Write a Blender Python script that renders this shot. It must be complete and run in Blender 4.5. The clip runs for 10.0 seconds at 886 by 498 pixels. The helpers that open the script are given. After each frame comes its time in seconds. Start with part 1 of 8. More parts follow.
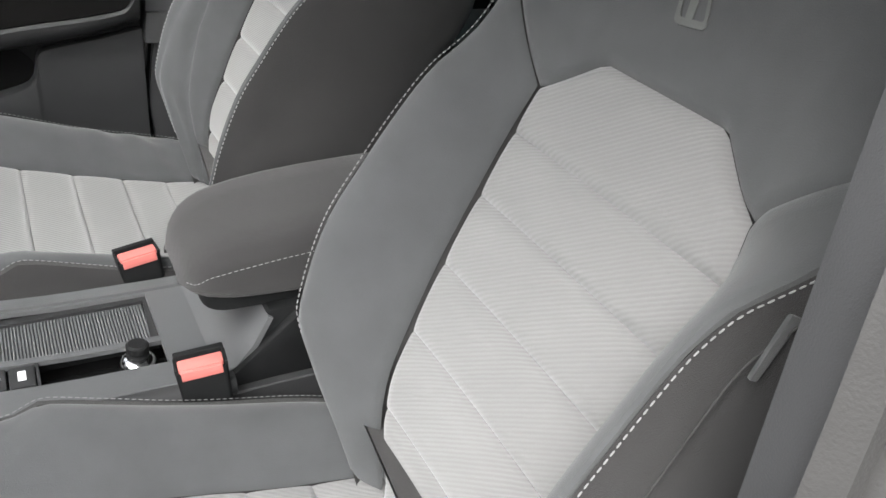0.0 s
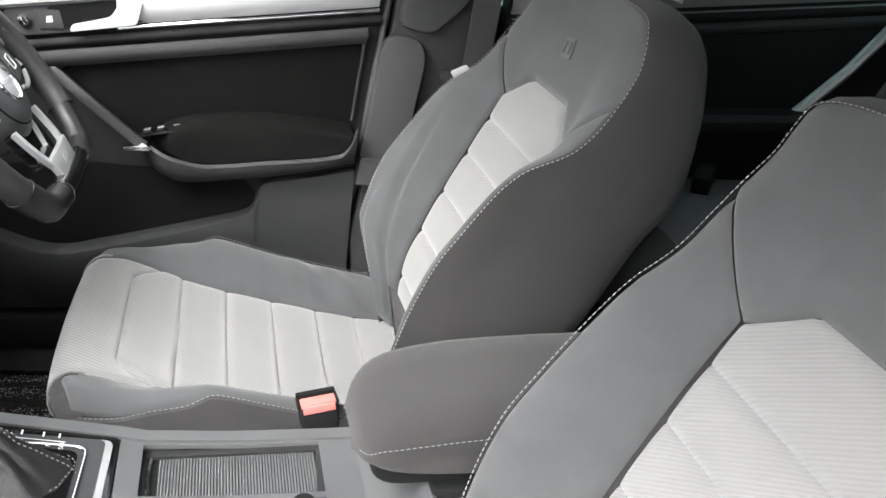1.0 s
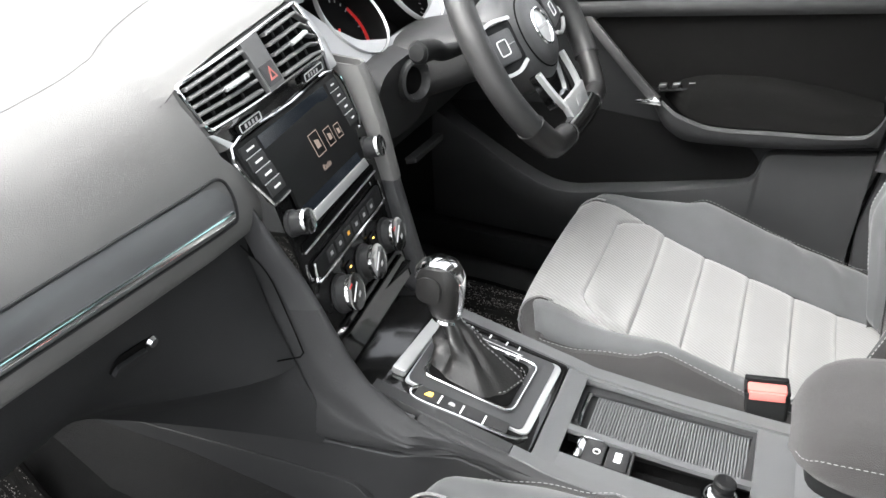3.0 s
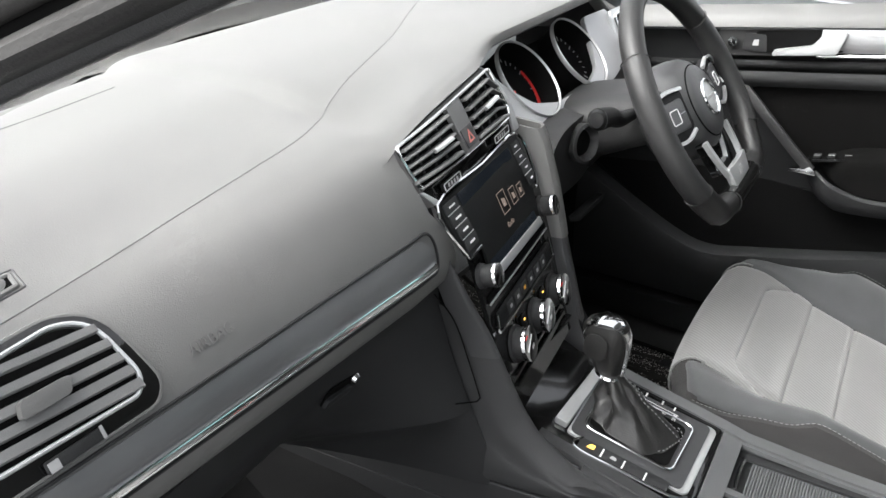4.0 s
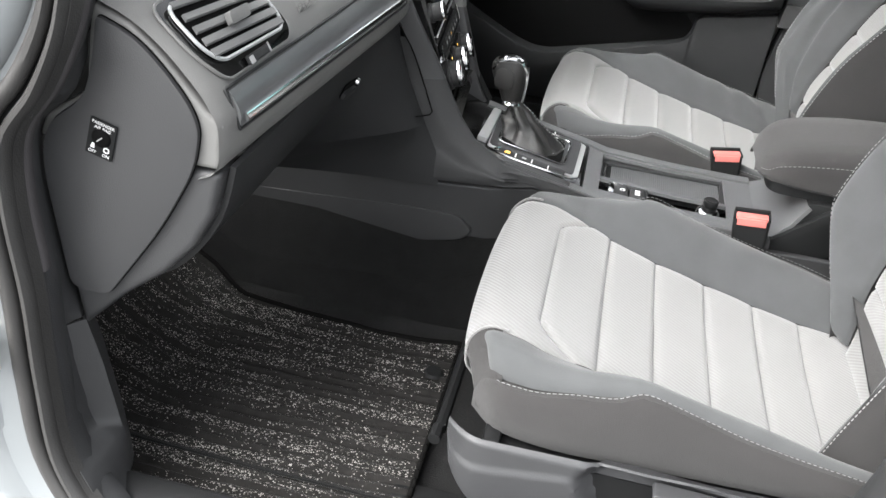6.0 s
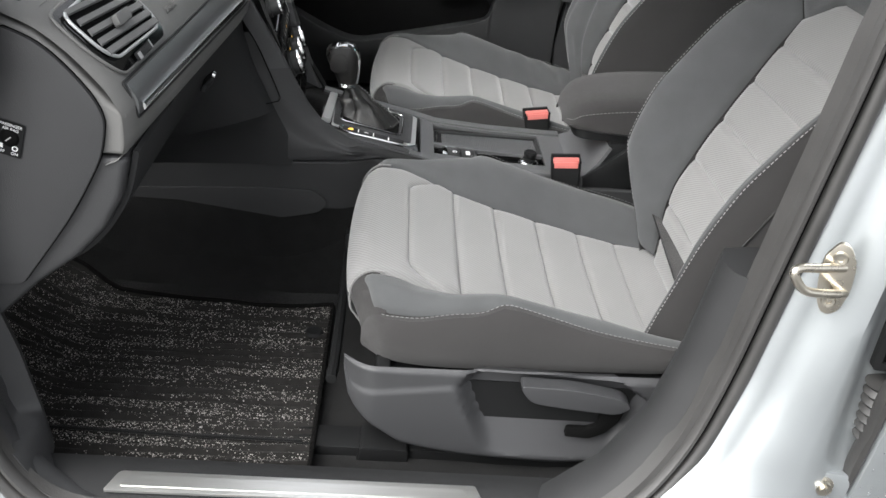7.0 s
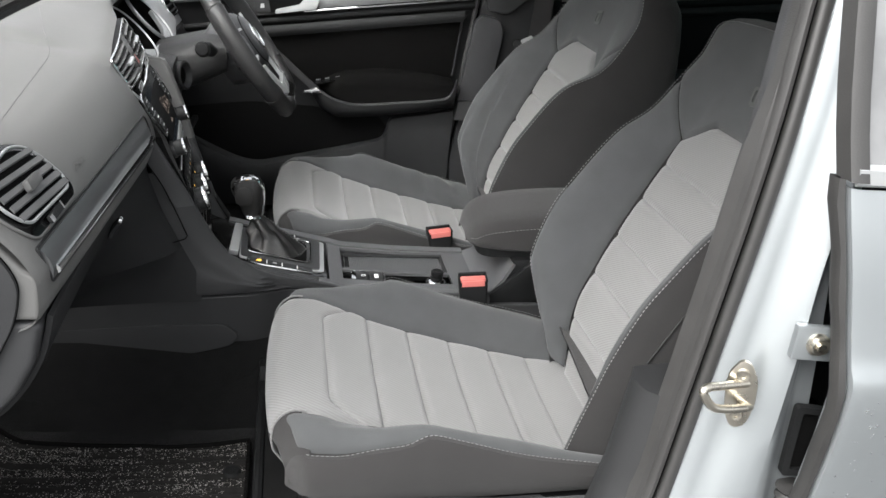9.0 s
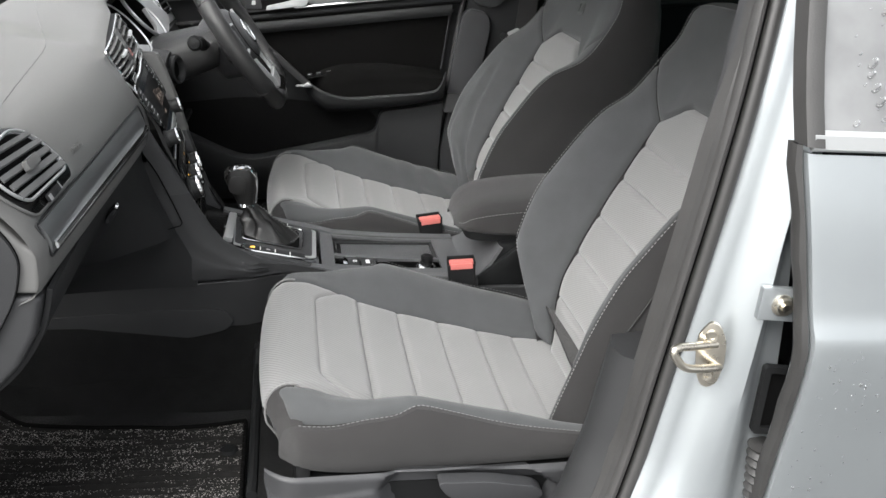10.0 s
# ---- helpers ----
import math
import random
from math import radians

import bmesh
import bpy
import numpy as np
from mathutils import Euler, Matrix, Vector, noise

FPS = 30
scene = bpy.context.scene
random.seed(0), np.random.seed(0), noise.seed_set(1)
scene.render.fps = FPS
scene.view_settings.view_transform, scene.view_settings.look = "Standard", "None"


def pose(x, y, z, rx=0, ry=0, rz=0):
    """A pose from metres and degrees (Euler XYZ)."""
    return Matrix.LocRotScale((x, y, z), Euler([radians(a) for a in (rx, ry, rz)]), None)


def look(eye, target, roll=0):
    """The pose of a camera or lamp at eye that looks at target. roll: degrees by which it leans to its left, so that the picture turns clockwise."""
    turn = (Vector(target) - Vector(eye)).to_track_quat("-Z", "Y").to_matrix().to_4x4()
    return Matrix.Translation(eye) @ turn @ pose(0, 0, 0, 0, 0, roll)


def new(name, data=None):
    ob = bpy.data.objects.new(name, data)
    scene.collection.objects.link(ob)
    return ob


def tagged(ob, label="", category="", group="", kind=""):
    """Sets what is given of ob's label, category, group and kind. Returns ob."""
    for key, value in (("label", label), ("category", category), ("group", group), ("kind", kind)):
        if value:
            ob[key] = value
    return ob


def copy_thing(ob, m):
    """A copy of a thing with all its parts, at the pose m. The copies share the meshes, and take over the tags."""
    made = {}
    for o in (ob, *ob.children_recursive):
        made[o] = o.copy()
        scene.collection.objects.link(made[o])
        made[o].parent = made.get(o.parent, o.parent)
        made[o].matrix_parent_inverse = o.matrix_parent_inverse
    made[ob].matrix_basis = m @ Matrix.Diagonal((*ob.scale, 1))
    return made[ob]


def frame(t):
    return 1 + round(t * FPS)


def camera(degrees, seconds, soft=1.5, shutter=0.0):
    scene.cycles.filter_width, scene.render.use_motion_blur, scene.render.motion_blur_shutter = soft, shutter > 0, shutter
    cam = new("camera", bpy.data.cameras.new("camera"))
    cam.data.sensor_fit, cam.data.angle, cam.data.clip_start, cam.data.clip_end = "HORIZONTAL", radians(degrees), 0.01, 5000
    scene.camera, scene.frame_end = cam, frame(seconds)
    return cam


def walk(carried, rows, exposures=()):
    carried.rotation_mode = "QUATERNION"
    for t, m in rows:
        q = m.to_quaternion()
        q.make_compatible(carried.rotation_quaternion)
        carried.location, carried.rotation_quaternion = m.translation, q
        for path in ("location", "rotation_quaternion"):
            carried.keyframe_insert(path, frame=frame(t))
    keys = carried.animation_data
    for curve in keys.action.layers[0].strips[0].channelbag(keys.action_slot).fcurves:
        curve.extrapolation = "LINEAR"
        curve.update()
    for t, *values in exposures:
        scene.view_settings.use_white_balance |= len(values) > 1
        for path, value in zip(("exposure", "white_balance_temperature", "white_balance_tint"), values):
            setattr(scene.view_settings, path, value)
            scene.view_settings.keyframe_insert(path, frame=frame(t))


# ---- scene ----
cam = camera(54.6, 10.0)
PATH = [
    (0, (0.381, -0.846, 1.121), (1.239, 0.654, 0.114), 6.0),
    (0.5, (0.352, -0.867, 1.177), (1.008, 0.771, 0.235), 4.5),
    (1, (0.373, -0.795, 1.205), (0.88, 0.95, 0.368), 7.5),
    (1.5, (0.432, -0.74, 1.234), (0.575, 1.05, 0.355), 7.7),
    (2, (0.444, -0.761, 1.202), (0.248, 1.003, 0.282), 6.3),
    (2.5, (0.441, -0.784, 1.188), (0.002, 0.888, 0.182), 4.6),
    (2.7, (0.433, -0.79, 1.19), (-0.094, 0.85, 0.174), 3.5),
    (3.8, (0.355, -0.826, 1.238), (-0.403, 0.769, 0.299), 2.6),
    (4, (0.336, -0.876, 1.241), (-0.479, 0.695, 0.309), 3.0),
    (4.5, (0.277, -1.029, 1.193), (-0.545, 0.549, 0.28), 4.2),
    (5, (0.281, -1.159, 1.163), (-0.416, 0.437, 0.18), 5.6),
    (5.5, (0.323, -1.211, 1.146), (-0.268, 0.38, 0.089), 6.9),
    (6, (0.248, -1.344, 1.141), (-0.018, 0.339, 0.094), 7.0),
    (6.2, (0.208, -1.423, 1.142), (0.066, 0.289, 0.117), 5.8),
    (7.3, (0.198, -1.524, 1.173), (0.37, 0.195, 0.166), 6.8),
    (7.5, (0.194, -1.527, 1.175), (0.367, 0.193, 0.17), 6.4),
    (8, (0.179, -1.523, 1.206), (0.401, 0.246, 0.301), 5.2),
    (8.5, (0.16, -1.522, 1.208), (0.512, 0.278, 0.411), 6.6),
    (9, (0.168, -1.516, 1.221), (0.543, 0.283, 0.43), 6.0),
    (9.5, (0.174, -1.548, 1.226), (0.548, 0.252, 0.441), 5.2),
    (10, (0.182, -1.574, 1.208), (0.556, 0.228, 0.423), 5.0),
]
EXPOSURE = [(0.0, 1.85), (0.5, 2.2), (1.0, 2.45), (2.0, 2.55), (2.7, 2.75), (4.0, 1.95), (4.5, 2.25), (5.1, 2.6), (5.6, 2.5), (6.2, 2.0), (7.4, 1.4), (8.0, 1.5), (9.0, 1.43), (10.0, 1.42)]
walk(cam, [(t, look(eye, target, roll)) for t, eye, target, roll in PATH], EXPOSURE)

# ---- world and light: a bright overcast day ----
world = bpy.data.worlds.new("overcast_sky")
scene.world = world
world.use_nodes = True
wn, wl = world.node_tree.nodes, world.node_tree.links
sky = wn.new("ShaderNodeTexSky")
sky.sky_type, sky.sun_disc = "NISHITA", False
sky.sun_elevation, sky.sun_rotation = radians(48), radians(230)
sky.dust_density, sky.air_density = 4.0, 1.0
pale = wn.new("ShaderNodeHueSaturation")
pale.inputs["Saturation"].default_value = 0.16
wl.new(sky.outputs[0], pale.inputs["Color"])
wl.new(pale.outputs[0], wn["Background"].inputs["Color"])
wn["Background"].inputs["Strength"].default_value = 0.16
sun = new("sun", bpy.data.lights.new("sun", "SUN"))
sun.data.energy, sun.data.angle, sun.data.color = 1.35, radians(60), (0.985, 1.0, 0.99)
sun.matrix_world = look((-1.8, -1.5, 2.6), (0, 0, 0))


# ---- materials ----
def material(name, color, rough=0.6, metal=0.0, spec=0.5, vary=0.12, scale=30.0, fine=0.0, fine_scale=600.0,
             coat=0.0, sheen=0.0, stretch=(1, 1, 1)):
    """A surface with broad colour variation, and fine relief of that strength and scale."""
    m = bpy.data.materials.new(name)
    m.use_nodes = True
    n, l = m.node_tree.nodes, m.node_tree.links
    b = n["Principled BSDF"]
    tc = n.new("ShaderNodeTexCoord")
    mp = n.new("ShaderNodeMapping")
    mp.inputs["Scale"].default_value = stretch
    l.new(tc.outputs["Object"], mp.inputs["Vector"])
    big = n.new("ShaderNodeTexNoise")
    big.inputs["Scale"].default_value, big.inputs["Detail"].default_value = scale, 5.0
    l.new(mp.outputs[0], big.inputs["Vector"])
    ramp = n.new("ShaderNodeMapRange")
    ramp.inputs["From Min"].default_value, ramp.inputs["From Max"].default_value = 0.25, 0.75
    ramp.inputs["To Min"].default_value, ramp.inputs["To Max"].default_value = 1 - vary, 1 + vary
    l.new(big.outputs["Fac"], ramp.inputs["Value"])
    mix = n.new("ShaderNodeVectorMath")
    mix.operation = "SCALE"
    mix.inputs[0].default_value = color[:3]
    l.new(ramp.outputs[0], mix.inputs["Scale"])
    l.new(mix.outputs[0], b.inputs["Base Color"])
    rr = n.new("ShaderNodeMapRange")
    rr.inputs["To Min"].default_value, rr.inputs["To Max"].default_value = max(0.02, rough - 0.06), min(1, rough + 0.06)
    l.new(big.outputs["Fac"], rr.inputs["Value"])
    l.new(rr.outputs[0], b.inputs["Roughness"])
    b.inputs["Metallic"].default_value = metal
    b.inputs["Specular IOR Level"].default_value = spec
    b.inputs["Coat Weight"].default_value = coat
    b.inputs["Coat Roughness"].default_value = 0.05
    b.inputs["Sheen Weight"].default_value = sheen
    b.inputs["Sheen Roughness"].default_value = 0.6
    if fine:
        tex = n.new("ShaderNodeTexNoise")
        tex.inputs["Scale"].default_value, tex.inputs["Detail"].default_value = fine_scale, 3.0
        l.new(mp.outputs[0], tex.inputs["Vector"])
        bump = n.new("ShaderNodeBump")
        bump.inputs["Strength"].default_value, bump.inputs["Distance"].default_value = fine, 0.0015
        l.new(tex.outputs["Fac"], bump.inputs["Height"])
        l.new(bump.outputs[0], b.inputs["Normal"])
    return m


def ribbed(name, color, dark, pitch, axis, rough=0.95, wobble=0.4, strength=0.5, spec=0.2, sheen=0.3):
    """A woven or ribbed surface: ribs across the axis, broken up by a finer weave."""
    m = material(name, color, rough, 0, spec, 0.06, 14, 0, 1, 0, sheen)
    n, l = m.node_tree.nodes, m.node_tree.links
    b = n["Principled BSDF"]
    tc = n["Texture Coordinate"]
    dot = n.new("ShaderNodeVectorMath")
    dot.operation = "DOT_PRODUCT"
    v = Vector(axis).normalized()
    dot.inputs[1].default_value = v * (2 * math.pi / pitch)
    l.new(tc.outputs["Object"], dot.inputs[0])
    jit = n.new("ShaderNodeTexNoise")
    jit.inputs["Scale"].default_value = 250.0
    l.new(tc.outputs["Object"], jit.inputs["Vector"])
    add = n.new("ShaderNodeMath")
    add.operation = "MULTIPLY_ADD"
    l.new(jit.outputs["Fac"], add.inputs[0])
    add.inputs[1].default_value = wobble * 6
    l.new(dot.outputs["Value"], add.inputs[2])
    sine = n.new("ShaderNodeMath")
    sine.operation = "SINE"
    l.new(add.outputs[0], sine.inputs[0])
    rng = n.new("ShaderNodeMapRange")
    rng.inputs["From Min"].default_value = -1
    l.new(sine.outputs[0], rng.inputs["Value"])
    mixc = n.new("ShaderNodeMix")
    mixc.data_type = "RGBA"
    mixc.inputs["A"].default_value = (*dark[:3], 1)
    l.new(rng.outputs[0], mixc.inputs["Factor"])
    l.new(n["Vector Math"].outputs[0], mixc.inputs["B"])
    l.new(mixc.outputs["Result"], b.inputs["Base Color"])
    bump = n.new("ShaderNodeBump")
    bump.inputs["Strength"].default_value, bump.inputs["Distance"].default_value = strength, 0.001
    l.new(rng.outputs[0], bump.inputs["Height"])
    l.new(bump.outputs[0], b.inputs["Normal"])
    return m


def g(v, t=0.0):
    """A grey; t above nought makes it warmer."""
    return (v * (1 + t), v, v * (1 - t))


LIGHT_CLOTH = ribbed("light_grey_ribbed_cloth", (0.180, 0.178, 0.176), (0.157, 0.155, 0.153), 0.0040, (0.45, 0.6, 0.66), 0.95, 0.22, 0.30)
BADGE_SUEDE = material("pressed_suede", (0.100, 0.104, 0.100), 0.9, 0, 0.3, 0.15, 60, 0.2, 900, 0, 0.1)
SUEDE = material("grey_suede_cloth", (0.058, 0.0602, 0.0615), 0.97, 0, 0.25, 0.11, 22, 0.25, 900, 0, 0.18)
DOOR_GREY = material("grained_door_plastic", (0.034, 0.0345, 0.035), 0.5, 0, 0.35, 0.06, 12, 0.25, 900)
# Near-black because the far side's shade is put into the cloth colour.
DOOR_CLOTH = material("door_cloth_with_shade", g(0.0055, 0.03), 0.97, 0, 0.04, 0.10, 18, 0.5, 1100)
DARK_CLOTH = material("dark_woven_cloth", (0.028, 0.0268, 0.0265), 0.95, 0, 0.25, 0.10, 18, 0.55, 1100, 0, 0.12)
THREAD = material("pale_thread", g(0.22), 0.8, vary=0.05)
DARK_THREAD = material("dark_thread", g(0.03), 0.8, vary=0.05)
# Grey lifted above the dash's own tone to hold the windscreen light.
SOFT_DASH = material("soft_grained_dash_lit", (0.138, 0.137, 0.133), 0.46, 0, 0.5, 0.07, 9, 0.22, 900)
PILLAR_TRIM = material("plum_grey_pillar_trim", (0.060, 0.056, 0.058), 0.6, 0, 0.4, 0.08, 12, 0.25, 800)
SEAT_PLASTIC = material("grained_seat_cover_plastic", (0.040, 0.0405, 0.0425), 0.42, 0, 0.4, 0.06, 12, 0.25, 900)
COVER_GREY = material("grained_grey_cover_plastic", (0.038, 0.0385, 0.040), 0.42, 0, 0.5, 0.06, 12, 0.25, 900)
# Paler than the console side: light from above is put into the colour.
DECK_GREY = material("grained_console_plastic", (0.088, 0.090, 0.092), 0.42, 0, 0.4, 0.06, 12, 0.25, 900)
VENT_GREY = material("grey_vent_slat_plastic", (0.145, 0.145, 0.144), 0.5, 0, 0.45, 0.06, 12, 0.2, 900)
# Lit copy of the charcoal plastic, with the sky's sheen in its grey.
CONSOLE_GREY = material("charcoal_plastic_lit_copy", (0.033, 0.0334, 0.0342), 0.5, 0, 0.3, 0.08, 12, 0.3, 900)
# Charcoal lowered so that its colour holds shade low in the cabin.
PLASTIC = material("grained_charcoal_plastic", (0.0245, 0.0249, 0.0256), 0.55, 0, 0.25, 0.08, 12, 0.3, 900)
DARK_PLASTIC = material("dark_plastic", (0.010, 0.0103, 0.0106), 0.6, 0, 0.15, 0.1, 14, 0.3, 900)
# For small black parts, and for shade painted into recesses and mouths.
BLACK_HOLE = material("black_parts_and_recess_shade", g(0.004), 0.85, 0, 0.08, vary=0.1)
PIANO = material("gloss_black_panel", g(0.006), 0.08, 0, 0.5, 0.05, 6, coat=0.5)
SATIN = material("satin_silver_trim", (0.52, 0.53, 0.53), 0.36, 0.6, 0.5, 0.05, 20)
FASCIA = material("matt_silver_fascia", (0.36, 0.365, 0.37), 0.45, 0.4, 0.5, 0.06, 20)
CHROME = material("bright_chrome", (0.82, 0.83, 0.83), 0.10, 1.0, 0.5, 0.03, 10)
DECOR = material("patterned_grey_decor", (0.125, 0.128, 0.130), 0.38, 0.15, 0.5, 0.25, 26, coat=0.2, stretch=(1, 0.25, 1))
PAINT = material("silver_metallic_paint", (0.355, 0.378, 0.389), 0.34, 0.6, 0.5, 0.04, 7, 0.03, 1800, coat=0.8)
RUBBER = material("black_rubber_seal", g(0.034, 0.03), 0.5, 0, 0.5, 0.12, 25, 0.2, 500)
CARPET = material("black_carpet", g(0.006), 1.0, 0, 0.04, 0.3, 40, 0.9, 700, 0, 0.1)
LEATHER = material("black_leather", g(0.011, 0.03), 0.44, 0, 0.5, 0.12, 20, 0.25, 500)
PERFORATED = material("perforated_black_leather", g(0.018), 0.45, 0, 0.5, 0.12, 300, 0.35, 900)
RED = material("red_buckle_plastic", (0.52, 0.15, 0.13), 0.4, 0, 0.5, 0.05, 20)
STEEL = material("zinc_plated_steel", (0.62, 0.58, 0.50), 0.28, 1.0, 0.5, 0.12, 40)
ALU = material("brushed_aluminium", (0.72, 0.72, 0.70), 0.32, 0.9, 0.5, 0.06, 30, 0.15, 300, stretch=(0.05, 1, 1))
WHITE_MARK = material("pale_print", g(0.75), 0.6, vary=0.03)
GREY_MARK = material("grey_print", g(0.35), 0.6, vary=0.03)
AMBER_MARK = material("amber_print", (0.85, 0.42, 0.05), 0.5, vary=0.03)
RED_MARK = material("red_print", (0.7, 0.03, 0.03), 0.5, vary=0.03)
HEADLINER = material("pale_headliner_cloth", g(0.55), 0.95, 0, 0.2, 0.05, 20, 0.3, 700)
ASPHALT = material("wet_asphalt", g(0.055), 0.55, 0, 0.5, 0.35, 6, 0.8, 160)
SHROUD = material("column_shroud_plastic", g(0.024), 0.5, 0, 0.3, 0.08, 12, 0.3, 900)
HUB_GREY = material("airbag_cover_plastic", (0.046, 0.0465, 0.048), 0.42, 0, 0.4, 0.06, 12, 0.25, 900)


def flecked():
    """Black ribbed mat cloth with white flecks."""
    m = material("black_mat_with_white_flecks", g(0.014, 0.06), 0.95, 0, 0.06, 0.3, 60, 0.9, 500, 0, 0.05)
    n, l = m.node_tree.nodes, m.node_tree.links
    b = n["Principled BSDF"]
    tc = n["Texture Coordinate"]
    mp = n.new("ShaderNodeMapping")
    mp.inputs["Scale"].default_value = (1.0, 1.5, 1.0)
    l.new(tc.outputs["Object"], mp.inputs["Vector"])
    fl = n.new("ShaderNodeTexVoronoi")
    fl.inputs["Scale"].default_value = 420.0
    l.new(mp.outputs[0], fl.inputs["Vector"])
    pick = n.new("ShaderNodeSeparateColor")
    l.new(fl.outputs["Color"], pick.inputs[0])
    band = n.new("ShaderNodeTexNoise")
    band.inputs["Scale"].default_value, band.inputs["Detail"].default_value = 26.0, 2.0
    bm_ = n.new("ShaderNodeMapping")
    bm_.inputs["Scale"].default_value = (0.12, 2.7, 0.12)
    l.new(tc.outputs["Object"], bm_.inputs["Vector"])
    l.new(bm_.outputs[0], band.inputs["Vector"])
    thr = n.new("ShaderNodeMapRange")
    thr.inputs["From Min"].default_value, thr.inputs["From Max"].default_value = 0.43, 0.60
    thr.inputs["To Min"].default_value, thr.inputs["To Max"].default_value = 0.985, 0.45
    l.new(band.outputs["Fac"], thr.inputs["Value"])
    cmp = n.new("ShaderNodeMath")
    cmp.operation = "GREATER_THAN"
    l.new(pick.outputs[0], cmp.inputs[0])
    l.new(thr.outputs[0], cmp.inputs[1])
    near = n.new("ShaderNodeMath")
    near.operation = "LESS_THAN"
    near.inputs[1].default_value = 0.46
    l.new(fl.outputs["Distance"], near.inputs[0])
    both = n.new("ShaderNodeMath")
    both.operation = "MULTIPLY"
    l.new(cmp.outputs[0], both.inputs[0])
    l.new(near.outputs[0], both.inputs[1])
    shade = n.new("ShaderNodeMix")
    shade.data_type = "RGBA"
    shade.inputs["A"].default_value, shade.inputs["B"].default_value = (0.10, 0.095, 0.088, 1), (0.34, 0.325, 0.31, 1)
    l.new(pick.outputs[1], shade.inputs["Factor"])
    mix = n.new("ShaderNodeMix")
    mix.data_type = "RGBA"
    l.new(both.outputs[0], mix.inputs["Factor"])
    l.new(n["Vector Math"].outputs[0], mix.inputs["A"])
    l.new(shade.outputs["Result"], mix.inputs["B"])
    l.new(mix.outputs["Result"], b.inputs["Base Color"])
    return m


MAT_CLOTH = flecked()


def glass(name, tint=(1, 1, 1)):
    m = bpy.data.materials.new(name)
    m.use_nodes = True
    n, l = m.node_tree.nodes, m.node_tree.links
    b = n["Principled BSDF"]
    b.inputs["Base Color"].default_value = (*tint, 1)
    b.inputs["Roughness"].default_value = 0.02
    b.inputs["Transmission Weight"].default_value = 1.0
    b.inputs["IOR"].default_value = 1.45
    return m


GLASS = glass("clear_glass")
def tinted_pane(name, tint):
    """Privacy glass: lets part of the daylight through and mirrors a little of it."""
    m = bpy.data.materials.new(name)
    m.use_nodes = True
    n, l = m.node_tree.nodes, m.node_tree.links
    clear = n.new("ShaderNodeBsdfTransparent")
    clear.inputs["Color"].default_value = (*tint, 1)
    gloss = n.new("ShaderNodeBsdfGlossy")
    gloss.inputs["Roughness"].default_value = 0.04
    both = n.new("ShaderNodeMixShader")
    both.inputs[0].default_value = 0.06
    l.new(clear.outputs[0], both.inputs[1])
    l.new(gloss.outputs[0], both.inputs[2])
    l.new(both.outputs[0], n["Material Output"].inputs["Surface"])
    return m


PRIVACY = tinted_pane("teal_privacy_glass", (0.55, 0.70, 0.69))
# Opaque pane: its blotchy grey base stands in for the mirrored sky.
SKY_GREY_GLASS = material("wet_glass_painted_sky_grey", (0.190, 0.192, 0.192), 0.12, 0, 0.6, 0.45, 7, 0, 1, coat=0.8)


def glow(name, color, strength):
    m = bpy.data.materials.new(name)
    m.use_nodes = True
    b = m.node_tree.nodes["Principled BSDF"]
    b.inputs["Base Color"].default_value = (0, 0, 0, 1)
    b.inputs["Roughness"].default_value = 0.15
    b.inputs["Emission Color"].default_value = (*color, 1)
    b.inputs["Emission Strength"].default_value = strength
    return m


SCREEN = glow("lit_display_navy", (0.10, 0.13, 0.17), 0.025)
SCREEN_MARK = glow("lit_display_marks", (0.9, 0.72, 0.62), 0.08)
AMBER_LAMP = glow("amber_indicator", (1.0, 0.55, 0.1), 0.9)


# ---- building helpers ----
def curve(xs, ys):
    """A smooth function through points, flat where they turn."""
    xs, ys = np.array(xs, float), np.array(ys, float)
    h, d = np.diff(xs), np.diff(ys) / np.diff(xs)
    m = np.zeros(len(xs))
    for i in range(1, len(xs) - 1):
        if d[i - 1] * d[i] > 0:
            m[i] = 2 * d[i - 1] * d[i] / (d[i - 1] + d[i])
    m[0], m[-1] = d[0], d[-1]

    def f(x):
        x = min(max(x, xs[0]), xs[-1])
        i = min(max(int(np.searchsorted(xs, x)) - 1, 0), len(h) - 1)
        t = (x - xs[i]) / h[i]
        return float((1 + 2 * t) * (1 - t) ** 2 * ys[i] + t * (1 - t) ** 2 * h[i] * m[i]
                     + t * t * (3 - 2 * t) * ys[i + 1] + t * t * (t - 1) * h[i] * m[i + 1])
    return f


def smooth_path(points, n=8, closed=False):
    """Catmull-Rom through 3D points."""
    p = [Vector(q) for q in points]
    out = []
    m = len(p)
    for i in range(m if closed else m - 1):
        a, b, c, d = ((p[(i - 1) % m], p[i], p[(i + 1) % m], p[(i + 2) % m]) if closed else
                      (p[max(i - 1, 0)], p[i], p[i + 1], p[min(i + 2, m - 1)]))
        for k in range(n):
            t = k / n
            out.append(0.5 * (2 * b + (c - a) * t + (2 * a - 5 * b + 4 * c - d) * t * t + (3 * b - a - 3 * c + d) * t ** 3))
    if not closed:
        out.append(p[-1])
    return out


def thing(name, at, label="", category="", group="", kind=""):
    ob = new(name)
    ob.location = at
    ob.empty_display_size = 0.05
    return tagged(ob, label, category, group, kind)


def ancestry(ob):
    """Where a parent stands: things are Empties at their base, parts lie in world coordinates."""
    return Matrix.Translation(ob.location) if ob.type == "EMPTY" else Matrix.Identity(4)


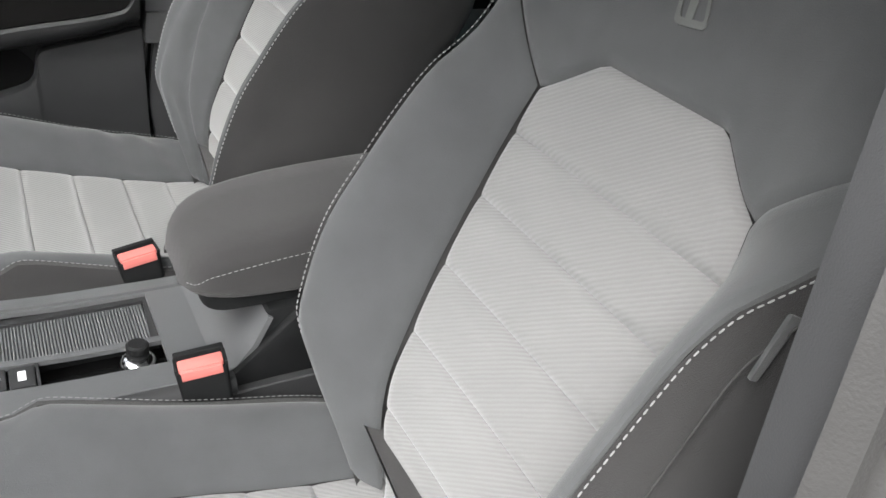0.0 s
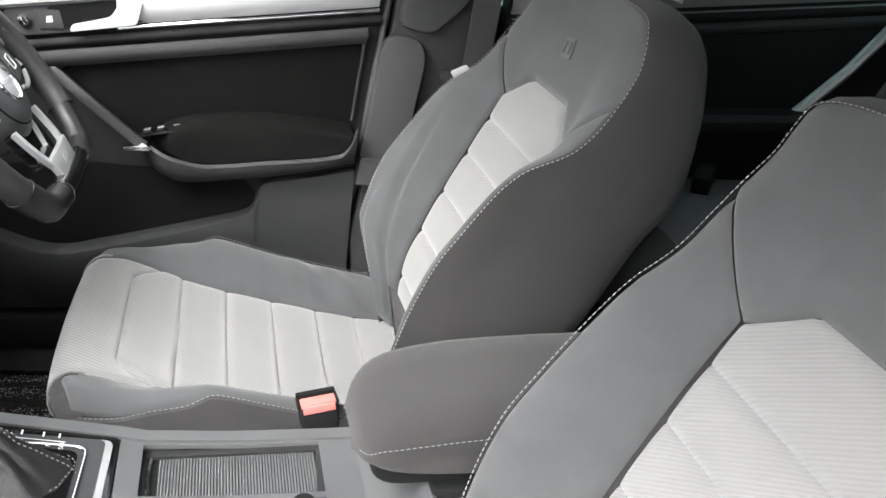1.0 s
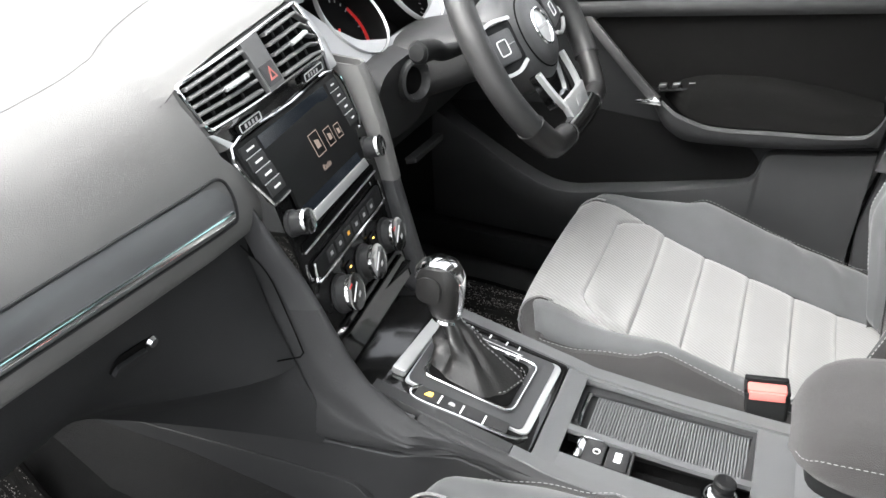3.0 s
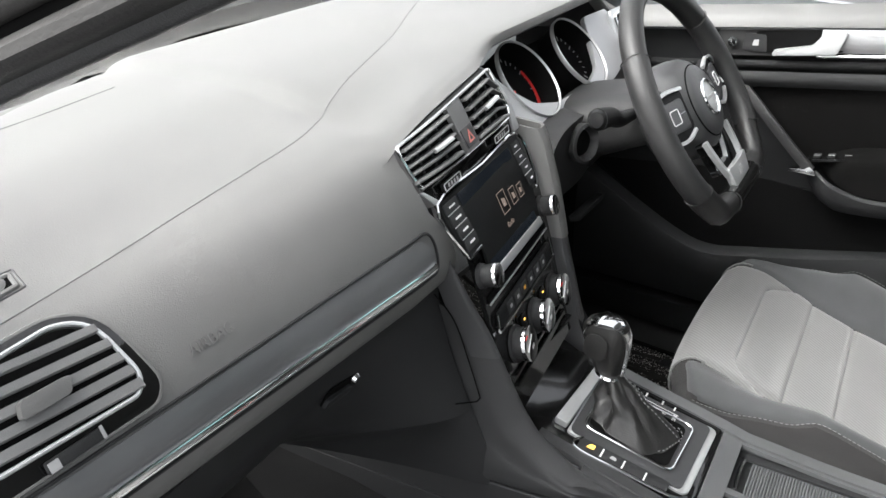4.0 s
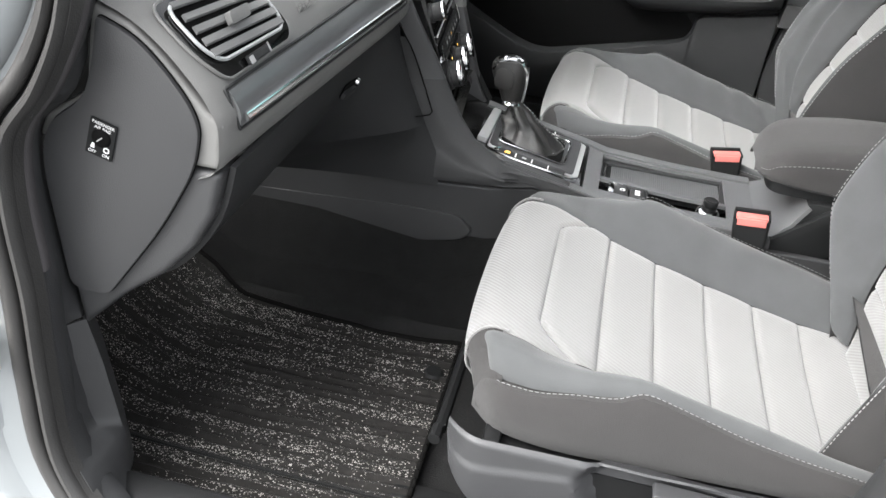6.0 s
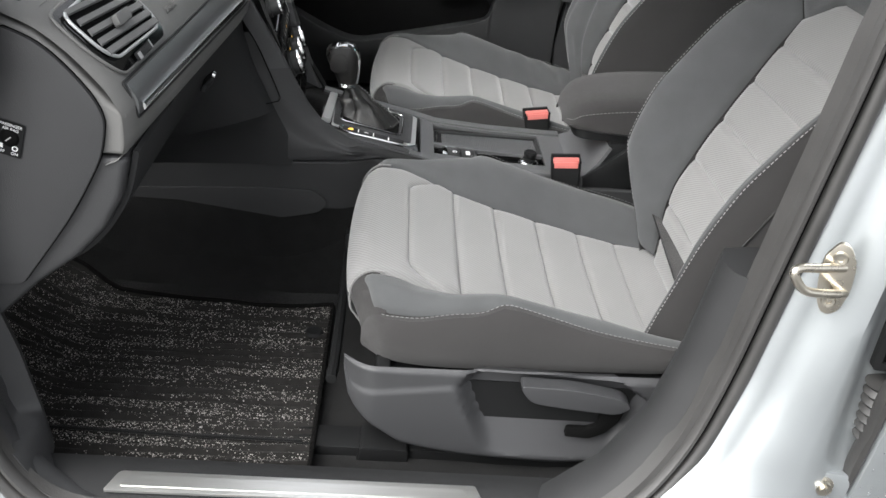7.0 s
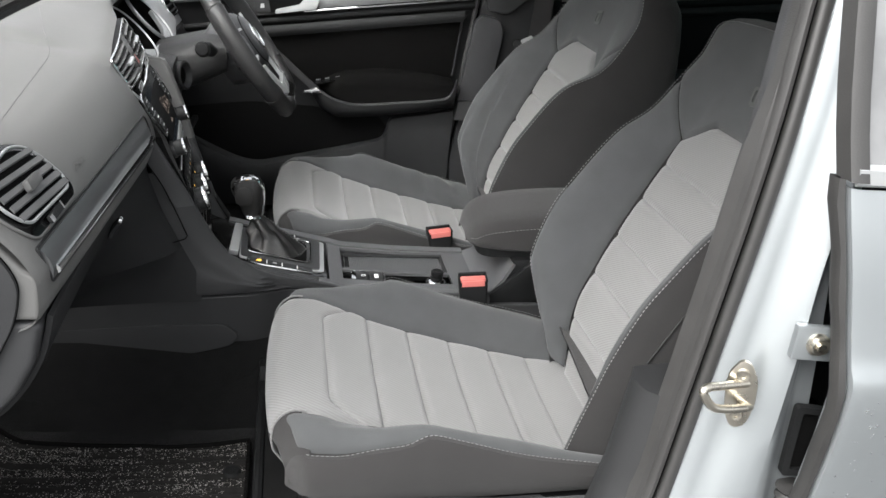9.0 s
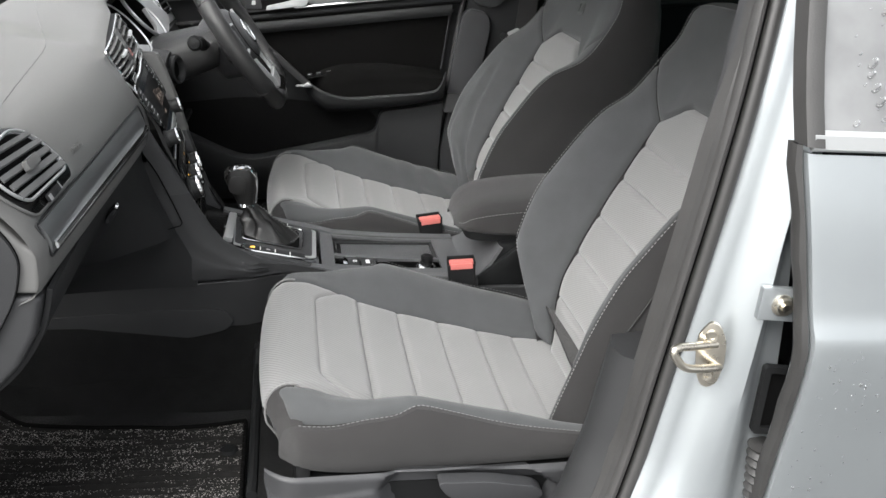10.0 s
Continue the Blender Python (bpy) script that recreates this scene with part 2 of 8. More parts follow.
def part(name, bm, mat, parent=None, label="", smooth=True, bevel=0.0, segments=2, sharp=40, mats=()):
    """Links a bmesh, in world coordinates, as one mesh object under its thing."""
    if bevel:
        edges = [e for e in bm.edges if len(e.link_faces) == 2 and e.calc_face_angle(0) > radians(28)]
        bmesh.ops.bevel(bm, geom=edges, offset=bevel, segments=segments, profile=0.6, affect="EDGES", clamp_overlap=True)
    mesh = bpy.data.meshes.new(name)
    bm.normal_update()
    for f in bm.faces:
        f.smooth = smooth
    if smooth:
        for e in bm.edges:
            if len(e.link_faces) == 2 and e.calc_face_angle(0) > radians(sharp):
                e.smooth = False
    bm.to_mesh(mesh)
    bm.free()
    for q in (mat, *mats):
        mesh.materials.append(q)
    ob = new(name, mesh)
    if parent is not None:
        ob.parent = parent
        ob.matrix_parent_inverse = ancestry(parent).inverted()
    if label:
        ob["label"] = label
    return ob


def lone(name, bm, mat, label, category, group="", kind="", **kw):
    return tagged(part(name, bm, mat, None, "", **kw), label, category, group, kind)


def join(*bms):
    """One bmesh of several."""
    out = bmesh.new()
    for b in bms:
        tmp = bpy.data.meshes.new("tmp")
        b.to_mesh(tmp)
        b.free()
        out.from_mesh(tmp)
        bpy.data.meshes.remove(tmp)
    return out


def grid(rows, close_u=False, close_v=False, flip=False, caps=False):
    """Quads over rows of points."""
    bm = bmesh.new()
    vs = [[bm.verts.new(p) for p in r] for r in rows]
    nu, nv = len(vs), len(vs[0])
    for i in range(nu if close_u else nu - 1):
        for j in range(nv if close_v else nv - 1):
            q = [vs[i][j], vs[(i + 1) % nu][j], vs[(i + 1) % nu][(j + 1) % nv], vs[i][(j + 1) % nv]]
            try:
                bm.faces.new(q[::-1] if flip else q)
            except ValueError:
                pass
    if caps:
        for r in (vs[0], vs[-1]):
            try:
                bm.faces.new(r)
            except ValueError:
                pass
        bmesh.ops.recalc_face_normals(bm, faces=bm.faces)
    return bm


def shell(rows, thick, up=None, **kw):
    """A closed skin of that thickness behind a grid of points."""
    bm = grid(rows, **kw)
    if thick:
        bm.normal_update()
        bmesh.ops.recalc_face_normals(bm, faces=bm.faces)
        bm.normal_update()
        if up is not None and sum((f.normal.dot(Vector(up)) * f.calc_area() for f in bm.faces)) < 0:
            bmesh.ops.reverse_faces(bm, faces=bm.faces)
            bm.normal_update()
        bmesh.ops.solidify(bm, geom=bm.faces[:], thickness=thick)
    return bm


def pad(fn, us, vs, sink=0.007, roll=0.008, up=(0, 0, 1), puff=0.0, sides="lrtb"):
    """A stuffed panel: the surface fn(u, v) with its chosen edges rolled under by sink; puff raises its middle."""
    rows = [[Vector(fn(u, v)) for v in vs] for u in us]
    nu, nv = len(us), len(vs)
    out = []
    for i in range(nu):
        row = []
        for j in range(nv):
            du = rows[min(i + 1, nu - 1)][j] - rows[max(i - 1, 0)][j]
            dv = rows[i][min(j + 1, nv - 1)] - rows[i][max(j - 1, 0)]
            n = du.cross(dv)
            if n.length < 1e-12:
                n = Vector(up)
            n.normalize()
            if n.dot(Vector(up)) < 0:
                n = -n
            p = rows[i][j]
            d = []
            if "t" in sides:
                d.append((p - rows[0][j]).length)
            if "b" in sides:
                d.append((p - rows[-1][j]).length)
            if "l" in sides:
                d.append((p - rows[i][0]).length)
            if "r" in sides:
                d.append((p - rows[i][-1]).length)
            e = min(d) if d else 1.0
            k = max(0.0, 1 - e / roll)
            h = puff * max(0.0, math.sin(math.pi * i / (nu - 1))) ** 0.6
            row.append(p - n * sink * k * k + n * h)
        out.append(row)
    return grid(out)


def spaced(a, b, n, edge=None):
    """n values from a to b, with closer ones near both ends."""
    t = [0.5 - 0.5 * math.cos(math.pi * i / (n - 1)) for i in range(n)]
    t = [0.5 * q + 0.5 * i / (n - 1) for i, q in enumerate(t)]
    return [a + (b - a) * q for q in t]


def frame_at(d):
    d = d.normalized()
    a = Vector((0, 0, 1)) if abs(d.z) < 0.9 else Vector((1, 0, 0))
    s = d.cross(a).normalized()
    return s, s.cross(d)


def tube(points, radius, seg=8, closed=False, flat=1.0, radii=None):
    """A round rod along a path; flat squashes it along its second axis."""
    p = [Vector(q) for q in points]
    n = len(p)
    rows = []
    s = None
    for i in range(n):
        d = (p[(i + 1) % n] - p[i - 1]) if closed else p[min(i + 1, n - 1)] - p[max(i - 1, 0)]
        d.normalize()
        if s is None:
            s, t = frame_at(d)
        else:
            s = (s - d * s.dot(d)).normalized()
            t = s.cross(d)
        r = radii[i] if radii else radius
        rows.append([p[i] + (s * math.cos(2 * math.pi * k / seg) + t * flat * math.sin(2 * math.pi * k / seg)) * r for k in range(seg)])
    return grid(rows, close_u=closed, close_v=True, caps=not closed)


def sweep(points, profile, side, closed=False):
    """A profile of (out, up) pairs carried along a path; out lies along the given side direction."""
    p = [Vector(q) for q in points]
    n = len(p)
    rows = []
    for i in range(n):
        d = (p[(i + 1) % n] - p[i - 1]) if closed else p[min(i + 1, n - 1)] - p[max(i - 1, 0)]
        d.normalize()
        o = Vector(side)
        o = (o - d * o.dot(d)).normalized()
        u = d.cross(o)
        rows.append([p[i] + o * a + u * b for a, b in profile])
    return grid(rows, close_u=closed, close_v=True, caps=not closed)


def prism(outline, to_world, depth):
    """An outline of (a, b) pairs, pushed out by depth; to_world(a, b, c) gives places."""
    bm = bmesh.new()
    lo = [bm.verts.new(to_world(a, b, 0)) for a, b in outline]
    hi = [bm.verts.new(to_world(a, b, depth)) for a, b in outline]
    n = len(lo)
    bm.faces.new(lo)
    bm.faces.new(hi)
    for i in range(n):
        bm.faces.new((lo[i], lo[(i + 1) % n], hi[(i + 1) % n], hi[i]))
    bmesh.ops.recalc_face_normals(bm, faces=bm.faces)
    return bm


def ring_prism(outer, inner, to_world, depth):
    """A frame between two outlines of the same length."""
    bm = bmesh.new()
    n = len(outer)
    q = [[bm.verts.new(to_world(a, b, c)) for a, b in o] for o, c in ((outer, 0), (outer, depth), (inner, depth), (inner, 0))]
    for k in range(4):
        for i in range(n):
            j = (i + 1) % n
            bm.faces.new((q[k][i], q[k][j], q[(k + 1) % 4][j], q[(k + 1) % 4][i]))
    bmesh.ops.recalc_face_normals(bm, faces=bm.faces)
    return bm


def round_poly(points, r, n=5):
    """A polygon of (a, b) pairs with its corners rounded by r (one value, or one a corner)."""
    out = []
    m = len(points)
    for i in range(m):
        p, a, b = Vector(points[i]), Vector(points[i - 1]), Vector(points[(i + 1) % m])
        ri = r[i] if isinstance(r, (list, tuple)) else r
        u, v = (a - p), (b - p)
        ri = min(ri, u.length * 0.49, v.length * 0.49)
        s, e = p + u.normalized() * ri, p + v.normalized() * ri
        for k in range(n + 1):
            t = k / n
            q = s * (1 - t) ** 2 + p * 2 * t * (1 - t) + e * t * t
            out.append((q.x, q.y))
    return out


def box(x0, x1, y0, y1, z0, z1):
    return prism([(x0, y0), (x1, y0), (x1, y1), (x0, y1)], lambda a, b, c: Vector((a, b, z0 + c)), z1 - z0)


def plane_map(origin, a, b):
    """Coordinates on a tilted plane: along a, along b, and out along their cross product."""
    o, a, b = Vector(origin), Vector(a).normalized(), Vector(b).normalized()
    c = a.cross(b).normalized()
    b = c.cross(a)
    return lambda u, v, w: o + a * u + b * v + c * w


def densify(points, step, closed=True):
    """More points along the sides of an outline of (a, b) pairs."""
    out = []
    n = len(points)
    for i in range(n if closed else n - 1):
        a, b = Vector(points[i]), Vector(points[(i + 1) % n])
        k = max(1, int((b - a).length / step))
        out += [tuple(a.lerp(b, q / k)) for q in range(k)]
    return out if closed else out + [tuple(points[-1])]


def patch_on(outline, to_world, w, thick=0.0):
    """A skin that follows a curved surface inside an outline, w above it."""
    o = densify(outline, 0.008)
    c = Vector((sum(p[0] for p in o) / len(o), sum(p[1] for p in o) / len(o)))
    rows = [[to_world(*(c + (Vector(p) - c) * f), w) for p in o] for f in (1.0, 0.9, 0.75, 0.6, 0.45, 0.3, 0.15, 0.01)]
    if thick:
        rows = [[to_world(*p, w - thick) for p in o]] + rows
    bm = grid(rows, close_v=True, caps=False)
    bmesh.ops.recalc_face_normals(bm, faces=bm.faces)
    return bm


def lathe(profile, origin, axis, seg=32):
    """A turned shape: (radius, height) pairs round the axis."""
    ax = Vector(axis).normalized()
    s, t = frame_at(ax)
    rows = [[Vector(origin) + ax * h + (s * math.cos(2 * math.pi * k / seg) + t * math.sin(2 * math.pi * k / seg)) * r
             for k in range(seg)] for r, h in profile]
    return grid(rows, close_v=True, caps=True)


def stitches(points, mat_len=0.0046, gap=0.0020, r=0.00042, lift=(0, 0, 0)):
    """A row of thread stitches along a path."""
    p = [Vector(q) + Vector(lift) for q in points]
    seglen = [0.0]
    for a, b in zip(p, p[1:]):
        seglen.append(seglen[-1] + (b - a).length)
    total = seglen[-1]

    def at(s):
        i = min(max(int(np.searchsorted(seglen, s)) - 1, 0), len(p) - 2)
        return p[i].lerp(p[i + 1], (s - seglen[i]) / max(1e-9, seglen[i + 1] - seglen[i]))
    out = bmesh.new()
    s = 0.0
    while s + mat_len < total:
        a, b = at(s), at(s + mat_len)
        d = (b - a)
        if d.length > 1e-6:
            u, v = frame_at(d)
            ends = []
            for q in (0.0, 0.2, 0.8, 1.0):
                rr = r * (0.45 if q in (0.0, 1.0) else 1.0)
                ends.append([out.verts.new(a + d * q + (u * math.cos(k * math.pi / 2.5) + v * math.sin(k * math.pi / 2.5)) * rr) for k in range(5)])
            for e, f in zip(ends, ends[1:]):
                for k in range(5):
                    out.faces.new((e[k], e[(k + 1) % 5], f[(k + 1) % 5], f[k]))
        s += mat_len + gap
    return out


def words(name, text, size, to_world, mat, parent=None, depth=0.0004, align="CENTER"):
    """Raised lettering in the built-in font on a plane_map."""
    cu = bpy.data.curves.new(name, "FONT")
    cu.body, cu.size, cu.extrude, cu.align_x, cu.align_y = text, size, depth, align, "CENTER"
    tmp = bpy.data.objects.new(name, cu)
    mesh = bpy.data.meshes.new_from_object(tmp)
    bpy.data.objects.remove(tmp)
    bpy.data.curves.remove(cu)
    for v in mesh.vertices:
        v.co = to_world(v.co.x, v.co.y, v.co.z + depth)
    mesh.materials.clear()
    mesh.materials.append(mat)
    ob = new(name, mesh)
    if parent is not None:
        ob.parent = parent
        ob.matrix_parent_inverse = ancestry(parent).inverted()
    return ob


# ---- front seats: one built, one copied ----
SEAT_Y = -0.370
SEAT_SPACING = 0.735

cushion_z = curve([0.150, 0.165, 0.19, 0.22, 0.26, 0.32, 0.40, 0.50, 0.60, 0.68, 0.78],
                  [0.500, 0.533, 0.547, 0.545, 0.532, 0.512, 0.490, 0.466, 0.446, 0.440, 0.445])
cushion_half = curve([0.15, 0.25, 0.30, 0.35, 0.50, 0.62, 0.70], [0.158, 0.165, 0.156, 0.145, 0.140, 0.134, 0.124])
bolster_rise = curve([0.15, 0.22, 0.28, 0.376, 0.49, 0.60, 0.70], [-0.006, 0.000, 0.022, 0.058, 0.060, 0.049, 0.032])
bolster_edge = curve([0.15, 0.20, 0.30, 0.376, 0.50, 0.62, 0.70], [0.195, 0.224, 0.236, 0.232, 0.227, 0.220, 0.208])
stitch_drop = curve([0.15, 0.19, 0.26, 0.30, 0.335, 0.372, 0.43, 0.50, 0.60, 0.70], [0.028, 0.030, 0.025, 0.018, 0.020, 0.006, 0.010, 0.015, 0.004, 0.001])
INSERT_SEAMS = (0.318, 0.389, 0.463, 0.537, 0.604)


insert_wide = curve([0.15, 0.26, 0.36, 0.45, 0.70], [0.010, 0.011, 0.018, 0.024, 0.024])


def cushion(x, v):
    """The cushion's upper skin; v runs from -1 at one stitch line over nought to 1 at the other."""
    h, e = cushion_half(x) + (insert_wide(x) if v < 0 else 0.0), bolster_edge(x)
    a = abs(v)
    z = cushion_z(x)
    back_off = 0.030 * max(0.0, 1 - (x - 0.15) / 0.10) * a ** 2.4
    if a < 0.6:
        y = h * a / 0.6
        z += 0.006 * (a / 0.6) ** 2
    else:
        t = max(0.0, (a - 0.6) / 0.4)
        y = h + (e - h) * t
        s = math.sin(min(1.0, t / 0.90) * math.pi / 2)
        z += 0.006 + bolster_rise(x) * (0.45 * s + 0.55 * s * s) - stitch_drop(x) * max(0.0, (t - 0.50) / 0.50) ** 1.6
    return (x + back_off, SEAT_Y + math.copysign(y, v), z)


BACK_LOW = (0.655, 0.490)
BACK_Y = SEAT_Y + 0.018
insert_half = curve([0.0, 0.05, 0.14, 0.25, 0.36, 0.405], [0.104, 0.112, 0.122, 0.130, 0.134, 0.134])
back_edge = curve([-0.06, -0.02, 0.0, 0.03, 0.06, 0.10, 0.20, 0.32, 0.36, 0.39, 0.42, 0.46, 0.50, 0.55, 0.585, 0.600, 0.608, 0.612, 0.614],
                  [0.090, 0.108, 0.124, 0.152, 0.178, 0.198, 0.206, 0.207, 0.211, 0.220, 0.227, 0.230, 0.227, 0.216, 0.203, 0.188, 0.155, 0.085, 0.0])
back_crest = curve([-0.06, 0.0, 0.05, 0.10, 0.20, 0.26, 0.32, 0.355, 0.372, 0.388, 0.40, 0.42, 0.45, 0.50, 0.54, 0.57, 0.60, 0.62],
                   [-0.020, 0.024, 0.062, 0.093, 0.104, 0.097, 0.087, 0.077, 0.069, 0.058, 0.049, 0.037, 0.028, 0.021, 0.018, 0.024, 0.032, 0.032])
back_mid = curve([-0.06, 0.0, 0.05, 0.1, 0.2, 0.35, 0.45, 0.55, 0.60, 0.62], [-0.034, -0.024, -0.004, 0.006, 0.008, 0.004, 0.002, 0.010, 0.026, 0.030])
back_deep = curve([-0.06, 0.25, 0.40, 0.49, 0.58, 0.62, 0.65], [-0.120, -0.148, -0.146, -0.124, -0.082, -0.058, -0.030])
BACK_SEAMS = (0.050, 0.138, 0.214, 0.290, 0.358)


def back_point(s, y, w):
    """A place on the backrest: s up along it, y across, w out of its face."""
    return Vector((BACK_LOW[0] + 0.423 * s - 0.906 * w, BACK_Y + y, BACK_LOW[1] + 0.906 * s + 0.423 * w))


def inner_half(s):
    return insert_half(s) if s < 0.405 else insert_half(0.405) * max(0.3, 1 - (s - 0.405) * 1.6)


def side_edge(s, near):
    """Half the backrest's width; the side towards the near door keeps its width down to the cushion."""
    return max(back_edge(s), 0.197) if near and s < 0.10 else back_edge(s)


def side_crest(s, near):
    return max(back_crest(s), float(np.interp(s, [-0.12, 0.0, 0.10], [0.052, 0.076, 0.092]))) if near and s < 0.10 else back_crest(s)


def back(s, v):
    """The backrest's face; v as for the cushion."""
    e = side_edge(s, v < 0)
    h = min(inner_half(s) + (0.018 * max(0.0, min(1.0, (0.42 - s) / 0.06)) if v < 0 else 0.0), e * 0.76)
    if v < 0:
        # the insert runs out to the near edge at the foot
        q = max(0.0, min(1.0, (0.15 - s) / 0.13))
        h += (0.94 * e - h) * q * q * (3 - 2 * q)
    a = abs(v)
    m = back_mid(s)
    if a < 0.6:
        y, w = h * a / 0.6, m + 0.004 * (a / 0.6) ** 2
    else:
        t = max(0.0, (a - 0.6) / 0.4)
        y = h + (e - h) * t
        k = math.sin(min(1.0, t / 0.94) * math.pi / 2)
        w = m + 0.004 * (1 - t) + (side_crest(s, v < 0) - m) * k ** 1.15 - 0.003 * max(0, (t - 0.9) / 0.1) ** 2
    return back_point(s, math.copysign(y, v), w)


def build_seat():
    seat = thing("front_seat", (0.42, SEAT_Y, 0.30), "grey suede and dark cloth sports seat with pale ribbed insert",
                 "car seat", "front seats")
    # foam core under the panels
    rows = [[Vector(cushion(x, v)) - Vector((0, 0, 0.012)) for v in spaced(-1, 1, 25)] for x in spaced(0.155, 0.74, 24)]
    rows = [[Vector((r[0].x, r[0].y + 0.012, 0.44))] + r + [Vector((r[-1].x, r[-1].y - 0.012, 0.44))] for r in rows]
    part("cushion_core", grid(rows, close_v=True, caps=True), DARK_CLOTH, seat)
    # front panel of the cushion, over the nose
    cut = lambda v: 0.243 + 0.048 * max(0.0, (abs(v) - 0.42) / 0.18) ** 1.3
    part("cushion_nose", pad(lambda u, v: cushion(0.152 + (cut(v) - 0.152) * u, v), spaced(0, 1, 16), spaced(-0.598, 0.598, 29),
                             sink=0.0042, roll=0.009, sides="brl"), LIGHT_CLOTH, seat, "pale ribbed cloth front roll")
    # front face, curling under the nose
    face = []
    for k in range(9):
        t = k / 8
        face.append([Vector((0.152 + 0.009 * abs(q) ** 2.4 + 0.012 * math.sin(t * 1.6) + 0.028 * t * t, SEAT_Y + q * (0.15 + 0.02 * (1 - t)), 0.503 - 0.075 * t)) for q in spaced(-1, 1, 21)])
    part("cushion_front", grid(face), LIGHT_CLOTH, seat)
    edges = [cut] + [lambda v, s=s: s for s in INSERT_SEAMS] + [lambda v: 0.78]
    for a, b in zip(edges, edges[1:]):
        part("cushion_insert", pad(lambda u, v: cushion(a(v) + (b(v) - a(v)) * u, v), spaced(0, 1, 13), spaced(-0.598, 0.598, 25),
                                   sink=0.0046, roll=0.012, puff=0.003, sides="tlr" if b(0) > 0.7 else "tblr"), LIGHT_CLOTH, seat)
    for sg in (-1, 1):
        part("cushion_bolster", pad(lambda u, v: cushion(0.170 + 0.560 * u, sg * v), spaced(0, 1, 44), spaced(0.602, 1, 14),
                                    sink=0.0045, roll=0.012), SUEDE, seat, "grey suede side bolster")
        # dark side below the stitch line
        rows = []
        for x in spaced(0.153, 0.735, 34):
            c = Vector(cushion(x, sg))
            o = min(1.0, (x - 0.150) / 0.05)
            low = 0.452
            rows.append([c + Vector((0, -0.002 * sg, -0.003)), c + Vector((0, 0.006 * sg * o, -0.004)), c + Vector((0, 0.011 * sg * o, -0.012)),
                         Vector((c.x, c.y + 0.015 * sg * o, c.z * 0.65 + low * 0.35)),
                         Vector((c.x, c.y + 0.016 * sg * o, c.z * 0.3 + low * 0.7)), Vector((c.x, c.y + 0.006 * sg * o, low))])
        part("cushion_side", grid(rows), DARK_CLOTH, seat, "dark woven cloth side")
        part("side_stitching", stitches([Vector(cushion(x, sg)) + Vector((0, 0.004 * sg, 0.0005)) for x in spaced(0.19, 0.70, 60)]), THREAD, seat,
             "pale contrast stitching")
        # rounded dark corner between nose and bolster
        rows = []
        for k in range(10):
            t = k / 9
            a = Vector(cushion(0.156 + 0.042 * t, sg * 0.6)) + Vector((0, 0, -0.002))
            b = Vector(cushion(0.154 + 0.045 * t, sg * 1.0)) + Vector((0, 0, 0.001))
            c = Vector((b.x + 0.004, b.y + sg * 0.008, 0.46))
            m = a.lerp(b, 0.5) + Vector((-0.001 * (1 - t), 0, 0.001))
            rows.append([a, m, b, c])
        part("corner_panel", grid(rows), DARK_CLOTH, seat)
        front_edge = [Vector((0.161 + 0.012 * math.sin(t * 1.6) + 0.028 * t * t, SEAT_Y + sg * (0.1505 + 0.02 * (1 - t)), 0.503 - 0.075 * t)) for t in (0.15, 0.4, 0.7, 0.95)]
        part("corner_piping", tube(smooth_path([Vector(cushion(x, sg * 0.6)) + Vector((0, 0, 0.0005)) for x in (0.205, 0.185, 0.168, 0.156)] + front_edge, 5), 0.0016, 6), LIGHT_CLOTH, seat)
    # lower cross seam of the backrest: pale roll at the joint
    part("joint_roll", tube([Vector((0.706, SEAT_Y + q, 0.452)) for q in spaced(-0.150, 0.128, 12)], 0.030, 14), LIGHT_CLOTH, seat)
    # backrest core
    rows = []
    for s in spaced(0.015, 0.608, 30):
        r = [back(s, v) + Vector((0.012 + 0.02 * max(0.0, min(1.0, (0.12 - s) / 0.10)), 0, -0.006)) for v in spaced(-1, 1, 25)]
        rows.append([back_point(s, -back_edge(s) * 0.90, -0.045)] + r + [back_point(s, back_edge(s) * 0.90, -0.045)])
    part("backrest_core", grid(rows, close_v=True, caps=True), DARK_CLOTH, seat)
    top = lambda v: 0.452 - 0.047 * max(0.0, (abs(v) - 0.36) / 0.24) ** 1.0
    edges = [lambda v: -0.045] + [lambda v, s=s: s for s in BACK_SEAMS] + [top]
    for a, b in zip(edges, edges[1:]):
        part("backrest_insert", pad(lambda u, v: back(a(v) + (b(v) - a(v)) * u, v), spaced(0, 1, 14), spaced(-0.597, 0.597, 27),
                                    sink=0.0070, roll=0.014, up=(-0.9, 0, 0.42), puff=0.003), LIGHT_CLOTH, seat)
    for sg in (-1, 1):
        foot = -0.030 if sg > 0 else -0.110
        part("backrest_bolster", pad(lambda u, v: back(foot + (0.405 - foot + 0.085 * (v - 0.6) / 0.4) * u, sg * v), spaced(0, 1, 36), spaced(0.603, 1, 14),
                                     sink=0.0045, roll=0.010, up=(-0.9, 0, 0.42)), SUEDE, seat, "grey suede side bolster")
    low = lambda v: (top(v) if abs(v) < 0.6 else 0.405 + 0.085 * (abs(v) - 0.6) / 0.4)
    part("shoulder_panel", pad(lambda u, v: back(low(v) + (0.6125 - low(v)) * u, v), spaced(0, 1, 26), spaced(-1, 1, 49),
                               sink=0.008, roll=0.011, up=(-0.9, 0, 0.42), sides="t"), SUEDE, seat, "grey suede shoulder panel")
    # dark cover round the sides and over the top
    crown = (0.600, 0.605, 0.609, 0.6115, 0.613)
    outline = [(s, -side_edge(s, True)) for s in spaced(-0.115, 0.594, 40)] + [(s, -back_edge(s)) for s in crown]
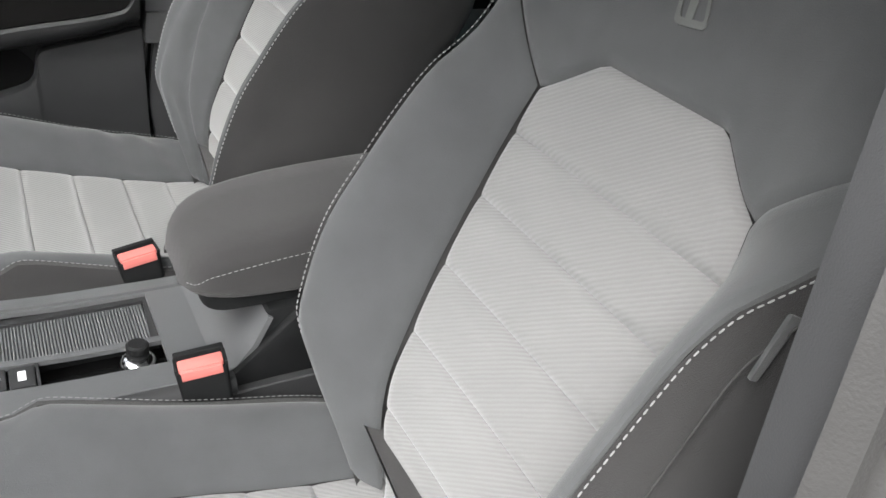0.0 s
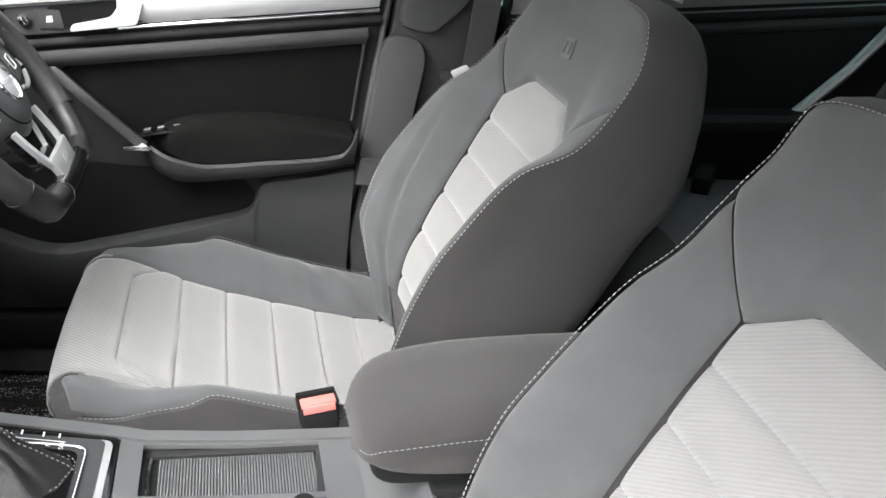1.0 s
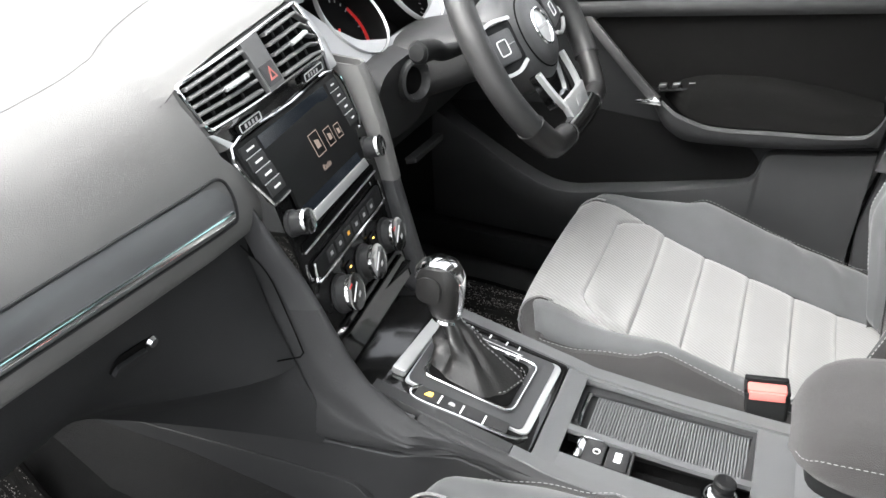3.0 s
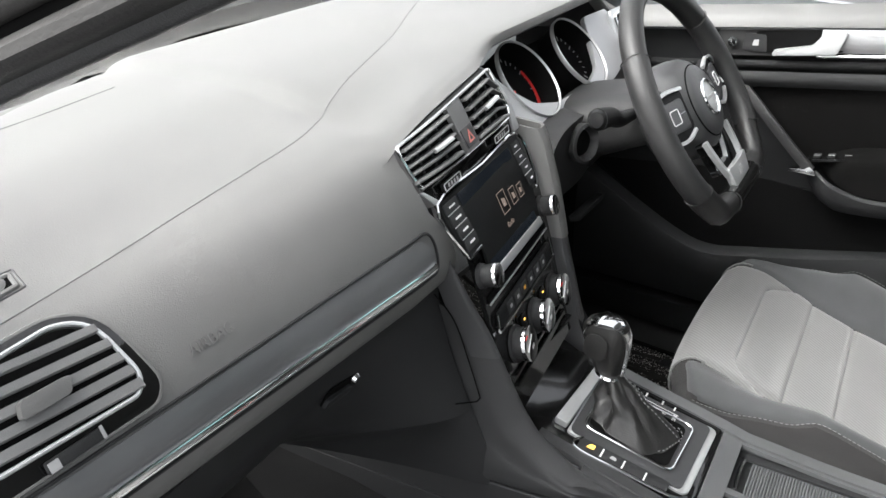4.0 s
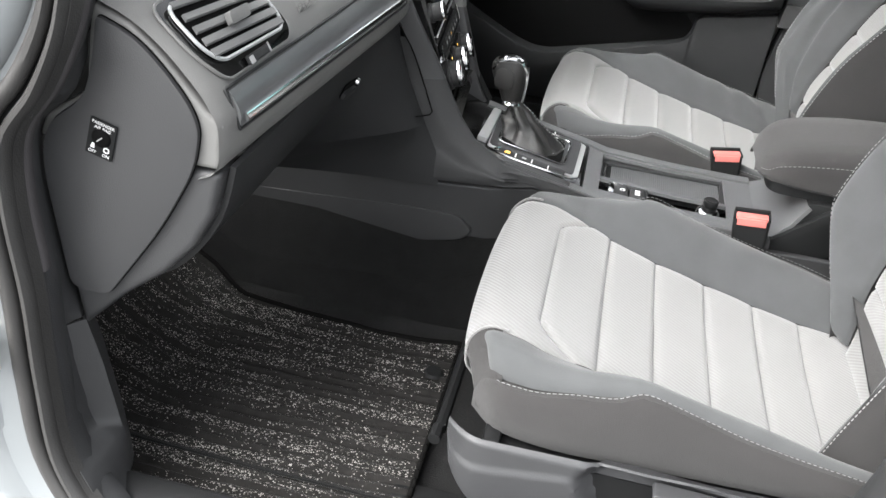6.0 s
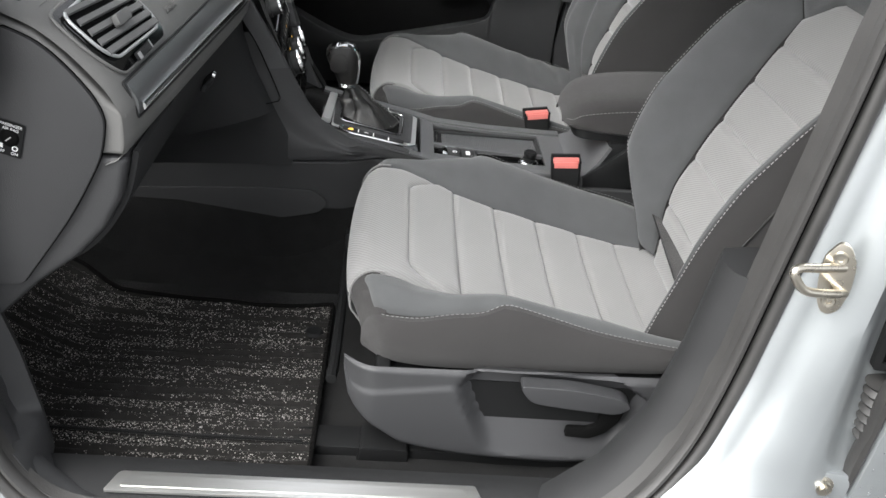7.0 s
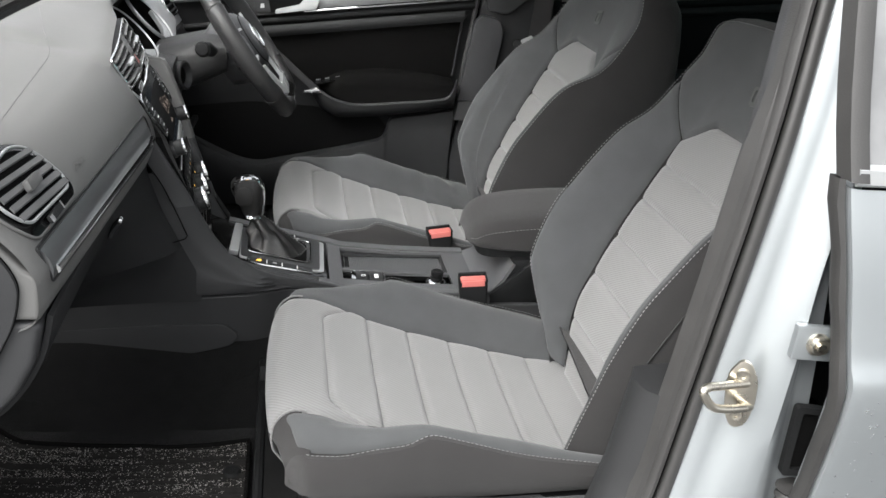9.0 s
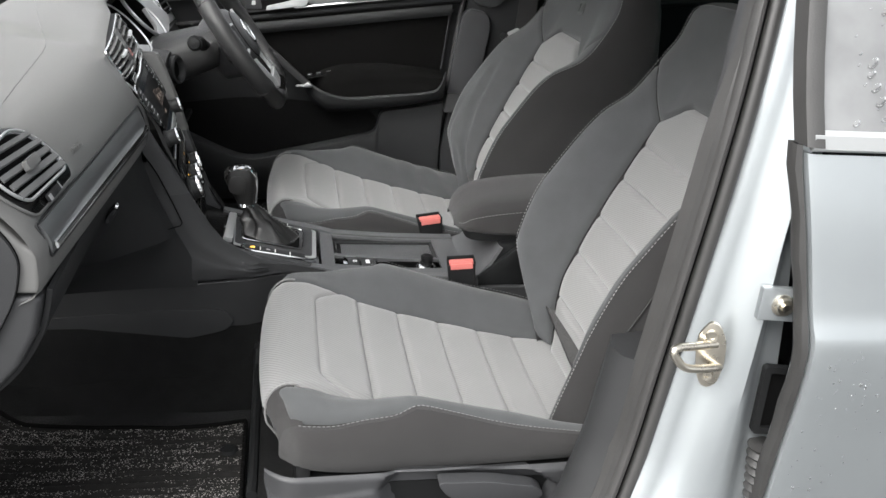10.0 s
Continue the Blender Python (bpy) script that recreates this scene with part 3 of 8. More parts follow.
    outline += [(0.614, 0.0)] + [(s, back_edge(s)) for s in (list(spaced(-0.055, 0.594, 40)) + list(crown))[::-1]]
    rows = []
    n = len(outline)
    for i, (s, y) in enumerate(outline):
        a, b = outline[max(i - 1, 0)], outline[min(i + 1, n - 1)]
        d = Vector((b[0] - a[0], b[1] - a[1])).normalized()
        ns, ny = d.y, -d.x
        c, deep = side_crest(s, y < 0) - 0.003, back_deep(s)
        ring = []
        for k, (o, f) in enumerate(((-0.001, 0.0), (0.005, 0.03), (0.012, 0.10), (0.020, 0.26), (0.025, 0.48), (0.022, 0.70), (0.012, 0.88), (-0.008, 0.98), (-0.04, 1.02))):
            o *= 0.55 + 0.45 * max(0.0, min(1.0, (s - 0.42) / 0.12))
            ring.append(back_point(s + ns * o, y + ny * o, c + (deep - c) * f))
        rows.append(ring)
    part("backrest_cover", grid(rows), DARK_CLOTH, seat, "dark woven cloth side and top cover")
    half = n // 2
    rear = [[rows[i][-1].lerp(rows[n - 1 - i][-1], t) + Vector((0.02 * math.sin(math.pi * t), 0, 0)) for t in spaced(0, 1, 9)] for i in range(half)]
    part("backrest_rear", grid(rear), DARK_CLOTH, seat)
    for sg in (-1, 1):
        path = [back(s, sg) for s in list(spaced(0.02 if sg > 0 else -0.08, 0.594, 80)) + [0.600, 0.605, 0.609, 0.6115, 0.6135]]
        part("backrest_stitching", stitches([Vector((p.x - 0.0005, p.y + sg * 0.0035, p.z + 0.001)) for p in path], r=0.0007), THREAD, seat,
             "pale contrast stitching")
        # seam along the cover's side, with a sewn-in tag on the door side
        seam = [back_point(s, sg * (back_edge(s) + 0.0115), w) for s, w in ((0.10, 0.05), (0.16, 0.052), (0.236, 0.050), (0.283, 0.048), (0.333, 0.044), (0.374, 0.030), (0.411, 0.006), (0.44, -0.012))]
        part("cover_seam", tube(smooth_path(seam, 5), 0.0011, 6), DARK_THREAD, seat)
        # upper cover seam across the side
        across = [rows[34 if sg < 0 else n - 35][k] for k in range(1, 7)]
        part("cover_seam", tube(across, 0.0009, 6), DARK_THREAD, seat)
    tag = plane_map(back_point(0.354, -back_edge(0.354) - 0.013, 0.036), (0.423, 0, 0.906), (-0.906, 0, 0.423))
    part("side_tag", prism(round_poly([(-0.024, -0.004), (0.024, -0.006), (0.024, 0.006), (-0.024, 0.004)], 0.002), lambda u, v, w: tag(u, v, 0.002 - w), 0.0035), SUEDE, seat, "grey sewn-in fabric tag", bevel=0.001)
    # bottom side fairing of the seat frame, with its recess
    for sg in (-1, 1):
        o = SEAT_Y + sg * 0.272
        low_z = curve([0.163, 0.170, 0.19, 0.211, 0.248, 0.30, 0.345, 0.46, 0.53, 0.60, 0.645], [0.440, 0.405, 0.378, 0.360, 0.334, 0.322, 0.316, 0.311, 0.320, 0.352, 0.425])

        def depth(x, z):
            """How far the cover is pressed in round the levers."""
            soft = lambda d, w: max(0.0, min(1.0, 0.5 + d / w)) ** 1.0
            xl = float(np.interp(z, [0.32, 0.40, 0.44, 0.466], [0.372, 0.338, 0.322, 0.338]))
            xr = float(np.interp(z, [0.32, 0.40, 0.435, 0.466], [0.532, 0.560, 0.568, 0.525]))
            inside = soft(x - xl, 0.020) * soft(xr - x, 0.014) * soft(0.463 - z, 0.008)
            floor = 1.0 if z > 0.384 else max(0.0, 1 - ((0.384 - z) / 0.055)) ** 0.8
            lip = 0.004 * soft(z - float(np.interp(x, [0.16, 0.20, 0.317, 0.34], [0.425, 0.425, 0.442, 0.468])), 0.006)
            return 0.024 * inside * floor + lip

        rows = []
        for x in list(np.linspace(0.163, 0.645, 70)):
            zt, zb = 0.462 + 0.022 * (x - 0.163), low_z(x)
            col = []
            for t in np.linspace(0, 1, 40):
                z = zb + (zt - zb) * t
                curl = 0.03 * max(0.0, (0.21 - x) / 0.05) ** 2 + 0.012 * max(0.0, 1 - t / 0.10) ** 2 + 0.006 * max(0.0, (t - 0.95) / 0.05) ** 2
                col.append(Vector((x, o - sg * (depth(x, z) + curl), z)))
            rows.append(col)
        cover = part("side_cover", shell(rows, 0.003, up=(0, sg, 0)), SEAT_PLASTIC, seat, "charcoal plastic side cover")
        lev = prism(round_poly([(0.393, 0.460), (0.47, 0.458), (0.535, 0.446), (0.550, 0.432), (0.53, 0.420), (0.47, 0.425), (0.412, 0.432)],
                               [0.012, 0.02, 0.012, 0.012, 0.02, 0.02, 0.015]), lambda a, b, c: Vector((a, o + sg * (-0.012 + c), b)), 0.022)
        part("height_lever", lev, SEAT_PLASTIC, seat, "charcoal plastic height lever", bevel=0.007, segments=3)
        part("release_tab", prism(round_poly([(0.470, 0.366), (0.505, 0.364), (0.525, 0.375), (0.54, 0.395), (0.545, 0.415), (0.515, 0.41), (0.512, 0.388), (0.50, 0.381), (0.472, 0.381)], 0.004),
                                  lambda a, b, c: Vector((a, o + sg * (-0.012 + c), b)), 0.008), BLACK_HOLE, seat, bevel=0.002)
        rail = box(0.10, 0.70, o - 0.022 - sg * 0.05, o + 0.022 - sg * 0.05, 0.278, 0.302)
        rl = part("seat_rail", rail, DARK_PLASTIC, seat, "black steel seat rail", bevel=0.004)
        part("rail_cap", prism(round_poly([(0.185, 0.276), (0.26, 0.276), (0.26, 0.308), (0.192, 0.310)], 0.006), lambda a, b, c: Vector((a, o - sg * (0.02 + c), b)), 0.05),
             DARK_PLASTIC, rl, bevel=0.004)
    front = prism(round_poly([(-0.262, 0.455), (0.262, 0.455), (0.25, 0.34), (0.20, 0.32), (-0.20, 0.32), (-0.25, 0.34)], 0.02),
                  lambda a, b, c: Vector((0.205 + c, SEAT_Y + a, b)), 0.02)
    part("front_cover", front, DARK_PLASTIC, seat, bevel=0.005)
    pan = box(0.22, 0.66, SEAT_Y - 0.25, SEAT_Y + 0.25, 0.36, 0.44)
    part("seat_pan", pan, DARK_PLASTIC, seat)
    part("adjuster_bar", tube([(0.145, SEAT_Y + q, 0.375 + 0.02 * (abs(q) > 0.18)) for q in (-0.21, -0.19, -0.17, 0, 0.17, 0.19, 0.21)], 0.008, 8), DARK_PLASTIC, seat)
    # head restraint
    for sg in (-1, 1):
        b0 = back_point(0.648, sg * 0.088, -0.032)
        post = part("headrest_post", tube([b0, b0 + Vector((0.035, 0, 0.10))], 0.006, 12), CHROME, seat, "chrome headrest post")
        part("post_guide", lathe([(0.0, 0.004), (0.014, 0.004), (0.020, 0.001), (0.021, -0.006)], b0 + Vector((0.001, 0, 0.004)), (0.33, 0, 0.94), 24), SATIN, post)
    rows = []
    for k in range(14):
        t = k / 13
        z = t * 0.18
        wv = 0.13 * (1 - (2 * t - 1) ** 4) ** 0.5 + 0.004
        dv = 0.055 * (1 - (2 * t - 1) ** 4) ** 0.5 + 0.003
        c = back_point(0.745, 0, -0.03) + Vector((0.06 * t, 0, z))
        rows.append([c + Vector((-dv * math.copysign(abs(math.cos(a)) ** 0.6, math.cos(a)), wv * math.copysign(abs(math.sin(a)) ** 0.6, math.sin(a)), 0))
                     for a in [2 * math.pi * q / 24 for q in range(24)]])
    part("headrest", grid(rows, close_v=True, caps=True), SUEDE, seat)
    # embossed badge on the shoulder panel: a plain framed plate
    def badge(a, b, c):
        p = back(0.522 + b * 0.9, ((a + 0.012) * 0.9 / max(0.05, back_edge(0.522 + b * 0.9))) * 0.9)
        return p + Vector((-0.906, 0, 0.423)) * (c + 0.0012)
    part("embossed_mark", ring_prism(round_poly([(-0.034, -0.016), (0.018, -0.020), (0.030, 0.012), (-0.018, 0.018)], 0.008), round_poly([(-0.027, -0.010), (0.013, -0.013), (0.022, 0.008), (-0.015, 0.012)], 0.005), badge, 0.0016), BADGE_SUEDE, seat, "plain embossed mark")
    part("embossed_bar", prism(round_poly([(-0.008, -0.012), (0.004, -0.013), (0.010, 0.009), (-0.003, 0.010)], 0.003), badge, 0.0014), BADGE_SUEDE, seat)
    return seat


passenger_seat = build_seat()
driver_seat = copy_thing(passenger_seat, Matrix.Translation((0.42, SEAT_Y + SEAT_SPACING, 0.30)))
tagged(driver_seat, "grey suede sports seat with pale ribbed insert and creased bolsters")


def creased_back(s, v):
    """The driver's far bolster, its suede slack and folded from use."""
    p = Vector(back(s, v))
    t = (abs(v) - 0.6) / 0.4
    fade = max(0.0, min(1.0, t / 0.15)) * max(0.0, min(1.0, (1 - t) / 0.2)) * max(0.0, min(1.0, (0.36 - s) / 0.12))
    dent = 0.0
    for t0, lean, wide, deep in ((0.40, 0.8, 0.05, 0.009), (0.80, -0.5, 0.10, 0.004)):
        q = (t - t0 - lean * (s - 0.14)) / wide
        dent += deep * math.exp(-q * q) - 0.2 * deep * math.exp(-(q - 1.6) ** 2)
    dent += 0.003 * noise.noise((s * 24, t * 5, 3))
    return p - Vector((-0.906, 0, 0.423)) * dent * fade


def creased_cushion(x, v):
    p = Vector(cushion(x, v))
    t = (abs(v) - 0.6) / 0.4
    fade = max(0.0, min(1.0, t / 0.2)) * max(0.0, min(1.0, (1 - t) / 0.25)) * max(0.0, min(1.0, (x - 0.45) / 0.1))
    return p + Vector((0, 0, 1)) * fade * (0.004 * math.sin(x * 95 + t * 5) + 0.003 * noise.noise((x * 20, t * 4, 1)))


for ob in list(driver_seat.children):
    kind = ob.name.split(".")[0]
    if kind in ("side_tag", "cover_seam"):
        bpy.data.objects.remove(ob)
        continue
    if kind in ("backrest_bolster", "cushion_bolster") and sum(v.co.y for v in ob.data.vertices) / len(ob.data.vertices) > SEAT_Y:
        if kind == "backrest_bolster":
            bm = pad(lambda u, v: creased_back(-0.030 + (0.435 + 0.085 * (v - 0.6) / 0.4) * u, v), spaced(0, 1, 70), spaced(0.603, 1, 34), sink=0.0045, roll=0.010, up=(-0.9, 0, 0.42))
        else:
            bm = pad(lambda u, v: creased_cushion(0.170 + 0.560 * u, v), spaced(0, 1, 80), spaced(0.602, 1, 26), sink=0.0045, roll=0.012)
        for f in bm.faces:
            f.smooth = True
        skin = bpy.data.meshes.new(kind)
        bm.to_mesh(skin)
        bm.free()
        skin.materials.append(SUEDE)
        ob.data = skin


# ---- dashboard ----
def mix_profile(a, b, t):
    return [(p[0] + (q[0] - p[0]) * t, p[1] + (q[1] - p[1]) * t) for p, q in zip(a, b)]


DASH_MID = [(-0.45, 0.905), (-0.43, 0.932), (-0.36, 0.945), (-0.28, 0.947), (-0.215, 0.935), (-0.176, 0.918), (-0.14, 0.903),
            (-0.115, 0.885), (-0.092, 0.862), (-0.073, 0.838), (-0.062, 0.812), (-0.062, 0.790), (-0.068, 0.770), (-0.085, 0.760)]
DASH_END = [(x - 0.010, z - 0.008) for x, z in DASH_MID]
DASH_IN = [(-0.475, 0.915), (-0.455, 0.943), (-0.38, 0.956), (-0.28, 0.960), (-0.215, 0.953), (-0.165, 0.946), (-0.112, 0.937),
           (-0.080, 0.917), (-0.060, 0.891), (-0.045, 0.862), (-0.034, 0.828), (-0.030, 0.800), (-0.035, 0.775), (-0.05, 0.762)]
DASH_RIGHT = [-0.215] * 6 + [-0.205, -0.190, -0.184, -0.176, -0.148, -0.138, -0.132, -0.130]


def dash_profile(y):
    if y < -0.66:
        return mix_profile(DASH_END, DASH_MID, 1 - ((-0.66 - y) / 0.033) ** 2)
    return mix_profile(DASH_MID, DASH_IN, max(0.0, min(1.0, (y + 0.66) / 0.445)))


dash_fine = {}


def dash_surface(y, k):
    """A place on the passenger side of the dash: k runs from the windscreen (0) down to the lower edge (13)."""
    if y not in dash_fine:
        q = dash_profile(y)
        dash_fine[y] = (curve(range(14), [p[0] for p in q]), curve(range(14), [p[1] for p in q]))
    fx, fz = dash_fine[y]
    return Vector((fx(k), y, fz(k)))


def dash_face(y, z):
    """The place on the dash's face at that height, and the face's outward direction."""
    lo, hi = 4.0, 13.0
    for _ in range(30):
        m = 0.5 * (lo + hi)
        if dash_surface(y, m).z > z:
            lo = m
        else:
            hi = m
    p = dash_surface(y, lo)
    t = dash_surface(y, lo + 0.1) - dash_surface(y, lo - 0.1)
    return p, Vector((-t.z, 0, t.x)).normalized()


dashboard = thing("dashboard", (-0.3, 0.0, 0.60), "dark grey soft-grained dashboard across the cabin", "dashboard")
def centre_profile(y):
    hood = max(0.0, min(1.0, (y - 0.05) / 0.12)) * max(0.0, min(1.0, (0.62 - y) / 0.09))
    hood = hood * hood * (3 - 2 * hood)
    base = [(-0.475, 0.915), (-0.455, 0.943), (-0.38, 0.956), (-0.28, 0.960), (-0.215, 0.953), (-0.165, 0.946), (-0.112, 0.937), (-0.080, 0.917)]
    mid = [(-0.495, 0.92), (-0.475, 0.948), (-0.38, 0.962), (-0.28, 0.968), (-0.215, 0.964), (-0.165, 0.959), (-0.112, 0.951), (-0.101, 0.944)]
    top = [(-0.49, 0.92), (-0.47, 0.950), (-0.38, 0.966), (-0.28, 0.974), (-0.215, 0.974), (-0.175, 0.972), (-0.140, 0.966), (-0.137, 0.955)]
    end = [(-0.45, 0.90), (-0.43, 0.925), (-0.36, 0.94), (-0.28, 0.947), (-0.215, 0.935), (-0.165, 0.918), (-0.13, 0.90), (-0.12, 0.88)]
    # the front edge follows the frame of the centre vents
    f = float(np.interp(y, [-0.215, -0.186, -0.10, 0.066, 0.12], [0.919, 0.9245, 0.933, 0.944, 0.946]))
    fx = -0.080 - (f - 0.90) * 0.535 - 0.088 * (y + 0.01)
    mid[5:] = [(fx - 0.062, f + 0.018), (fx - 0.020, f + 0.0115), (fx - 0.0045, f + 0.0035)]
    c = max(0.0, min(1.0, (y + 0.215) / 0.04))
    q = mix_profile(base, mid, c * c * (3 - 2 * c))
    q = mix_profile(q, top, hood)
    return mix_profile(q, end, max(0.0, min(1.0, (y - 0.62) / 0.06)))


centre_fine = {}


def dash_at(y, k):
    """The dash's skin: the passenger side, then the top cover and the hood."""
    if y <= -0.215:
        return dash_surface(y, k)
    if y not in centre_fine:
        q = centre_profile(y)
        centre_fine[y] = (curve(range(8), [p[0] for p in q]), curve(range(8), [p[1] for p in q]))
    fx, fz = centre_fine[y]
    return Vector((fx(k), y, fz(k)))


side_ys = [-0.690, -0.688, -0.683, -0.673] + [round(float(y), 5) for y in np.linspace(-0.65, -0.215, 22)]
top_ys = [-0.215] + [round(float(y), 5) for y in np.linspace(-0.205, 0.09, 18)] + [round(float(y), 5) for y in np.linspace(0.105, 0.70, 34)]
lower = []
for k in np.linspace(7, 13, 25):
    right = float(np.interp(k, range(14), DASH_RIGHT))
    ys = [round(float(y), 5) for y in np.linspace(-0.215, right, 6)]
    lower.append([dash_at(y, 7) if k == 7 else dash_surface(y, k) for y in ys])
lip = [[dash_at(y, 7) + d for d in (Vector((0, 0, 0)), Vector((-0.002, 0, -0.003)), Vector((-0.008, 0, -0.006)), Vector((-0.022, 0, -0.009)))] for y in top_ys[2:]]
skin = join(grid([[dash_at(y, k) for y in side_ys] for k in np.linspace(0, 13, 53)]), grid([[dash_at(y, k) for y in top_ys] for k in np.linspace(0, 7, 29)]), grid(lower), grid(lip))
bmesh.ops.remove_doubles(skin, verts=skin.verts, dist=0.00002)
bmesh.ops.recalc_face_normals(skin, faces=skin.faces)
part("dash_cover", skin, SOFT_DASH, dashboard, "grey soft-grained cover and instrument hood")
# thin joint line along the top cover


def top_z(x, y):
    """The height of the dash's upper surface."""
    if y < -0.21:
        lo, hi = 2.0, 9.0
        for _ in range(30):
            m = 0.5 * (lo + hi)
            if dash_surface(round(y, 4), m).x < x:
                lo = m
            else:
                hi = m
        return dash_surface(round(y, 4), lo).z
    q = centre_profile(y)
    return curve([p[0] for p in q], [p[1] for p in q])(x)


seam = smooth_path([(-0.150, -0.66, 0), (-0.147, -0.60, 0), (-0.146, -0.50, 0), (-0.148, -0.40, 0), (-0.150, -0.30, 0), (-0.153, -0.245, 0), (-0.163, -0.20, 0), (-0.186, -0.13, 0), (-0.222, 0.0, 0), (-0.26, 0.12, 0), (-0.31, 0.25, 0)], 8)
part("joint_line", tube([Vector((p.x, p.y, top_z(p.x, p.y))) for p in seam], 0.0006, 6), SOFT_DASH, dashboard)
part("joint_line", tube(smooth_path([(-0.372, -0.60, 0.9485), (-0.3715, -0.409, 0.9512), (-0.373, -0.346, 0.9528), (-0.379, -0.267, 0.9545)], 6), 0.0006, 6), DECK_GREY, dashboard)

# decor band and chrome strip
DECOR_TOP = curve([-0.70, -0.60, -0.45, -0.30, -0.18], [0.835, 0.837, 0.841, 0.845, 0.846])
rows = []
for y in np.linspace(-0.665, -0.186, 30):
    z1, z0 = DECOR_TOP(y), 0.803
    if y > -0.215:
        c = (y + 0.215) / 0.03
        z1 -= 0.02 * c * c
    r = []
    for t in spaced(0, 1, 7):
        p, n = dash_face(round(float(y), 4), z0 + (z1 - z0) * t)
        r.append(p + n * (0.0016 + 0.0014 * math.sin(math.pi * t)))
    rows.append(r)
part("decor_band", shell(rows, 0.003, up=(1, 0, 0.4)), DECOR, dashboard, "shiny patterned grey decor band")
rim = densify(round_poly([(-0.669, 0.838), (-0.188, 0.849), (-0.179, 0.822), (-0.181, 0.800), (-0.664, 0.800)], [0.003, 0.02, 0.02, 0.006, 0.003]), 0.02)
part("decor_surround", tube([dash_face(round(a, 4), b)[0] + dash_face(round(a, 4), b)[1] * 0.0008 for a, b in rim], 0.0016, 6, closed=True), PLASTIC, dashboard)
pts = []
for y in np.linspace(-0.660, -0.192, 24):
    p, n = dash_face(round(float(y), 4), 0.812)
    pts.append(p + n * 0.0052)
part("chrome_strip", sweep(pts, [(-0.001, -0.0045), (0.002, -0.0034), (0.003, 0.0), (0.002, 0.0034), (-0.001, 0.0045)], (0.9, 0, 0.3)), CHROME, dashboard,
     "bright metal trim strip")
# moulded word, too faint to letter large
words("airbag_mark", "AIRBAG", 0.013, plane_map(dash_face(-0.47, 0.864)[0] + dash_face(-0.47, 0.864)[1] * 0.0003, (0.06, 1, 0), dash_face(-0.47, 0.88)[0] - dash_face(-0.47, 0.85)[0]),
      SOFT_DASH, dashboard, 0.0004)

# end cap beside the door
cap_up = [(-0.066, 0.812), (-0.070, 0.765), (-0.257, 0.765), (-0.245, 0.79), (-0.20, 0.82), (-0.186, 0.905), (-0.15, 0.892), (-0.125, 0.870), (-0.103, 0.846), (-0.084, 0.824)]
cap_low = [(-0.070, 0.762), (-0.080, 0.715), (-0.101, 0.675), (-0.136, 0.635), (-0.182, 0.598), (-0.236, 0.543), (-0.245, 0.64), (-0.256, 0.762)]
part("end_wall", prism(cap_up, lambda a, b, c: Vector((a, -0.6875 + c, b)), 0.05), SOFT_DASH, dashboard, bevel=0.007, segments=4)
part("end_wall", prism(cap_low, lambda a, b, c: Vector((a, -0.6870 + c, b)), 0.05), COVER_GREY, dashboard, bevel=0.009, segments=4)
lid_out = round_poly([(-0.178, 0.896), (-0.143, 0.882), (-0.116, 0.855), (-0.096, 0.829), (-0.087, 0.806), (-0.094, 0.765), (-0.131, 0.694), (-0.198, 0.598),
                      (-0.240, 0.598), (-0.252, 0.739), (-0.242, 0.783), (-0.200, 0.815), (-0.187, 0.85)],
                     [0.006, 0.02, 0.02, 0.02, 0.02, 0.02, 0.05, 0.01, 0.015, 0.04, 0.03, 0.03, 0.02], 4)
lid = part("end_lid", prism(lid_out, lambda a, b, c: Vector((a, -0.6940 + c, b)), 0.008), COVER_GREY, dashboard, "charcoal grained end lid", bevel=0.002)
gapline = [Vector((a, -0.6885, b)) for a, b in lid_out]
part("lid_gap", tube(gapline, 0.0010, 6, closed=True), BLACK_HOLE, dashboard)
# switch plate with its lettering
PLATE = 0.60
flat_map = plane_map((-0.184, -0.6950, 0.779), (1, 0, -0.28), (0.28, 0, 1))
plate_map = lambda u, v, w: flat_map(u * PLATE, v * PLATE, w)
plate = part("airbag_switch_plate", prism(round_poly([(-0.022, -0.032), (0.022, -0.032), (0.022, 0.032), (-0.022, 0.032)], 0.002), plate_map, 0.0012),
             DARK_PLASTIC, dashboard, "black key switch plate with white lettering")
pm = lambda u, v, w: plate_map(u, v, w + 0.0013)
part("key_switch", lathe([(0.0, 0.003), (0.007, 0.003), (0.009, 0.0015), (0.010, 0.0)], plate_map(0, 0.002, 0.001), (0, -1, 0), 24), BLACK_HOLE, plate)
part("key_slot", prism([(-0.001, -0.006), (0.001, -0.006), (0.001, 0.006), (-0.001, 0.006)], lambda u, v, w: plate_map(u * 0.8 + v * 0.6, v * 0.8 - u * 0.6 + 0.002, w + 0.0042), 0.0006), GREY_MARK, plate)
words("plate_text", "PASSENGER", 0.0072, lambda a, b, c: pm(a, b + 0.026, c), WHITE_MARK, plate, 0.0002)
words("plate_text", "AIR BAG", 0.0072, lambda a, b, c: pm(a, b + 0.0185, c), WHITE_MARK, plate, 0.0002)
words("plate_text", "OFF", 0.0075, lambda a, b, c: pm(a - 0.011, b - 0.026, c), WHITE_MARK, plate, 0.0002)
words("plate_text", "ON", 0.0075, lambda a, b, c: pm(a + 0.012, b - 0.026, c), WHITE_MARK, plate, 0.0002)
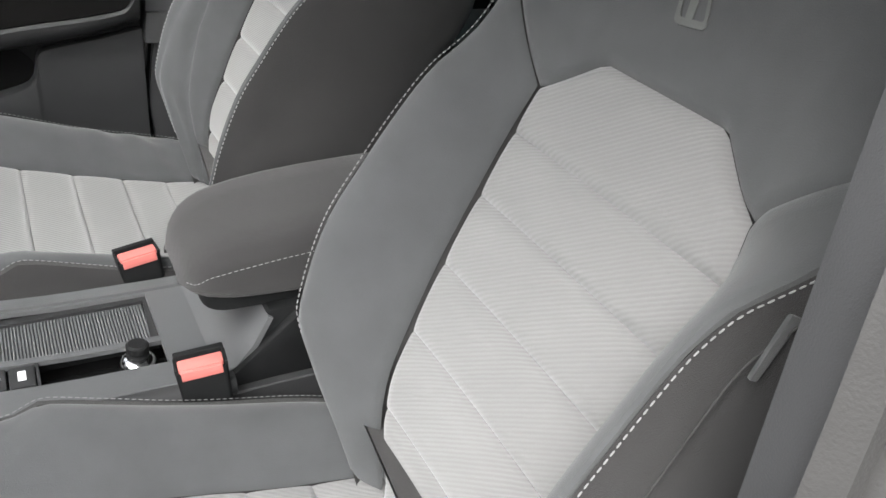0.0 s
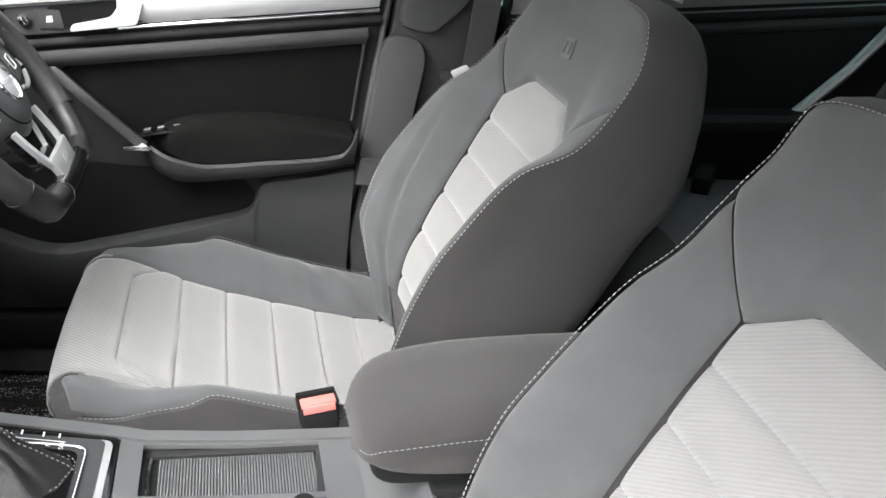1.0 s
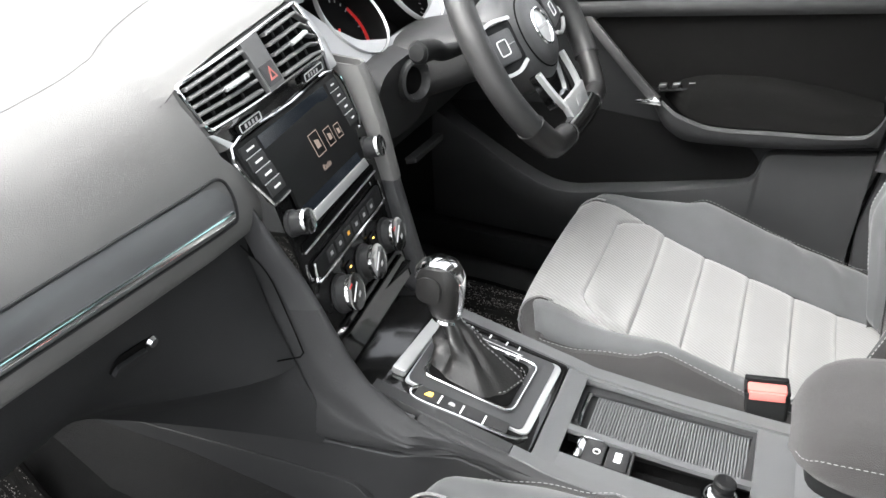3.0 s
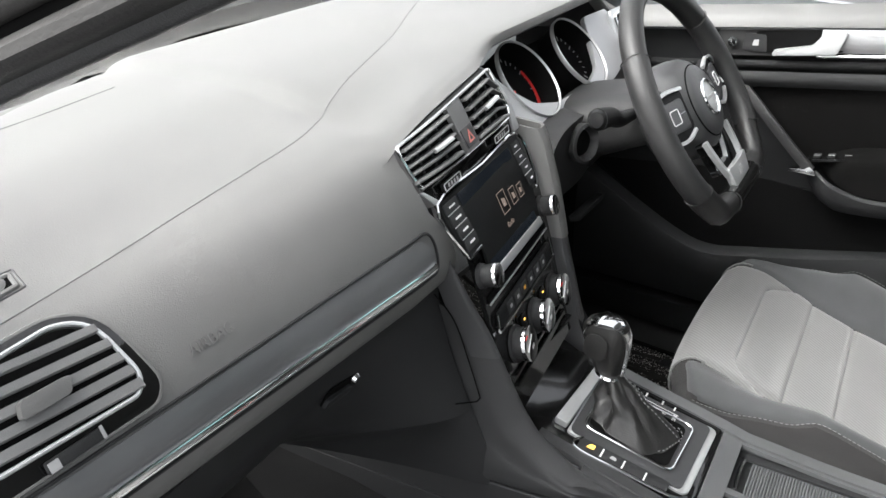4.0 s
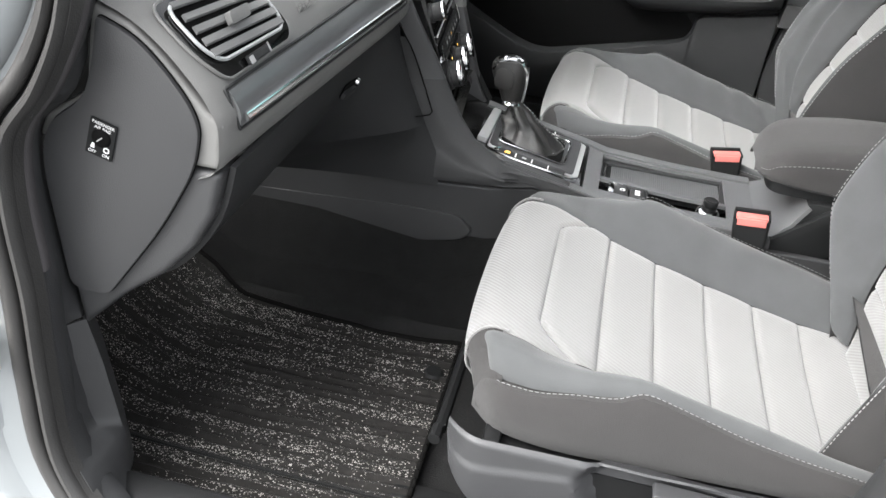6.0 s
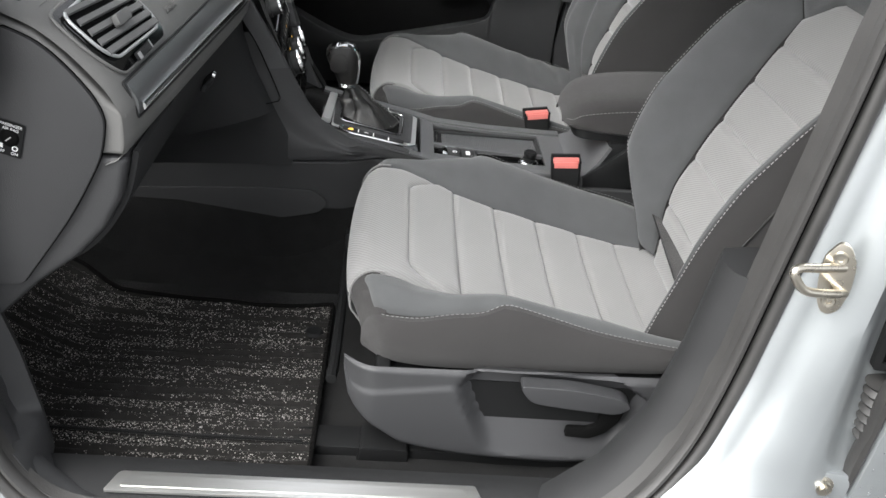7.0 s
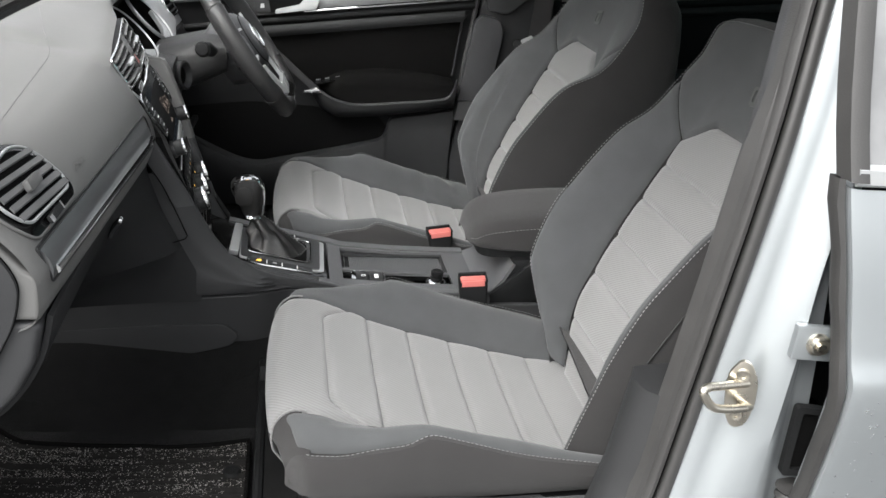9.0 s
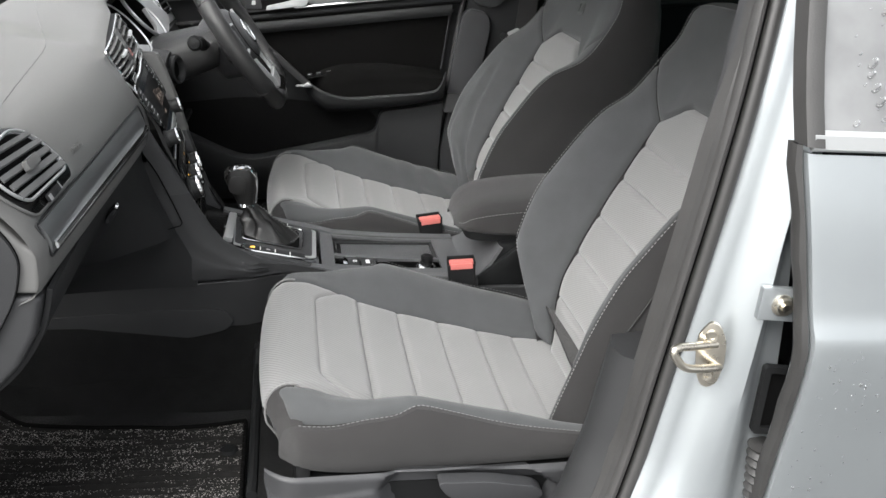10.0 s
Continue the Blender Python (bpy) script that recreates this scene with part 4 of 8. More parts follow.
part("plate_symbol", ring_prism(round_poly([(0.0065, -0.0205), (0.0165, -0.0205), (0.0165, -0.0105), (0.0065, -0.0105)], 0.005), round_poly([(0.0085, -0.0185), (0.0145, -0.0185), (0.0145, -0.0125), (0.0085, -0.0125)], 0.003), pm, 0.0003), WHITE_MARK, plate)
part("plate_symbol", prism([(-0.015, -0.020), (-0.008, -0.020), (-0.009, -0.012), (-0.013, -0.011)], pm, 0.0003), WHITE_MARK, plate)
part("plate_pointer", prism([(0.004, -0.004), (0.009, -0.008), (0.010, -0.003)], pm, 0.0003), WHITE_MARK, plate)

# glovebox and the cheek beside the console
GLOVE_FAR = [(-0.062, 0.764), (-0.066, 0.745), (-0.074, 0.715), (-0.095, 0.675), (-0.13, 0.635), (-0.18, 0.605)]
GLOVE_NEAR = [(-0.044, 0.764), (-0.042, 0.745), (-0.034, 0.715), (-0.022, 0.680), (-0.006, 0.645), (0.008, 0.615)]


def glove(y, t):
    s = max(0.0, min(1.0, (y + 0.36) / 0.215))
    s = s * s * (3 - 2 * s)
    q = mix_profile(GLOVE_FAR, GLOVE_NEAR, s)
    return Vector((curve(range(6), [p[0] for p in q])(t), y, curve(range(6), [p[1] for p in q])(t)))


rows = [[glove(y, t) for t in np.linspace(0, 5, 16)] for y in np.linspace(-0.672, -0.150, 44)]
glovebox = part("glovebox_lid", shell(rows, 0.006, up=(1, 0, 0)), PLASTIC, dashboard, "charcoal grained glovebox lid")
rows = [[glove(y, t) + Vector((-0.008, 0.0, 0.0)) for t in (0, 1, 2, 3, 4, 5, )] for y in np.linspace(-0.66, -0.128, 30)]
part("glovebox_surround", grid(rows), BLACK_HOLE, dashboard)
hm = plane_map(glove(-0.30, 2.0), (0.12, 1, 0), glove(-0.30, 1.5) - glove(-0.30, 2.5))
part("latch_recess", prism(round_poly([(-0.036, -0.010), (0.022, -0.010), (0.028, 0.007), (-0.026, 0.008)], 0.007), lambda u, v, w: hm(u, v, w), 0.0012), BLACK_HOLE, glovebox)
part("latch_handle", prism(round_poly([(-0.034, -0.010), (0.006, -0.010), (0.008, -0.002), (-0.028, -0.001)], 0.004), lambda u, v, w: hm(u, v, w + 0.001), 0.005), PLASTIC, glovebox, bevel=0.003)
part("latch_lock", lathe([(0.0, 0.004), (0.005, 0.004), (0.007, 0.0)], hm(0.016, -0.001, 0.001), hm(0, 0, 1) - hm(0, 0, 0), 20), CHROME, glovebox)
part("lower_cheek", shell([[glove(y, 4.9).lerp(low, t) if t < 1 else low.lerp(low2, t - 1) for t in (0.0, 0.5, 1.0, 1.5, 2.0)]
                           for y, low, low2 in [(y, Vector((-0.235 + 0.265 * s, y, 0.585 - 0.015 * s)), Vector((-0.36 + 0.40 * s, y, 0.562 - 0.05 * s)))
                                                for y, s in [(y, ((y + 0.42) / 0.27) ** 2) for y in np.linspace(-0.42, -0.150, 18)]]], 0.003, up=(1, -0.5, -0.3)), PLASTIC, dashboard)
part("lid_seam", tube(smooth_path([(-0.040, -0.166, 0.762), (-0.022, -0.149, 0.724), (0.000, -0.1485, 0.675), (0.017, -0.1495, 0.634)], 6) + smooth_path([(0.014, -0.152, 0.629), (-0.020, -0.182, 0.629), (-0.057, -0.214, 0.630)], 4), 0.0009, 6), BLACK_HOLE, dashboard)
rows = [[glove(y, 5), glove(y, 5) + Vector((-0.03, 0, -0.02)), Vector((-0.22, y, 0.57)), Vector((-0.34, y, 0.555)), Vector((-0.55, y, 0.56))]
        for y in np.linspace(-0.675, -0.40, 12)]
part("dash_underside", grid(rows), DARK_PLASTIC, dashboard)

def seam_z(x):
    """The height of the joint along the console's side."""
    return float(np.interp(x, [-0.62, -0.26, -0.10, -0.01, 0.08, 0.22, 0.60], [0.505, 0.505, 0.511, 0.516, 0.521, 0.523, 0.515])) + 0.0008


def side_y(x):
    """The console's near side, drawn in beside the cushion."""
    return float(np.interp(x, [-0.62, -0.26, 0.04, 0.10, 0.14, 0.154, 0.17, 0.20, 0.60], [-0.158, -0.155, -0.152, -0.147, -0.143, -0.131, -0.124, -0.118, -0.116]))


# cheek panel from the glovebox to the console
rows = []
for t in list(np.linspace(0, 0.9, 12)) + [0.925, 0.945, 0.96, 0.975, 0.99]:
    z = 0.90 - 0.385 * t
    zs = lambda x: 0.90 - (0.90 - seam_z(x)) * t
    x_edge = float(np.interp(z, [0.515, 0.522, 0.531, 0.541, 0.556, 0.575, 0.60, 0.66, 0.73, 0.80, 0.90], [0.290, 0.248, 0.203, 0.157, 0.117, 0.084, 0.060, 0.028, -0.006, -0.040, -0.085]))
    ye = float(np.interp(z, [0.515, 0.60, 0.70, 0.76, 0.81, 0.86, 0.90], [-0.118, -0.118, -0.124, -0.141, -0.151, -0.163, -0.17]))
    line = [(x_edge + 0.006, ye), (x_edge + 0.010, ye - 0.004), (x_edge + 0.006, ye - 0.011), (x_edge - 0.02, min(-0.143, ye - 0.018)), (x_edge - 0.06, -0.147), (x_edge - 0.12, -0.152), (-0.26, -0.155), (-0.45, -0.157)]
    rows.append([Vector((p.x, max(p.y, side_y(p.x) - 0.001), max(zs(p.x), seam_z(p.x)))) for p in smooth_path([(x, y, 0) for x, y in line], 4)])
# One panel in two greys; the upper edge is painted paler as lit.
part("console_cheek", grid(rows[7:]), CONSOLE_GREY, dashboard, "charcoal plastic console cheek")
part("console_cheek", grid([r[12:] for r in rows[5:8]]), CONSOLE_GREY, dashboard)
part("console_edge", grid([r[:13] for r in rows[1:8]]), COVER_GREY, dashboard)
rows2 = []
for z in np.linspace(0.56, 0.868, 18):
    xf = float(np.interp(z, [0.56, 0.60, 0.66, 0.72, 0.79, 0.85, 0.868], [0.066, 0.046, 0.026, 0.006, -0.014, -0.036, -0.046]))
    rows2.append([Vector((xf - 0.10, 0.108, z)), Vector((xf - 0.012, 0.110, z)), Vector((xf - 0.003, 0.113, z)), Vector((xf, 0.120, z)), Vector((xf - 0.001, 0.132, z)), Vector((xf - 0.008, 0.140, z)), Vector((xf - 0.10, 0.144, z))])
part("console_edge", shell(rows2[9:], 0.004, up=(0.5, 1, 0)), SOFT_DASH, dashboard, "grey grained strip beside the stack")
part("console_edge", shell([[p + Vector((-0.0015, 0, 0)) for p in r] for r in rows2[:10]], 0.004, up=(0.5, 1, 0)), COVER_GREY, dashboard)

# dash below the wheel, on the far side
rows = []
for y in np.linspace(0.115, 0.70, 16):
    rows.append([Vector((-0.095, y, 0.845)), Vector((-0.075, y, 0.838)), Vector((-0.06, y, 0.81)), Vector((-0.065, y, 0.75)), Vector((-0.09, y, 0.68)), Vector((-0.16, y, 0.60)), Vector((-0.4, y, 0.57))])
part("driver_lower_panel", shell(rows, 0.006, up=(1, 0, 0)), SHROUD, dashboard)
part("knee_panel", shell([[Vector((x, 0.115 + 0.012 * k, z)) for x, z in ((-0.095, 0.845), (-0.06, 0.80), (-0.02, 0.72), (0.02, 0.64), (0.07, 0.56))] for k in range(3)], 0.004, up=(0, 1, 0)), DARK_PLASTIC, dashboard)

# ---- passenger side air vent ----
def vent_out(grow):
    return round_poly([(-0.669 - grow, 0.896 + grow * 0.4), (-0.565, 0.905 + grow), (-0.545 + grow, 0.900 + grow), (-0.537 + grow, 0.867), (-0.545 + grow, 0.8570 - grow), (-0.656 - grow * 0.5, 0.8550 - grow), (-0.670 - grow, 0.868)],
                      [0.010, 0.03, 0.016, 0.012, 0.008, 0.010, 0.01], 4)


def on_dash(y, z, w):
    p, n = dash_face(round(y, 4), z)
    return p + n * w


side_vent = thing("side_air_vent", (-0.10, -0.60, 0.86), "black air vent with bright frame set in the dash", "air vent")
bezel_out = round_poly([(-0.675, 0.901), (-0.56, 0.910), (-0.534, 0.903), (-0.523, 0.858), (-0.534, 0.8465), (-0.660, 0.8425), (-0.678, 0.868)], [0.012, 0.04, 0.02, 0.016, 0.010, 0.012, 0.02], 4)
part("vent_bezel", patch_on(bezel_out, on_dash, 0.0032, 0.003), PIANO, side_vent, "gloss black bezel")
part("bezel_edge", tube([on_dash(a, b, 0.002) for a, b in densify(bezel_out, 0.01)], 0.0018, 6, closed=True), SOFT_DASH, side_vent)
part("vent_mouth", patch_on(vent_out(-0.001), on_dash, 0.0040), BLACK_HOLE, side_vent)
part("vent_frame", tube([on_dash(a, b, 0.0075) for a, b in densify(vent_out(0.0), 0.01)], 0.0019, 8, closed=True), SATIN, side_vent, "satin silver frame")
for k in range(5):
    z = 0.8615 + 0.0086 * k
    y0, y1 = -0.663 + 0.0005 * k, -0.540 - 0.0012 * k
    rows = []
    for y in np.linspace(y0, y1, 8):
        p, n = dash_face(round(float(y), 4), z)
        up = Vector((0.0, 0, 1))
        rows.append([p + n * 0.0100 - up * 0.0040, p + n * 0.0115 - up * 0.0034, p + n * 0.0115 - up * 0.0022, p + n * 0.0050 + up * 0.0066, p + n * 0.0044 + up * 0.0056])
    part("vent_slat", grid(rows, close_v=True, caps=True), VENT_GREY, side_vent)
tabm = plane_map(on_dash(-0.602, 0.879, 0.010), (0.03, 1, 0), (-0.55, 0, 0.8))
part("vent_tab", prism(round_poly([(-0.021, -0.007), (0.016, -0.0075), (0.021, 0.004), (-0.017, 0.005)], 0.004), tabm, 0.007), SOFT_DASH, side_vent, bevel=0.003)
whm = plane_map(on_dash(-0.600, 0.8485, 0.0036), (0.03, 1, 0), (-0.5, 0, 0.85))
part("vent_wheel", prism(round_poly([(-0.024, -0.0045), (0.022, -0.0045), (0.022, 0.0045), (-0.024, 0.0045)], 0.002), whm, 0.004), PLASTIC, side_vent, bevel=0.0015)
part("wheel_mark", prism([(-0.023, -0.004), (-0.015, -0.004), (-0.015, 0.003), (-0.023, 0.003)], lambda u, v, w: whm(u, v, w + 0.004), 0.0006), GREY_MARK, side_vent)
part("wheel_mark", prism([(0.018, -0.004), (0.0205, -0.004), (0.0205, 0.0055), (0.018, 0.0055)], lambda u, v, w: whm(u, v, w + 0.004), 0.0006), GREY_MARK, side_vent)

# ---- demister slot in the dash top ----
demister = thing("demister_vent", (-0.18, -0.60, 0.90), "slotted demister outlet in the dash top", "air vent")
dm = lambda a, b, c: dash_surface(round(a, 4), 5.0 - b) + Vector((0.25, 0, 0.97)) * c
out = round_poly([(-0.666, -0.27), (-0.552, -0.27), (-0.548, 0.20), (-0.660, 0.20)], [0.016, 0.022, 0.022, 0.016], 6)
inn = round_poly([(-0.659, -0.18), (-0.556, -0.18), (-0.553, 0.12), (-0.653, 0.12)], [0.010, 0.016, 0.016, 0.010], 6)
part("outlet_groove", tube([dm(a, b, -0.0002) for a, b in densify(out, 0.006)], 0.0009, 6, closed=True), COVER_GREY, demister)
part("outlet_lip", tube([dm(a, b, 0.0002) for a, b in densify(inn, 0.006)], 0.0022, 8, closed=True), SOFT_DASH, demister)
part("outlet_well", prism(inn, lambda a, b, c: dm(a, b, 0.0003 + c), 0.0006), BLACK_HOLE, demister)
for k in range(5):
    y = -0.660 + 0.0205 * k
    rows = []
    for q in np.linspace(0, 1, 6):
        b = -0.18 + 0.30 * q
        a = y + 0.009 * q + 0.004 * math.sin(math.pi * q)
        rows.append([dm(a, b, 0.0008), dm(a + 0.002, b, 0.0028), dm(a + 0.0075, b, 0.0022), dm(a + 0.010, b, 0.0008)])
    part("outlet_fin", grid(rows), SOFT_DASH, demister)

# ---- centre stack ----
STACK = curve([0.57, 0.60, 0.63, 0.67, 0.73, 0.773, 0.805, 0.86, 0.886, 0.90, 0.928, 0.96],
              [0.062, 0.045, 0.033, 0.018, -0.002, -0.018, -0.03, -0.063, -0.072, -0.08, -0.095, -0.113])


def stack(y, z, w=0.0):
    """A place on the centre stack, w out of its face."""
    t = Vector((STACK(z + 0.004) - STACK(z - 0.004), 0, 0.008)).normalized()
    n = Vector((t.z, 0.085, -t.x)).normalized()
    bend = 0.009 * max(0.0, min(1.0, (-0.05 - y) / 0.13)) ** 2 * max(0.0, min(1.0, (z - 0.860) / 0.025))
    return Vector((STACK(z) - 0.088 * (y + 0.01) - bend, y, z)) + n * w


centre = thing("centre_stack", (-0.02, -0.01, 0.62), "gloss black centre stack with screen and controls", "centre stack")
rows = []
for z in np.linspace(0.60, 0.935, 40):
    l = float(np.interp(z, [0.60, 0.80, 0.83, 0.875, 0.93, 0.955], [-0.122, -0.128, -0.135, -0.150, -0.150, -0.10]))
    r = float(np.interp(z, [0.60, 0.80, 0.87, 0.955], [0.100, 0.106, 0.094, 0.09]))
    rows.append([stack(y, 0.60 + (z - 0.60) * (float(np.interp(y, [-0.186, -0.10, 0.066, 0.09], [0.922, 0.931, 0.940, 0.915])) - 0.60) / 0.335) for y in [l + (r - l) * t for t in np.linspace(0, 1, 16)]])
for r0, r1, name in ((0, 18, "control_panel"), (17, 33, "screen_panel"), (32, 40, "vent_panel")):
    part(name, shell(rows[r0:r1], 0.006, up=(1, 0, 0)), PIANO, centre, "gloss black panel")

# air vents above the screen
vents = thing("centre_air_vents", (-0.08, -0.05, 0.88), "pair of black air vents with bright frames", "air vent")
frame_o = round_poly([(-0.186, 0.9245), (-0.10, 0.933), (0.066, 0.944), (0.083, 0.897), (0.077, 0.886), (-0.174, 0.882)], [0.006, 0.2, 0.006, 0.006, 0.006, 0.008], 4)
part("vent_surround", tube([stack(a, b, 0.006) for a, b in densify(frame_o, 0.01)], 0.0019, 8, closed=True), CHROME, vents, "bright chrome frame")
part("vent_mouth", patch_on(frame_o, stack, 0.0012), BLACK_HOLE, vents)


def vent_top(y):
    return float(np.interp(y, [-0.186, -0.10, 0.066, 0.083], [0.9235, 0.932, 0.943, 0.900]))


# collar that closes the joint between the covers and the vents
rows = [[stack(a, b, 0.004), stack(a - 0.003, b, 0.001), stack(a - 0.006, b, -0.003), stack(a - 0.012, b, -0.012)] for a, b in ((-0.160, 0.862), (-0.172, 0.876), (-0.176, 0.888), (-0.181, 0.905), (-0.186, 0.925))]
part("vent_collar", shell(rows, 0.003, up=(0.7, 0, 0.7)), SOFT_DASH, vents)
# The upper strip is dark to paint the shadow line under the dash edge.
rows = [[stack(a, b, 0.004), stack(a, b + 0.0012, 0.001), stack(a, b + 0.005, -0.008)] for a, b in ((-0.186, 0.9245), (-0.14, 0.929), (-0.10, 0.933), (-0.04, 0.937), (0.02, 0.941), (0.068, 0.944))]
part("vent_collar", shell(rows, 0.003, up=(0.7, 0, 0.7)), DARK_PLASTIC, vents, "dark strip for the shadow line over the vents")
for y0, y1 in ((-0.178, -0.076), (-0.024, 0.072)):
    for k in range(5):
        t = (k + 0.55) / 5.2
        rows = []
        for y in np.linspace(y0, y1, 6):
            z = 0.8845 + (vent_top(y) - 0.8845) * t
            rows.append([stack(y, z - 0.0012, 0.002), stack(y, z - 0.0016, 0.0098), stack(y, z - 0.0004, 0.0104), stack(y, z + 0.0014, 0.0094), stack(y, z + 0.0016, 0.002)])
        part("vent_slat", grid(rows, close_v=True, caps=True), VENT_GREY, vents)
    for k in range(3):
        y = y0 + (y1 - y0) * (k + 1) / 4
        part("vent_vane", grid([[stack(y - 0.001, 0.886, 0.0015), stack(y + 0.001, 0.886, 0.0015), stack(y + 0.001, 0.886, 0.004), stack(y - 0.001, 0.886, 0.004)], [stack(y - 0.001, vent_top(y) - 0.002, 0.0015), stack(y + 0.001, vent_top(y) - 0.002, 0.0015), stack(y + 0.001, vent_top(y) - 0.002, 0.004), stack(y - 0.001, vent_top(y) - 0.002, 0.004)]], close_v=True), PLASTIC, vents)
for p, q in (((-0.131, 0.9055), (-0.093, 0.9075)), ((0.013, 0.911), (0.050, 0.914))):
    part("vent_tab", tube([stack(p[0], p[1], 0.0105), stack(0.7 * p[0] + 0.3 * q[0], 0.7 * p[1] + 0.3 * q[1], 0.0125), stack(q[0], q[1], 0.0125)], 0.0036, 8, flat=0.7), SATIN, vents)
part("hazard_panel", prism(round_poly([(-0.062, 0.884), (-0.028, 0.885), (-0.036, 0.937), (-0.073, 0.934)], 0.002), lambda a, b, c: stack(a, b, 0.002 + c), 0.006), VENT_GREY, vents, "grey hazard switch panel")
part("hazard_switch", prism(round_poly([(-0.060, 0.888), (-0.032, 0.889), (-0.036, 0.909), (-0.064, 0.908)], 0.002), lambda a, b, c: stack(a, b, 0.008 + c), 0.0012), COVER_GREY, vents)
part("hazard_triangle", ring_prism([(-0.054, 0.892), (-0.038, 0.8925), (-0.047, 0.905)], [(-0.0505, 0.8938), (-0.0415, 0.894), (-0.0466, 0.901)], lambda a, b, c: stack(a, b, 0.0093 + c), 0.0004), RED, vents)
part("vent_recess", prism(round_poly([(-0.168, 0.8785), (0.074, 0.8815), (0.080, 0.866), (-0.148, 0.8635)], 0.004), lambda a, b, c: stack(a, b, 0.0008 + c), 0.0008), PIANO, vents, "gloss black strip under the vents")
for y0, y1, base in ((-0.134, -0.094, 0.8715), (0.015, 0.062, 0.8765)):
    wheel_o = round_poly([(y0, base - 0.0045), (y1, base - 0.003), (y1, base + 0.0045), (y0, base + 0.003)], 0.002)
    part("vent_wheel", prism(wheel_o, lambda a, b, c: stack(a, b, 0.0015 + c), 0.006), DARK_PLASTIC, vents, bevel=0.0015)
    part("wheel_frame", tube([stack(a, b, 0.0075) for a, b in wheel_o], 0.0007, 6, closed=True), SATIN, vents)
    for q in range(4):
        y = y0 + 0.008 + 0.007 * q
        part("wheel_mark", prism([(y, base - 0.0022), (y + 0.0035, base - 0.002), (y + 0.0035, base + 0.002), (y, base + 0.0018)], lambda a, b, c: stack(a, b, 0.0076 + c), 0.0004), GREY_MARK, vents)
for pts in (round_poly([(0.084, 0.866), (0.104, 0.866), (0.098, 0.90), (0.075, 0.944), (0.070, 0.944), (0.086, 0.897)], 0.003), round_poly([(-0.176, 0.879), (-0.170, 0.8785), (-0.150, 0.8635), (-0.160, 0.8625)], 0.001)):
    part("vent_side_trim", prism(pts, lambda a, b, c: stack(a, b, 0.001 + c), 0.004), SATIN, vents, bevel=0.0008)

# screen unit
unit = thing("infotainment_unit", (-0.04, -0.03, 0.77), "infotainment touch screen unit with side buttons", "screen")
um = lambda a, b, c: stack(a, b, c)
frame_p = [(-0.157, 0.8605), (0.086, 0.863), (0.093, 0.815), (0.082, 0.800), (0.074, 0.800), (0.070, 0.757), (-0.100, 0.757), (-0.104, 0.800), (-0.136, 0.800), (-0.146, 0.806)]
part("unit_body", prism(frame_p, lambda a, b, c: um(a, b, 0.001 + c), 0.004), DARK_PLASTIC, unit, bevel=0.001)
edge = [(-0.108, 0.801), (-0.136, 0.801), (-0.146, 0.808), (-0.1585, 0.861), (-0.03, 0.8625), (0.087, 0.8635), (0.094, 0.818), (0.086, 0.802), (0.078, 0.801)]
part("unit_edge", tube(smooth_path([um(a, b, 0.005) for a, b in edge], 4), 0.002, 6), CHROME, unit, "bright edge trim")
part("screen_glass", prism([(-0.095, 0.768), (0.058, 0.768), (0.049, 0.857), (-0.113, 0.8565)], lambda a, b, c: um(a, b, 0.0055 + c), 0.001), SCREEN, unit, "dark glossy touch screen, lit")
part("screen_lower_bezel", prism([(-0.103, 0.757), (0.071, 0.757), (0.066, 0.768), (-0.098, 0.768)], lambda a, b, c: um(a, b, 0.005 + c), 0.003), SATIN, unit, bevel=0.001)
sm = lambda a, b, c: um(a, b, 0.0068 + c)
for k, (a, s) in enumerate(((-0.022, 0.022), (0.008, 0.017), (0.031, 0.014))):
    part("screen_tile", ring_prism([(a - s * 0.5, 0.806), (a + s * 0.5, 0.806), (a + s * 0.5, 0.806 + s), (a - s * 0.5, 0.806 + s)],
                                   [(a - s * 0.45, 0.8068), (a + s * 0.45, 0.8068), (a + s * 0.45, 0.8052 + s), (a - s * 0.45, 0.8052 + s)], sm, 0.0002), SCREEN_MARK, unit)
    part("screen_icon", prism([(a - s * 0.2, 0.806 + s * 0.3), (a + s * 0.22, 0.806 + s * 0.3), (a + s * 0.22, 0.806 + s * 0.62), (a - s * 0.2, 0.806 + s * 0.7)], sm, 0.0002), SCREEN_MARK, unit)
words("screen_text", "Radio", 0.009, lambda a, b, c: sm(a - 0.022, b + 0.794, c), SCREEN_MARK, unit, 0.0001)
for sg in (-1, 1):
    for k in range(4):
        z = 0.8515 - 0.0128 * k
        a0, a1 = ((-0.150 + 0.0028 * k, -0.118 + 0.002 * k), (0.056 + 0.002 * k, 0.082 + 0.0015 * k))[sg > 0]
        part("unit_button", prism(round_poly([(a0, z - 0.0055), (a1, z - 0.0055), (a1, z + 0.0055), (a0, z + 0.0055)], 0.001), lambda a, b, c: um(a, b, 0.005 + c), 0.0022), PLASTIC, unit, bevel=0.0007)
        part("button_mark", prism([(a0 + 0.009, z - 0.0009), (a1 - 0.008, z - 0.0009), (a1 - 0.008, z + 0.0009), (a0 + 0.009, z + 0.0009)], lambda a, b, c: um(a, b, 0.0073 + c), 0.0003), WHITE_MARK, unit)
        if k:
            part("button_rule", prism([(a0, z + 0.0060), (a1, z + 0.0060), (a1, z + 0.0068), (a0, z + 0.0068)], lambda a, b, c: um(a, b, 0.0055 + c), 0.0006), WHITE_MARK, unit)
